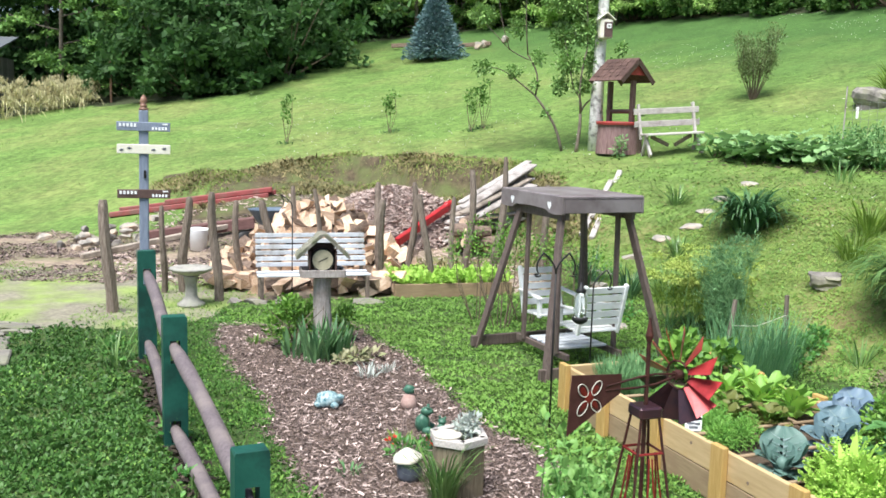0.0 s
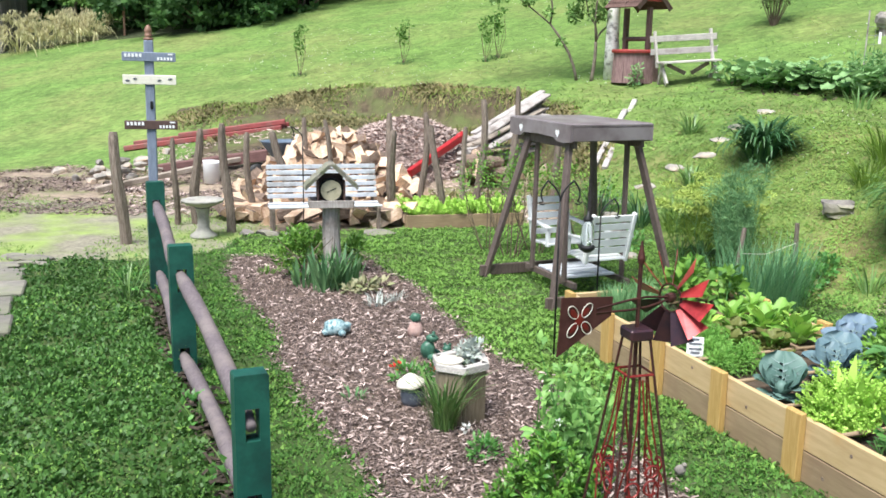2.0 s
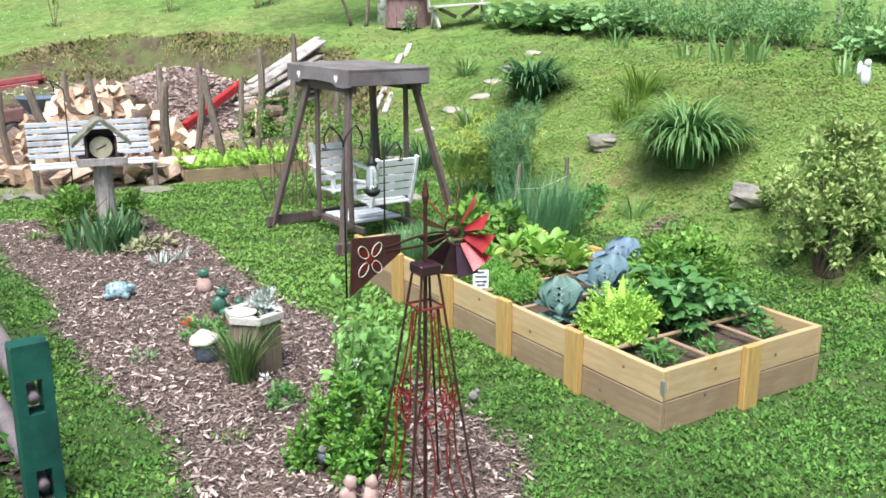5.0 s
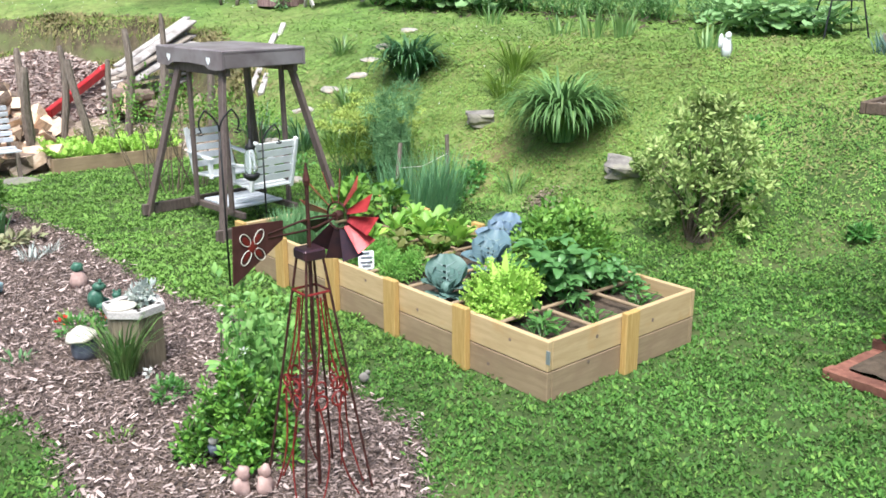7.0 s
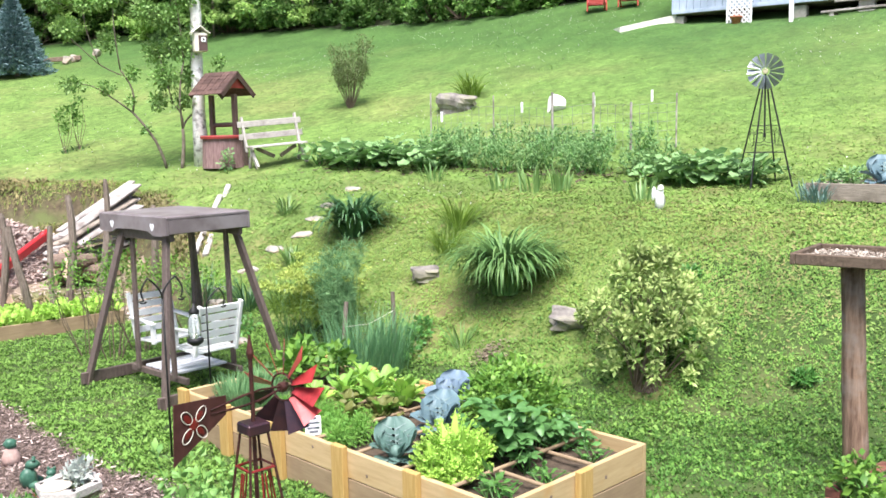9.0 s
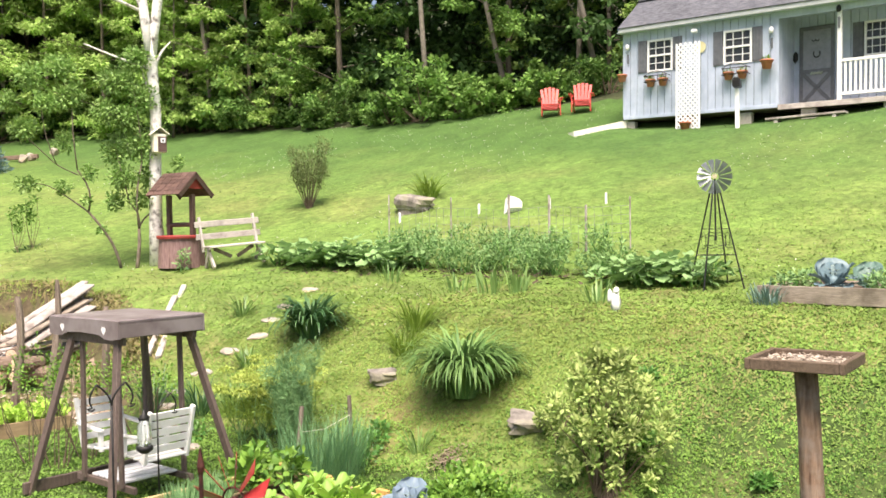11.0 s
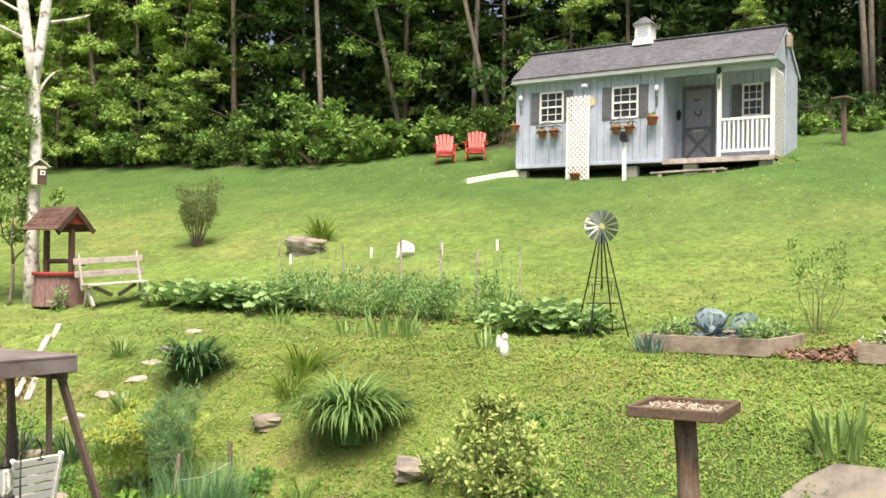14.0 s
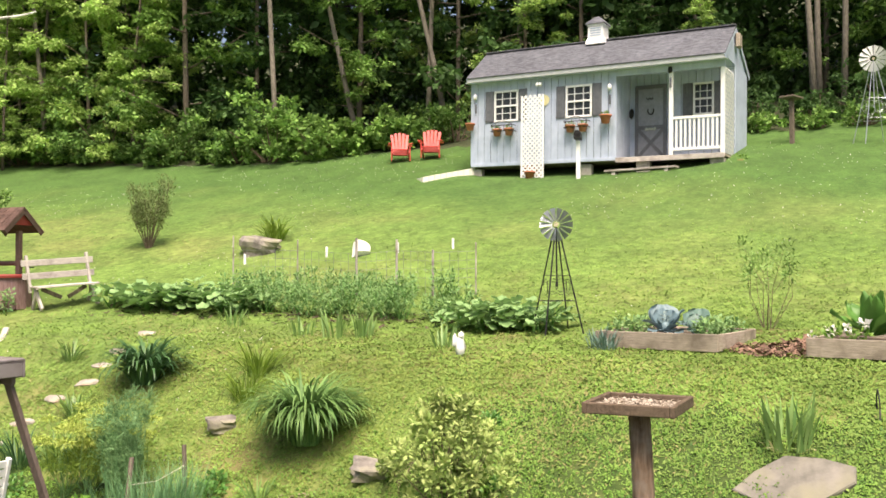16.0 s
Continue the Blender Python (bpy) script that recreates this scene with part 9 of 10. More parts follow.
    # windows with sashes, muntins, shutters
    def window(x0, x1, z0, z1, y, shutters=True):
        w = part("window", box(bmesh.new(), ((x0 + x1) / 2, y + 0.02, (z0 + z1) / 2), (x1 - x0, 0.012, z1 - z0), None, 0), PANE, s, "dark glazed sash window")
        t = 0.055
        for c, size in ((((x0 + x1) / 2, z1 - t / 2), (x1 - x0, t)), (((x0 + x1) / 2, z0 + t / 2), (x1 - x0, t)), ((x0 + t / 2, (z0 + z1) / 2), (t, z1 - z0 - 2 * t)), ((x1 - t / 2, (z0 + z1) / 2), (t, z1 - z0 - 2 * t)), (((x0 + x1) / 2, (z0 + z1) / 2), (x1 - x0 - 2 * t, 0.05))):
            bm = bmesh.new()
            box(bm, (c[0], y - 0.018, c[1]), (size[0], 0.04, size[1]), None, 0.004)
            part("frame", bm, SHED_TRIM, w, "white frame bar")
        for k in (1, 2):
            bm = bmesh.new()
            box(bm, (x0 + (x1 - x0) * k / 3, y - 0.004, (z0 + z1) / 2), (0.018, 0.02, z1 - z0 - 2 * t), None, 0)
            part("muntin", bm, SHED_TRIM, w, "white glazing bar")
        for u in (0.27, 0.73):
            bm = bmesh.new()
            box(bm, ((x0 + x1) / 2, y - 0.006, z0 + (z1 - z0) * u), (x1 - x0 - 2 * t, 0.02, 0.018), None, 0)
            part("muntin", bm, SHED_TRIM, w, "white glazing bar")
        if shutters:
            for xa in (x0 - 0.27, x1 + 0.02):
                sh = part("shutter", box(bmesh.new(), (xa + 0.125, y - 0.03, (z0 + z1) / 2), (0.25, 0.022, z1 - z0), None, 0.004), SHED_DARK, s, "slate grey shutter")
                for k in range(3):
                    bm = bmesh.new()
                    box(bm, (xa + 0.045 + 0.08 * k, y - 0.045, (z0 + z1) / 2), (0.06, 0.012, z1 - z0 - 0.08), None, 0.003)
                    part("slat", bm, SHED_DARK, sh)
    window(0.72, 1.46, 1.25, 2.13, 0.0)
    window(2.87, 3.62, 1.22, 2.10, 0.0)
    window(6.01, 6.56, 1.25, 2.12, 1.2)

    # porch: door, post, railing, lattice end
    d = part("door", box(bmesh.new(), (4.88, 1.165, 1.12), (0.86, 0.05, 2.08), None, 0.006), SHED_DOOR, s, "grey plank door with cross brace")
    for c, size, turn in (((4.88, 1.13, 2.10), (0.86, 0.025, 0.1), 0), ((4.88, 1.13, 0.14), (0.86, 0.025, 0.12), 0), ((4.88, 1.13, 1.0), (0.86, 0.025, 0.1), 0), ((4.49, 1.128, 1.12), (0.09, 0.022, 2.02), 0), ((5.27, 1.128, 1.12), (0.09, 0.022, 2.02), 0)):
        bm = bmesh.new()
        box(bm, c, size, None, 0.004)
        part("door_trim", bm, SHED_DARK, d, "darker door batten")
    for a, b in (((4.53, 0.2), (5.23, 0.95)), ((5.23, 0.2), (4.53, 0.95))):
        bm = bmesh.new()
        board(bm, (a[0], 1.128, a[1]), (b[0], 1.128, b[1]), 0.02, 0.09, (0, 0, 1))
        part("brace", bm, SHED_DARK, d, "darker diagonal brace")
    bm = bmesh.new()
    tube(bm, [(4.88 + 0.08 * math.cos(p), 1.118, 1.45 + 0.1 * math.sin(p)) for p in np.linspace(2.6, 6.8, 12)], 0.014, 6)
    part("horseshoe", bm, BLACK_IRON, d, "black horseshoe")
    bm = bmesh.new()
    tube(bm, [(4.88 + 0.14 * u, 1.115, 0.95 + 0.03 * math.sin(14 * u)) for u in np.linspace(-1, 1, 9)], 0.03, 6)
    part("garland", bm, SILVER, d, "small pale garland")
    bm = bmesh.new()
    tube(bm, [(4.85 + 0.09 * u, 1.118, 1.78 + 0.03 * math.cos(6 * u)) for u in np.linspace(-1, 1, 7)], 0.012, 6)
    part("hook_rack", bm, BLACK_IRON, d)
    for x, y in ((5.74, 0.03), (SL - 0.06, 0.03)):
        bm = bmesh.new()
        box(bm, (x, y, SH / 2 + 0.02), (0.10, 0.10, SH - 0.08), None, 0.006)
        part("porch_post", bm, SHED_TRIM, s, "white porch post")
    for z in (0.22, 1.02):
        bm = bmesh.new()
        box(bm, (6.39, 0.03, z), (1.20, 0.06, 0.07), None, 0.004)
        part("hand_rail", bm, SHED_TRIM, s, "white rail")
    for k in range(10):
        bm = bmesh.new()
        box(bm, (5.875 + 0.114 * k, 0.03, 0.62), (0.055, 0.03, 0.74), None, 0.003)
        part("baluster", bm, SHED_TRIM, s, "white baluster")

    def lattice(m, wide, high, step=0.13, name="lath"):
        for sgn in (-1, 1):
            k = -high
            while k < wide:
                a = (max(0, k), max(0, -k))
                t = min(wide - a[0], high - a[1])
                if t > 0.05:
                    bm = bmesh.new()
                    p, q = Vector((a[0], 0.008 * sgn, a[1])), Vector((a[0] + t, 0.008 * sgn, a[1] + t))
                    if sgn < 0:
                        p.x, q.x = wide - p.x, wide - q.x
                    board(bm, p, q, 0.012, 0.045, (-0.7 * sgn, 0, 0.7), 0)
                    part(name, bm, SHED_TRIM, s, "white diagonal lath").matrix_local = m
                k += step
    lattice(pose(SL - 0.02, 0.08, 0.1, 0, 0, 90), 1.05, SH - 0.35, 0.21)
    # small fittings on the wall
    for x, z in ((0.15, 2.0), (4.13, 1.95), (5.74, 2.25)):
        bm = bmesh.new()
        lathe(bm, [(0.03, -0.08), (0.06, -0.04), (0.055, 0.05), (0.015, 0.09)], 10, Matrix.Translation((x, -0.09, z)))
        lamp = part("wall_lamp", bm, SHED_TRIM if x < 5 else BLACK_IRON, s, "small wall lamp", True)
        bm = bmesh.new()
        box(bm, (x, -0.05, z - 0.32), (0.05, 0.02, 0.26), None, 0.004)
        part("thermometer", bm, SHED_DARK, s, "narrow dark wall thermometer")
    for k, x in enumerate((2.07, 2.18)):
        bm = bmesh.new()
        lathe(bm, [(0.03, 0), (0.06, 0.06), (0.05, 0.10)], 10, pose(x, -0.1, 2.16, 70, 0, 20 - 40 * k))
        part("flood_lamp", bm, SHED_TRIM, s, "white flood lamp", True)
    bm = bmesh.new()
    lathe(bm, [(0.15, 0), (0.15, 0.015)], 20, pose(2.25, -0.03, 1.76, 90, 0, 0))
    part("round_plaque", bm, mat("yellow_plaque", (0.62, 0.58, 0.30), (0.74, 0.70, 0.42), 9, 0.5, 0.1), s, "round yellow plaque")
    bm = bmesh.new()
    lump(bm, (4.36, 1.1, 1.4), (0.07, 0.05, 0.16), 3, 0.2, 1)
    part("tool_handle", bm, BLACK_IRON, s)
    # cupola on a flared base, and the brown vent hood under the gable's peak
    foot = SH + ridge - 0.08
    turn = Matrix.Translation((3.40, RIDGE_Y, foot)) @ pose(0, 0, 0, 0, 0, 45)
    bm = bmesh.new()
    lathe(bm, [(0.39, 0), (0.38, 0.10), (0.32, 0.18), (0.31, 0.50), (0.35, 0.52), (0.35, 0.56)], 4, turn)
    cup = part("cupola", bm, SHED_TRIM, s, "white louvred cupola")
    for k in range(4):
        bm = bmesh.new()
        box(bm, (3.40, RIDGE_Y - 0.226, foot + 0.25 + 0.065 * k), (0.31, 0.02, 0.03), None, 0.002)
        part("louvre", bm, SHED_PAINT, cup)
    bm = bmesh.new()
    lathe(bm, [(0.40, 0.56), (0.39, 0.59), (0.18, 0.74), (0.02, 0.82)], 4, turn)
    part("cupola_roof", bm, SHINGLE_GREY, cup, "grey cupola roof")
    bm = bmesh.new()
    box(bm, (SL + 0.09, RIDGE_Y + 0.12, SH + 0.62), (0.12, 0.28, 0.36), None, 0.02)
    part("vent_hood", bm, WEATHERED, s, "brown weathered vent hood")


shed()


def pot(m, r, label, plant_size=0.0, group="flower pots"):
    p = thing("flower_pot", m, label, "flower pot", group)
    bm = bmesh.new()
    lathe(bm, [(r * 0.65, 0), (r * 0.95, r * 1.2), (r * 1.08, r * 1.2), (r * 1.1, r * 1.5), (r * 0.95, r * 1.5), (r * 0.85, r * 1.3)], 16)
    part("pot", bm, TERRACOTTA, p, "", True)
    if plant_size:
        piece("foliage", foliage(60, [(0, 0, r * 1.6)], [(plant_size, plant_size, plant_size * 0.7)], 0.07, 0.5, BUSH), p, Matrix())


for x0, z in ((1.06, 0.98), (3.24, 0.95)):
    rack = thing("pot_rack", SHED @ pose(x0, -0.14, z), "black wire rack holding flower pots", "pot rack", "pot racks")
    bm = bmesh.new()
    for zz in (-0.02, 0.14):
        tube(bm, [(-0.34, 0.1, zz), (-0.34, -0.1, zz), (0.34, -0.1, zz), (0.34, 0.1, zz)], 0.012, 5)
    for k in range(6):
        tube(bm, [(-0.3 + 0.12 * k, -0.1, -0.02), (-0.3 + 0.12 * k, -0.1, 0.14)], 0.007, 4)
    tube(bm, [(-0.34 + 0.68 * u, -0.1, 0.14 + 0.12 * math.sin(math.pi * u)) for u in np.linspace(0, 1, 9)], 0.009, 5)
    part("wire", bm, BLACK_IRON, rack)
    for dx in (-0.19, 0.17):
        pot(SHED @ pose(x0 + dx, -0.14, z - 0.14), 0.13, "terracotta pot hanging in the wall rack", 0.12)
pot(SHED @ pose(0.05, -0.2, 1.05), 0.13, "terracotta pot hung at the shed corner")
pot(SHED @ pose(4.06, -0.2, 0.98), 0.15, "terracotta pot hung on the shed wall", 0.1)
pot(SHED @ pose(SL + 0.35, 0.3, -0.35), 0.16, "terracotta pot standing beside the porch", 0.2)
pot(SHED @ pose(2.05, -0.55, -0.45), 0.14, "terracotta pot at the trellis foot")


def trellis():
    t = thing("lattice_trellis", SHED @ pose(1.77, -0.45, -0.46), "white diagonal lattice trellis against the shed", "trellis")
    wide, high = 0.62, 2.3
    for sgn in (-1, 1):
        k = -high
        while k < wide:
            a = (max(0, k), max(0, -k))
            q = min(wide - a[0], high - a[1])
            if q > 0.04:
                bm = bmesh.new()
                p0, p1 = Vector((a[0], 0.008 * sgn, a[1])), Vector((a[0] + q, 0.008 * sgn, a[1] + q))
                if sgn < 0:
                    p0.x, p1.x = wide - p0.x, wide - p1.x
                board(bm, p0, p1, 0.012, 0.042, (-0.7 * sgn, 0, 0.7), 0)
                part("lath", bm, SHED_TRIM, t)
            k += 0.135
    for x in (0, wide):
        bm = bmesh.new()
        box(bm, (x, 0, high / 2), (0.05, 0.035, high), None, 0.004)
        part("upright", bm, SHED_TRIM, t)


trellis()


def adirondack(m):
    c = thing("adirondack_chair", m, "coral red adirondack chair before the woods", "chair", "red chairs")
    for k in range(5):
        x = -0.22 + 0.11 * k
        bm = bmesh.new()
        board(bm, (x * 0.8, 0.18, 0.22), (x * 1.15, 0.46, 0.92 + 0.08 * math.cos(1.4 * (k - 2) / 2)), 0.095, 0.022, (0, -1, 0.4))
        part("back_slat", bm, RED_CHAIR, c)
    for k in range(5):
        bm = bmesh.new()
        box(bm, (0, -0.28 + 0.105 * k, 0.36 - 0.028 * k), (0.52, 0.095, 0.022), None, 0.004)
        part("seat_slat", bm, RED_CHAIR, c)
    for sx in (-1, 1):
        bm = bmesh.new()
        box(bm, (sx * 0.33, -0.02, 0.55), (0.13, 0.66, 0.025), None, 0.006)
        part("armrest", bm, RED_CHAIR, c)
        bm = bmesh.new()
        box(bm, (sx * 0.29, -0.28, 0.27), (0.03, 0.10, 0.54), None, 0.004)
        part("front_leg", bm, RED_CHAIR, c)
        bm = bmesh.new()
        board(bm, (sx * 0.26, -0.3, 0.30), (sx * 0.26, 0.52, 0.02), 0.03, 0.11, (0, 0.3, 1))
        part("back_leg", bm, RED_CHAIR, c)


adirondack(on_land(15.5, 25.05, -28))
adirondack(on_land(16.28, 24.45, -38))


def mailbox():
    b = thing("mailbox", on_land(16.56, 17.86, -50), "black mailbox on a white post", "mailbox")
    bm = bmesh.new()
    box(bm, (0, 0, 0.48), (0.10, 0.10, 1.0), None, 0.006)
    part("post", bm, SHED_TRIM, b, "white square post")
    bm = bmesh.new()
    box(bm, (0, 0, 1.08), (0.18, 0.40, 0.14), None, 0.01)
    tube(bm, [(0, -0.2, 1.15), (0, 0.2, 1.15)], 0.09, 12)
    part("box", bm, BLACK_IRON, b, "black metal box")


mailbox()
def ramp():
    """A boxed wooden ramp that climbs to the shed's end."""
    t = thing("shed_ramp", Matrix(), "pale cream wooden ramp against the shed end", "ramp")
    a, b = Vector((14.3, 22.1, 0)), Vector((15.86, 21.72, 0))
    side = Vector((0, 0, 1)).cross(b - a).normalized() * 0.42
    n = 9
    for i in range(n):
        p, q = a.lerp(b, i / n), a.lerp(b, (i + 0.94) / n)
        z0, z1 = float(land(*a.xy)) + 0.04 + (5.5 - float(land(*a.xy)) - 0.04) * i / n, float(land(*a.xy)) + 0.04 + (5.5 - float(land(*a.xy)) - 0.04) * (i + 0.94) / n
        bm = bmesh.new()
        vs = [bm.verts.new((c.x + e * side.x, c.y + e * side.y, z)) for c, z, e in ((p, z0, -1), (q, z1, -1), (q, z1, 1), (p, z0, 1))]
        f0 = bm.faces.new(vs)
        ext = bmesh.ops.extrude_face_region(bm, geom=[f0])
        low = [v for v in ext["geom"] if isinstance(v, bmesh.types.BMVert)]
        for v in low:
            v.co.z = min(v.co.z - 0.03, float(land(v.co.x, v.co.y)) - 0.02)
        bmesh.ops.recalc_face_normals(bm, faces=bm.faces)
        part("deck_board", bm, RAMP_CREAM, t)


ramp()
t = thing("lumber_step", on_land(17.7, 16.75, -65), "grey board step lying before the porch", "step")
bm = bmesh.new()
box(bm, (0, 0, 0.09), (1.9, 0.3, 0.05), None, 0.006)
part("tread", bm, GREY_PLANK, t)
for x in (-0.7, 0.7):
    bm = bmesh.new()
    box(bm, (x, 0, 0.0), (0.1, 0.26, 0.14), None, 0.006)
    part("bearer", bm, GREY_PLANK, t)
t = thing("pole_feeder", on_land(22.04, 15.35, 10), "wooden post with a small table top", "post")
bm = bmesh.new()
box(bm, (0, 0, 0.6), (0.11, 0.11, 1.25), None, 0.01)
part("post", bm, STAKE, t)
bm = bmesh.new()
box(bm, (0, 0, 1.25), (0.62, 0.4, 0.05), None, 0.008)
part("table", bm, STAKE, t)


# ---- woods ----
def tree_shape(k, height, low, spread, n, leaf, bark, size=0.30):
    """A forest tree: tapered bent trunk, limbs, and a ragged crown of leaf clumps. Returns its meshes."""
    r = random.Random(k)
    bm = bmesh.new()
    lean = (r.uniform(-0.06, 0.06) * height, r.uniform(-0.06, 0.06) * height)
    pts = [(lean[0] * u * u + 0.12 * math.sin(4 * u + k), lean[1] * u * u + 0.12 * math.cos(3 * u + k), height * u - 0.2 * (u == 0)) for u in (0, 0.15, 0.35, 0.55, 0.75, 0.95)]
    rad = height * (0.0062 if low < 0.5 else 0.0050)
    tube(bm, pts, [rad * q for q in (1.25, 1.0, 0.85, 0.65, 0.42, 0.15)], 9)
    centres, sizes = [], []
    limbs = 24
    for i in range(limbs):
        u = low + (1 - low) * (i + 0.5) / limbs
        a, reach = i * 2.4 + r.uniform(-0.4, 0.4), spread * (1.2 - 0.8 * ((u - low) / (1 - low)) ** 1.5) * r.uniform(0.55, 1.15)
        base = Vector((lean[0] * u * u, lean[1] * u * u, height * (u - 0.05)))
        tip = base + Vector((reach * math.cos(a), reach * math.sin(a), 0.22 * reach + r.uniform(-0.4, 0.5)))
        limb(bm, base, tip, rad * 0.36, rad * 0.08, 0.1, 5, k * 40 + i, 3)
        # flat sprays of twigs on both sides of each limb, drooping towards its tip
        side = Vector((-math.sin(a), math.cos(a), 0))
        for j in range(11):
            q = r.uniform(0.3, 1.08)
            off = r.gauss(0, 0.26) * reach * (1.25 - 0.7 * q)
            centres.append(tuple(base.lerp(tip, q) + side * off + Vector((0, 0, r.gauss(0, 0.10) * spread - 0.22 * reach * q ** 3))))
            w = spread * r.uniform(0.09, 0.17)
            sizes.append((w, w, w * r.uniform(0.3, 0.55)))
    tm = bpy.data.meshes.new("trunk")
    bm.to_mesh(tm)
    bm.free()
    tm.materials.append(bark)
    tm.shade_smooth()
    at, d = clumps(n, centres, sizes, 0.1)
    way = d * np.array([1, 1, 0.4]) + rng.normal(0, 0.5, (n, 3)) + np.array([0, 0, -0.35])
    ln = size * rng.uniform(0.6, 1.4, n)
    return tm, cards("crown", at, way, ln, ln * 0.6, leaf, np.array([0, 0, 1.0]) + rng.normal(0, 0.45, (n, 3)))


# lit, mid and dark crowns carry light and shade in their leaf colour
SHAPES = {
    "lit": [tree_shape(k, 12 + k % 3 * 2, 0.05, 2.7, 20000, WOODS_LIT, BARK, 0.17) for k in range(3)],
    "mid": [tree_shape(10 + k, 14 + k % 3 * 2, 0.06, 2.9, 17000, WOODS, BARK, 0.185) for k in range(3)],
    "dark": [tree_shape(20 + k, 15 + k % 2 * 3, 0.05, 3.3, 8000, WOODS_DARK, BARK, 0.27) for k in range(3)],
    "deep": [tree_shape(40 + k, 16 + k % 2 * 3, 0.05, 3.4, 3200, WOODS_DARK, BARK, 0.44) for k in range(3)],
    "tall": [tree_shape(30 + k, 19, 0.55, 2.4, 3500, WOODS, BARK_PALE, 0.30) for k in range(3)],
}
LABELS = {"deep": "dark shaded forest tree deep in the woods", "lit": "leafy lit green tree at the wood's edge", "mid": "dense green forest tree at the wood's edge", "dark": "dark shaded forest tree deep in the woods", "tall": "tall forest tree with a bare pale trunk"}


def forest_tree(kind, x, y, scale=1.0, lean=0.0, toward=0.0):
    t = thing("forest_tree", on_land(x, y, random.uniform(0, 360)) @ pose(0, 0, 0, 0, lean, toward) @ Matrix.Diagonal((scale,) * 3 + (1,)), LABELS[kind], "tree", kind + " forest trees")
    trunk, crown = SHAPES[kind][random.randrange(3)]
    piece("trunk", trunk, t, Matrix())
    piece("crown", crown, t, Matrix())


# front row of lit trees, west to east
for x, y, kind, s in ((-17, 38.5, "mid", 0.9), (-13.2, 37.5, "mid", 0.8), (-10.6, 37.0, "dark", 0.9), (-9.0, 39.0, "dark", 0.85), (-8.0, 43.0, "mid", 1.0),
                      (-3.2, 51, "mid", 1.0), (0.6, 52, "dark", 1.0), (1.3, 47.9, "lit", 1.1), (-0.9, 48.4, "lit", 1.05), (-2.8, 47.6, "mid", 0.9), (4.2, 50, "mid", 1.0), (5.2, 47.0, "lit", 1.0), (6.4, 44.0, "lit", 1.0), (7.9, 41.6, "lit", 0.95), (9.2, 39.4, "lit", 1.0), (10.3, 36.6, "lit", 0.75), (7.0, 42.2, "lit", 0.8), (11.2, 39.0, "mid", 1.0), (2.5, 49.0, "lit", 0.9),
                      (3.6, 45.4, "lit", 1.1), (6.2, 40.4, "lit", 0.6), (25.6, 29.0, "lit", 0.72), (28.2, 26.4, "lit", 0.8), (24.8, 20.6, "lit", 0.36), (12.2, 35.8, "mid", 1.0), (19.2, 33.5, "lit", 1.05), (14.8, 34.8, "dark", 0.95), (17.6, 31.5, "mid", 0.9), (20.6, 29.0, "dark", 0.95), (24.0, 26.0, "dark", 0.9), (22.4, 27.2, "lit", 0.85), (27.0, 22.8, "dark", 0.95), (30.0, 19.5, "mid", 0.9), (31.5, 14.5, "dark", 1.0)):
    forest_tree(kind, x, y, s)
# bare tall trunks
for x, y, lean in ((14.0, 31.0, -4), (17.2, 30.8, -13), (19.4, 28.0, -12), (19.0, 28.6, 1), (22.2, 27.6, 2), (26.4, 17.5, -3), (27.5, 18.0, -1), (28.0, 17.5, 1), (4.0, 49, 0), (-0.5, 49, 0), (7.7, 40.0, -5)):
    t = thing("forest_tree", on_land(x, y, -40) @ pose(0, 0, 0, 0, lean, 0), LABELS["tall"], "tree", "tall forest trees")
    trunk, crown = SHAPES["tall"][random.randrange(3)]
    piece("trunk", trunk, t, Matrix())
    piece("crown", crown, t, Matrix())
# deeper rows close the view
for row in range(3):
    for i in range(18):
        u = i / 17
        x = -26 + 64 * u + random.uniform(-1.5, 1.5)
        line = float(np.interp(x, [-30, -14, -5, 4.5, 8, 13.0, 19.0, 25.0, 40.0], [36, 40, 46, 55, 46, 37, 32, 25, 10]))
        forest_tree("deep", x, line + 3 + 4.2 * row + random.uniform(-1, 1), random.uniform(1.0, 1.25))

for i in range(11):
    forest_tree("deep", -8 + 2.4 * i + random.uniform(-0.6, 0.6), 63 - 0.5 * i + random.uniform(-1, 1), 1.35)


# unseen trees added along the wood's edge to the east, to block sky light
for x, y in ((30.5, 9.5), (33.0, 6.0), (29.0, 12.5), (35.0, 2.0), (32.0, 11.0), (34.5, 7.5), (36.5, -2.0)):
    forest_tree("dark", x, y, 1.05)


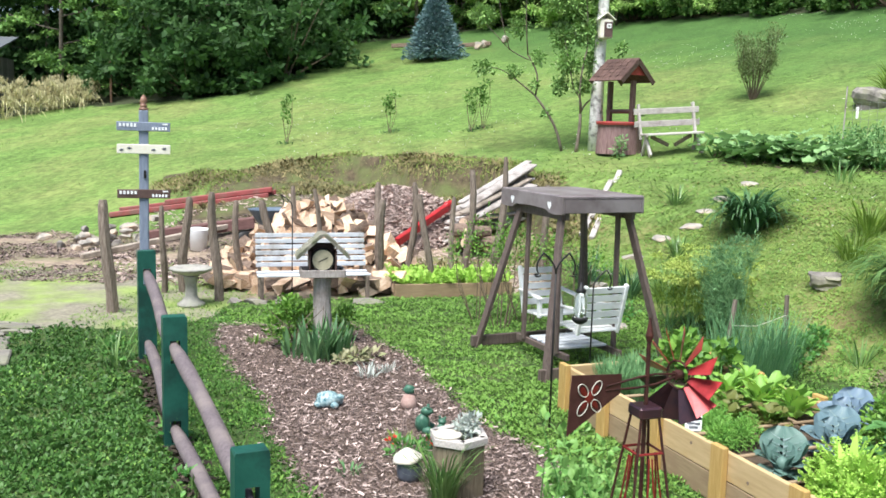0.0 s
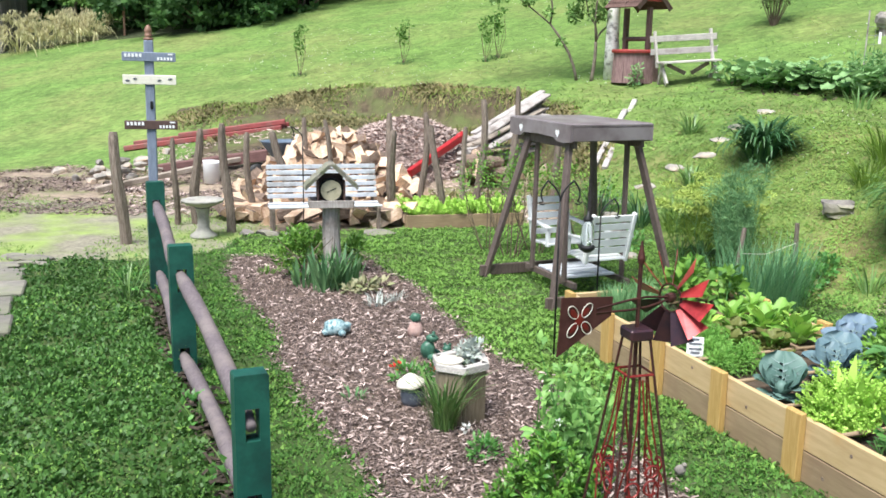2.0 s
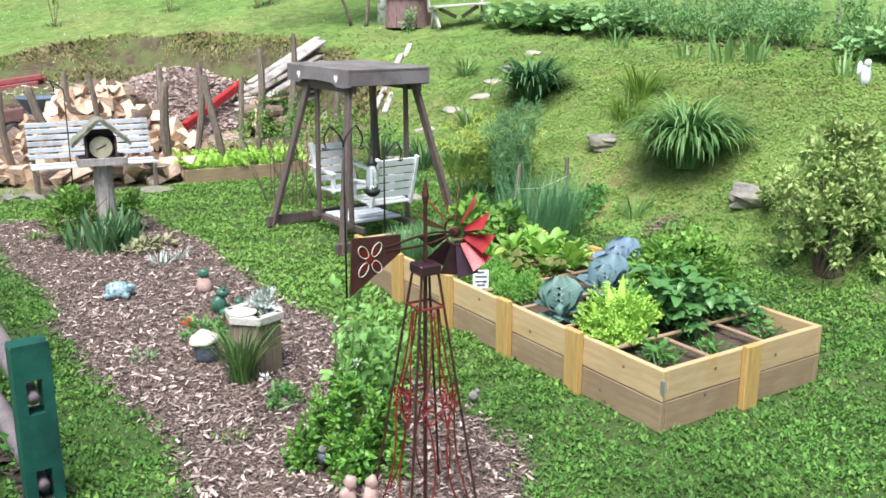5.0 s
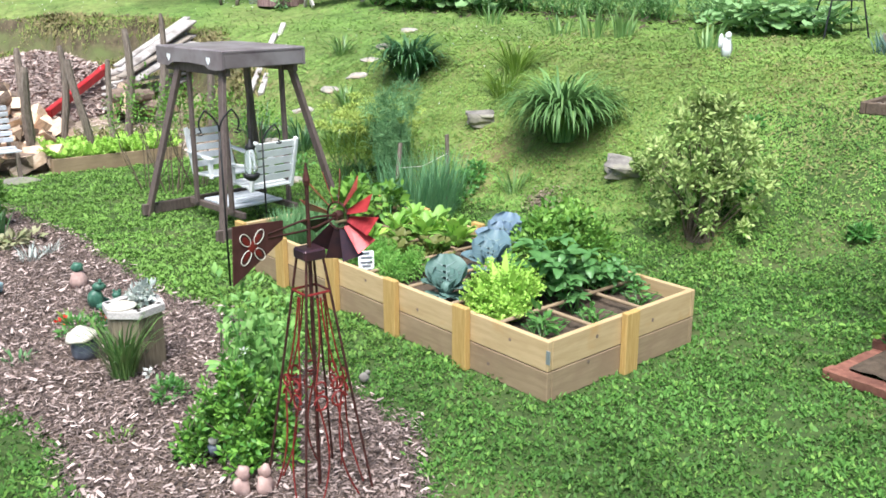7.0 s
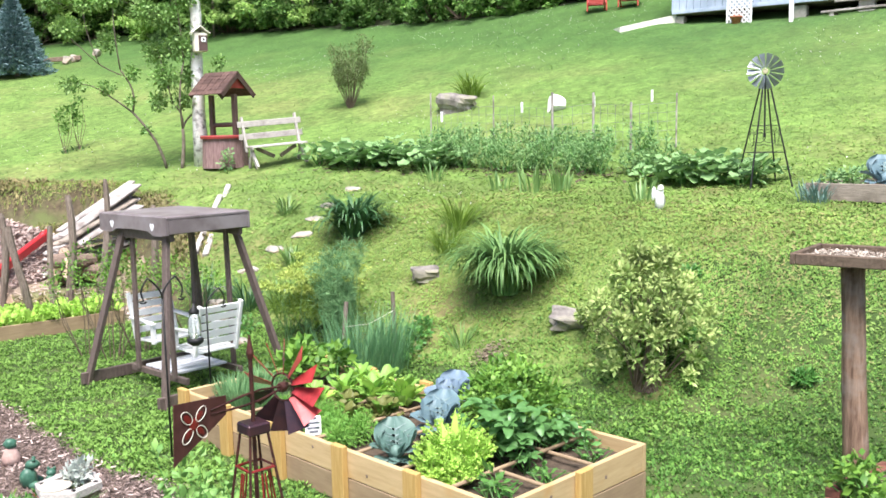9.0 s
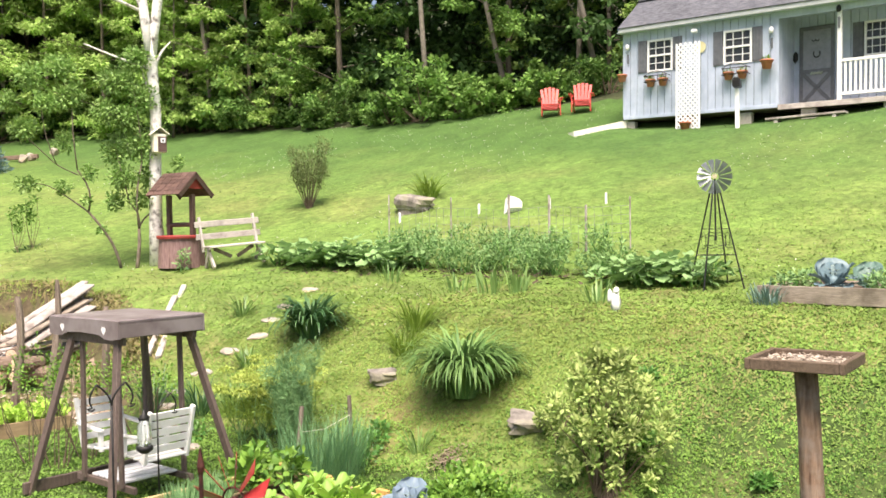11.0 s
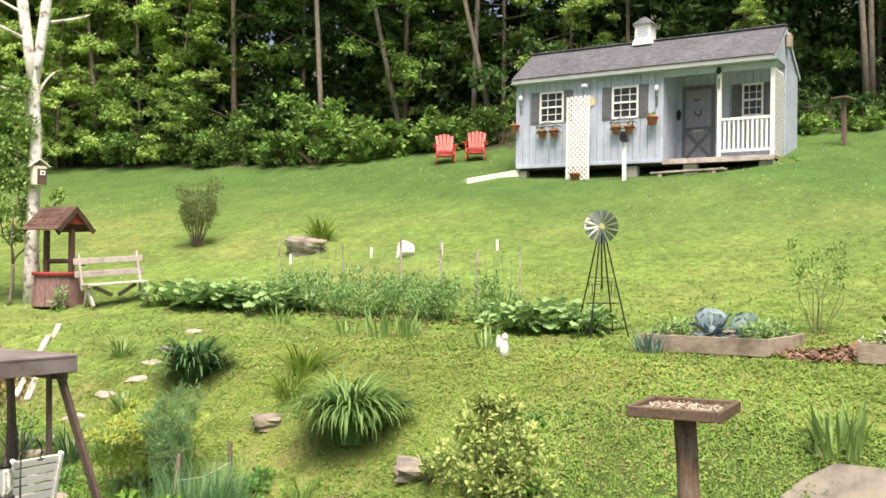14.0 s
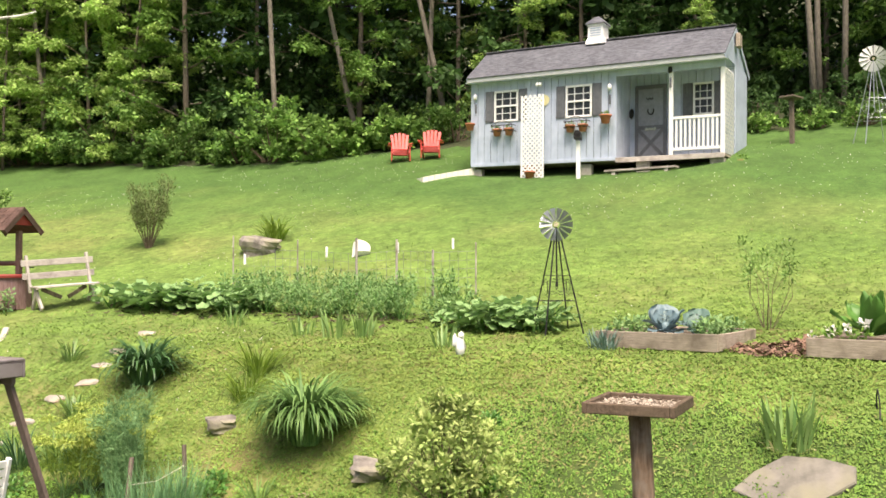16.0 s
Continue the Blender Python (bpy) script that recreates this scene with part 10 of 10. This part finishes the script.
def thicket(name, spots, n, size, material, label, leaf=0.14, slim=0.65):
    """Low bushes along an edge."""
    for x, y, s in spots:
        s *= random.uniform(0.6, 1.2)
        cen = [(s * 0.8 * math.sin(k * 2.4 + x) * (0.4 + 0.15 * (k % 4)), s * 0.8 * math.cos(k * 2.4 + x) * (0.4 + 0.15 * (k % 4)), s * (0.12 + 0.16 * (k % 5) * random.uniform(0.8, 1.25))) for k in range(14)]
        tips = [tuple(Vector(c) + Vector((random.gauss(0, 0.26), random.gauss(0, 0.26), random.gauss(0, 0.17))) * s) for c in cen for _ in range(5)]
        at, d = clumps(n, tips, [(s * q, s * q, s * q * 0.6) for q in [random.uniform(0.08, 0.19) for _ in tips]], 0.1)
        at[:, 2] = np.maximum(at[:, 2], 0.02)
        way = d + rng.normal(0, 0.6, (n, 3))
        ln = leaf * rng.uniform(0.6, 1.4, n)
        plant(name, on_land(x, y), label, name + "s", "bush", stems=stems(cen, 0.2, 0.03), foliage=cards("foliage", at, way, ln, ln * slim, material, np.array([0, 0, 1.0]) + rng.normal(0, 0.6, (n, 3))))


n = 85000
u, depth = rng.random(n), rng.random(n) ** 0.8
x = -28 + 66 * u
y = np.interp(x, [-30, -14, -5, 4.5, 8, 13.0, 19.0, 25.0, 40.0], [37, 41, 47, 53, 45, 35.5, 31, 23.5, 9]) + 7 * depth
z = land(x, y) + rng.random(n) ** 1.1 * (3.5 + 9 * depth) * (0.75 + 0.25 * np.sin(1.3 * x + 0.7 * y))
way = rng.normal(0, 1, (n, 3)) + np.array([0, 0, -0.2])
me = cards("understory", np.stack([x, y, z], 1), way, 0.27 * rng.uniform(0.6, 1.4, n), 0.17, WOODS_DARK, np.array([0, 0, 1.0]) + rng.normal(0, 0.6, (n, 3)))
tagged(new("understory", me), "leafy undergrowth deep in the woods, coloured shade-dark", "undergrowth", kind="stuff")
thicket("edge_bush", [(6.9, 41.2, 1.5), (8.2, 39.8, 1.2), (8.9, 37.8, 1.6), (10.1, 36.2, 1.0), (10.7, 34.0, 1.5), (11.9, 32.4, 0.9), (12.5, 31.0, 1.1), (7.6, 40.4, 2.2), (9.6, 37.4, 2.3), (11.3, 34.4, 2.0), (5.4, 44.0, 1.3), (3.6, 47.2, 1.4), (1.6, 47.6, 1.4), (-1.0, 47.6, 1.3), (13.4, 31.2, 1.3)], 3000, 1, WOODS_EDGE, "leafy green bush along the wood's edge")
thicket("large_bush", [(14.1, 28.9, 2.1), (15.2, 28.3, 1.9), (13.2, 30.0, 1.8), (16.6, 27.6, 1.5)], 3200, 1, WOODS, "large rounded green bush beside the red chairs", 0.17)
thicket("edge_bush", [(23.0, 20.0, 1.3), (24.2, 18.6, 1.3), (25.4, 17.2, 1.3), (26.6, 16.0, 1.3), (27.8, 14.4, 1.3), (22.6, 21.6, 1.4)], 2000, 1, WOODS_DARK, "bush by the woods in a shaded dark green", 0.13)
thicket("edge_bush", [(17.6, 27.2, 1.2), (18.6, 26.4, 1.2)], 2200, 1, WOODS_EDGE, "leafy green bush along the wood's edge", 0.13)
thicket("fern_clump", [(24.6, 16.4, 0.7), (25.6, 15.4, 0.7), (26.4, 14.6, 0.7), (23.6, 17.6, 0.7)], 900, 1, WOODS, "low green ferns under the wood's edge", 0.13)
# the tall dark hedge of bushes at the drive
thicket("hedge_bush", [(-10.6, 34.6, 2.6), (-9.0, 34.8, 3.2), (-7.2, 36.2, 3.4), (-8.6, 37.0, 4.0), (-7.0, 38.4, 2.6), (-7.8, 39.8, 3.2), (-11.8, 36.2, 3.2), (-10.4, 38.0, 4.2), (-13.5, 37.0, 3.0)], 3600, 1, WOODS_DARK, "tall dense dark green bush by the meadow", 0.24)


def blue_spruce(x, y, h):
    t = thing("blue_spruce", on_land(x, y), "young blue spruce standing in the meadow", "tree")
    bm = bmesh.new()
    tube(bm, [(0, 0, -0.1), (0, 0, h * 0.5), (0, 0, h)], [0.09, 0.05, 0.01], 8)
    part("trunk", bm, BARK, t)
    n = 15000
    u = rng.random(n) ** 0.75
    u = 1 - u
    lay = np.floor(u * 13) / 13
    z = h * (0.04 + 0.96 * u)
    rmax = 0.50 * h * (1 - lay * 0.98) * (0.82 + 0.18 * np.sin(rng.integers(0, 9, n) * 1.7))
    a = rng.uniform(0, 2 * math.pi, n)
    rr = rmax * (0.35 + 0.65 * rng.random(n))
    at = np.stack([rr * np.cos(a), rr * np.sin(a), z - 0.12 * rr], 1)
    way = np.stack([np.cos(a), np.sin(a), rng.uniform(-0.2, 0.7, n)], 1) + rng.normal(0, 0.35, (n, 3))
    piece("needles", cards("needles", at, way, 0.16 * rng.uniform(0.6, 1.3, n), 0.055, SPRUCE), t, Matrix())


blue_spruce(-1.44, 37.2, 2.75)
for a, b in (((-3.6, 42.2, 0.2), (-1.9, 41.2, 0.2)), ((-1.0, 39.9, 0.16), (0.8, 39.2, 0.16))):
    beam("edging_log", a, b, 0.17, 0.17, LOG_BARK, "dark log edging by the spruce", "log", "edging logs")
for i, (x, y) in enumerate(((0.25, 39.0), (0.55, 39.3), (1.4, 40.2), (4.2, 39.0))):
    rock(x, y, (0.2, 0.16, 0.17), 200 + i, ROCK_PALE, "pale stone ornament by the spruce", "spruce stones", 30 * i, 0.05, "pale_stone")
for x, y, h, n in ((-17.0, 33.5, 1.75, 210), (-16.5, 33.9, 1.5, 170), (-15.9, 34.2, 1.15, 170), (-15.3, 34.5, 1.3, 190), (-14.8, 34.9, 1.2, 170), (-15.6, 34.9, 1.45, 150)):
    arms = tuft(n // 6, 0.35, h * 1.5, 0.03, 2.6, STRAW, (0.0, 1.0), "branching", 7)
    at, d = clumps(n * 6, [(0.55 * math.sin(k * 2.4), 0.55 * math.cos(k * 2.4), h * (0.35 + 0.1 * (k % 6))) for k in range(14)], [(0.3, 0.3, 0.16)] * 14, 0.1)
    drop = np.stack([rng.normal(0, 0.3, len(at)), rng.normal(0, 0.3, len(at)), -np.ones(len(at))], 1)
    plant("dead_brush", on_land(x, y), "drooping heap of dead pale yellow brush", "brush heaps", "brush", stems=arms, foliage=cards("foliage", at, drop, 0.15 * rng.uniform(0.6, 1.4, len(at)), 0.035, STRAW))


def old_barn():
    """The end of a weathered plank barn by the drive."""
    t = thing("plank_barn", pose(-18.05, 34.3, 0, 0, 0, 10), "old weathered grey plank barn by the woods", "barn")
    base = float(land(-18.05, 34.3)) - 0.15
    for i in range(22):
        bm = bmesh.new()
        h = 2.5 + 0.12 * math.sin(i * 2.7) + 0.05 * (i % 3)
        box(bm, (-0.11 - 0.225 * i, 0.02 * (i % 2), base + h / 2), (0.215, 0.03, h), None, 0.004)
        part("plank", bm, BARN_WOOD, t)
    for z in (0.5, 2.1):
        bm = bmesh.new()
        box(bm, (-2.5, 0.07, base + z), (4.9, 0.06, 0.14), None, 0.004)
        part("rail", bm, BARN_WOOD, t)
    for i in range(14):
        bm = bmesh.new()
        box(bm, (0, 0, base + 1.25), (0.03, 0.215, 2.5), None, 0.004)
        part("plank", bm, BARN_WOOD, t).location = (0.02, 0.15 + 0.225 * i, 0)
    bm = bmesh.new()
    board(bm, (0.2, 1.6, base + 2.95), (-5.1, 1.6, base + 2.95), 3.7, 0.06, (0, -0.25, 1))
    part("roof", bm, SHED_DARK, t, "dark low-pitched roof")


BARN_WOOD = mat("old_barn_plank", (0.11, 0.10, 0.095), (0.24, 0.22, 0.205), 5, 0.9, 0.5, (9, 9, 0.8), vary=0.25, by="object")
old_barn()
SHAPE_DARK = mat("dark_shape", (0.03, 0.027, 0.024), (0.08, 0.07, 0.06), 8, 0.9, 0.6, (4, 4, 1))
# curved dark shape of unknown kind before the barn, built as a crooked limb
t = thing("curved_dark_shape", pose(0, 0, 0), "dark curved limb-like shape before the barn", "tree")
bm = bmesh.new()
tube(bm, [(-21.8, 33.5, float(land(-21.8, 33.5)) - 0.1), (-20.6, 33.5, 2.55), (-19.64, 33.5, 2.84), (-18.92, 33.5, 2.98), (-18.51, 33.5, 3.27), (-18.4, 33.5, 3.87), (-18.49, 33.5, 4.99), (-18.6, 33.5, 6.5)], [0.2, 0.17, 0.16, 0.15, 0.15, 0.14, 0.13, 0.1], 9)
part("trunk", bm, SHAPE_DARK, t, "", True)
t = thing("plastic_tub", on_land(-10.75, 18.7), "white plastic tub standing in the grass", "tub")
bm = bmesh.new()
lathe(bm, [(0.20, 0), (0.24, 0.30), (0.265, 0.31), (0.265, 0.33), (0.235, 0.33), (0.19, 0.04)], 20)
part("tub", bm, SHED_TRIM, t, "", True)
t = thing("red_post", on_land(-13.6, 34.9), "thin red-brown metal post", "post")
bm = bmesh.new()
box(bm, (0, 0, 0.75), (0.08, 0.08, 1.6), None, 0.01)
part("shaft", bm, COPPER, t)
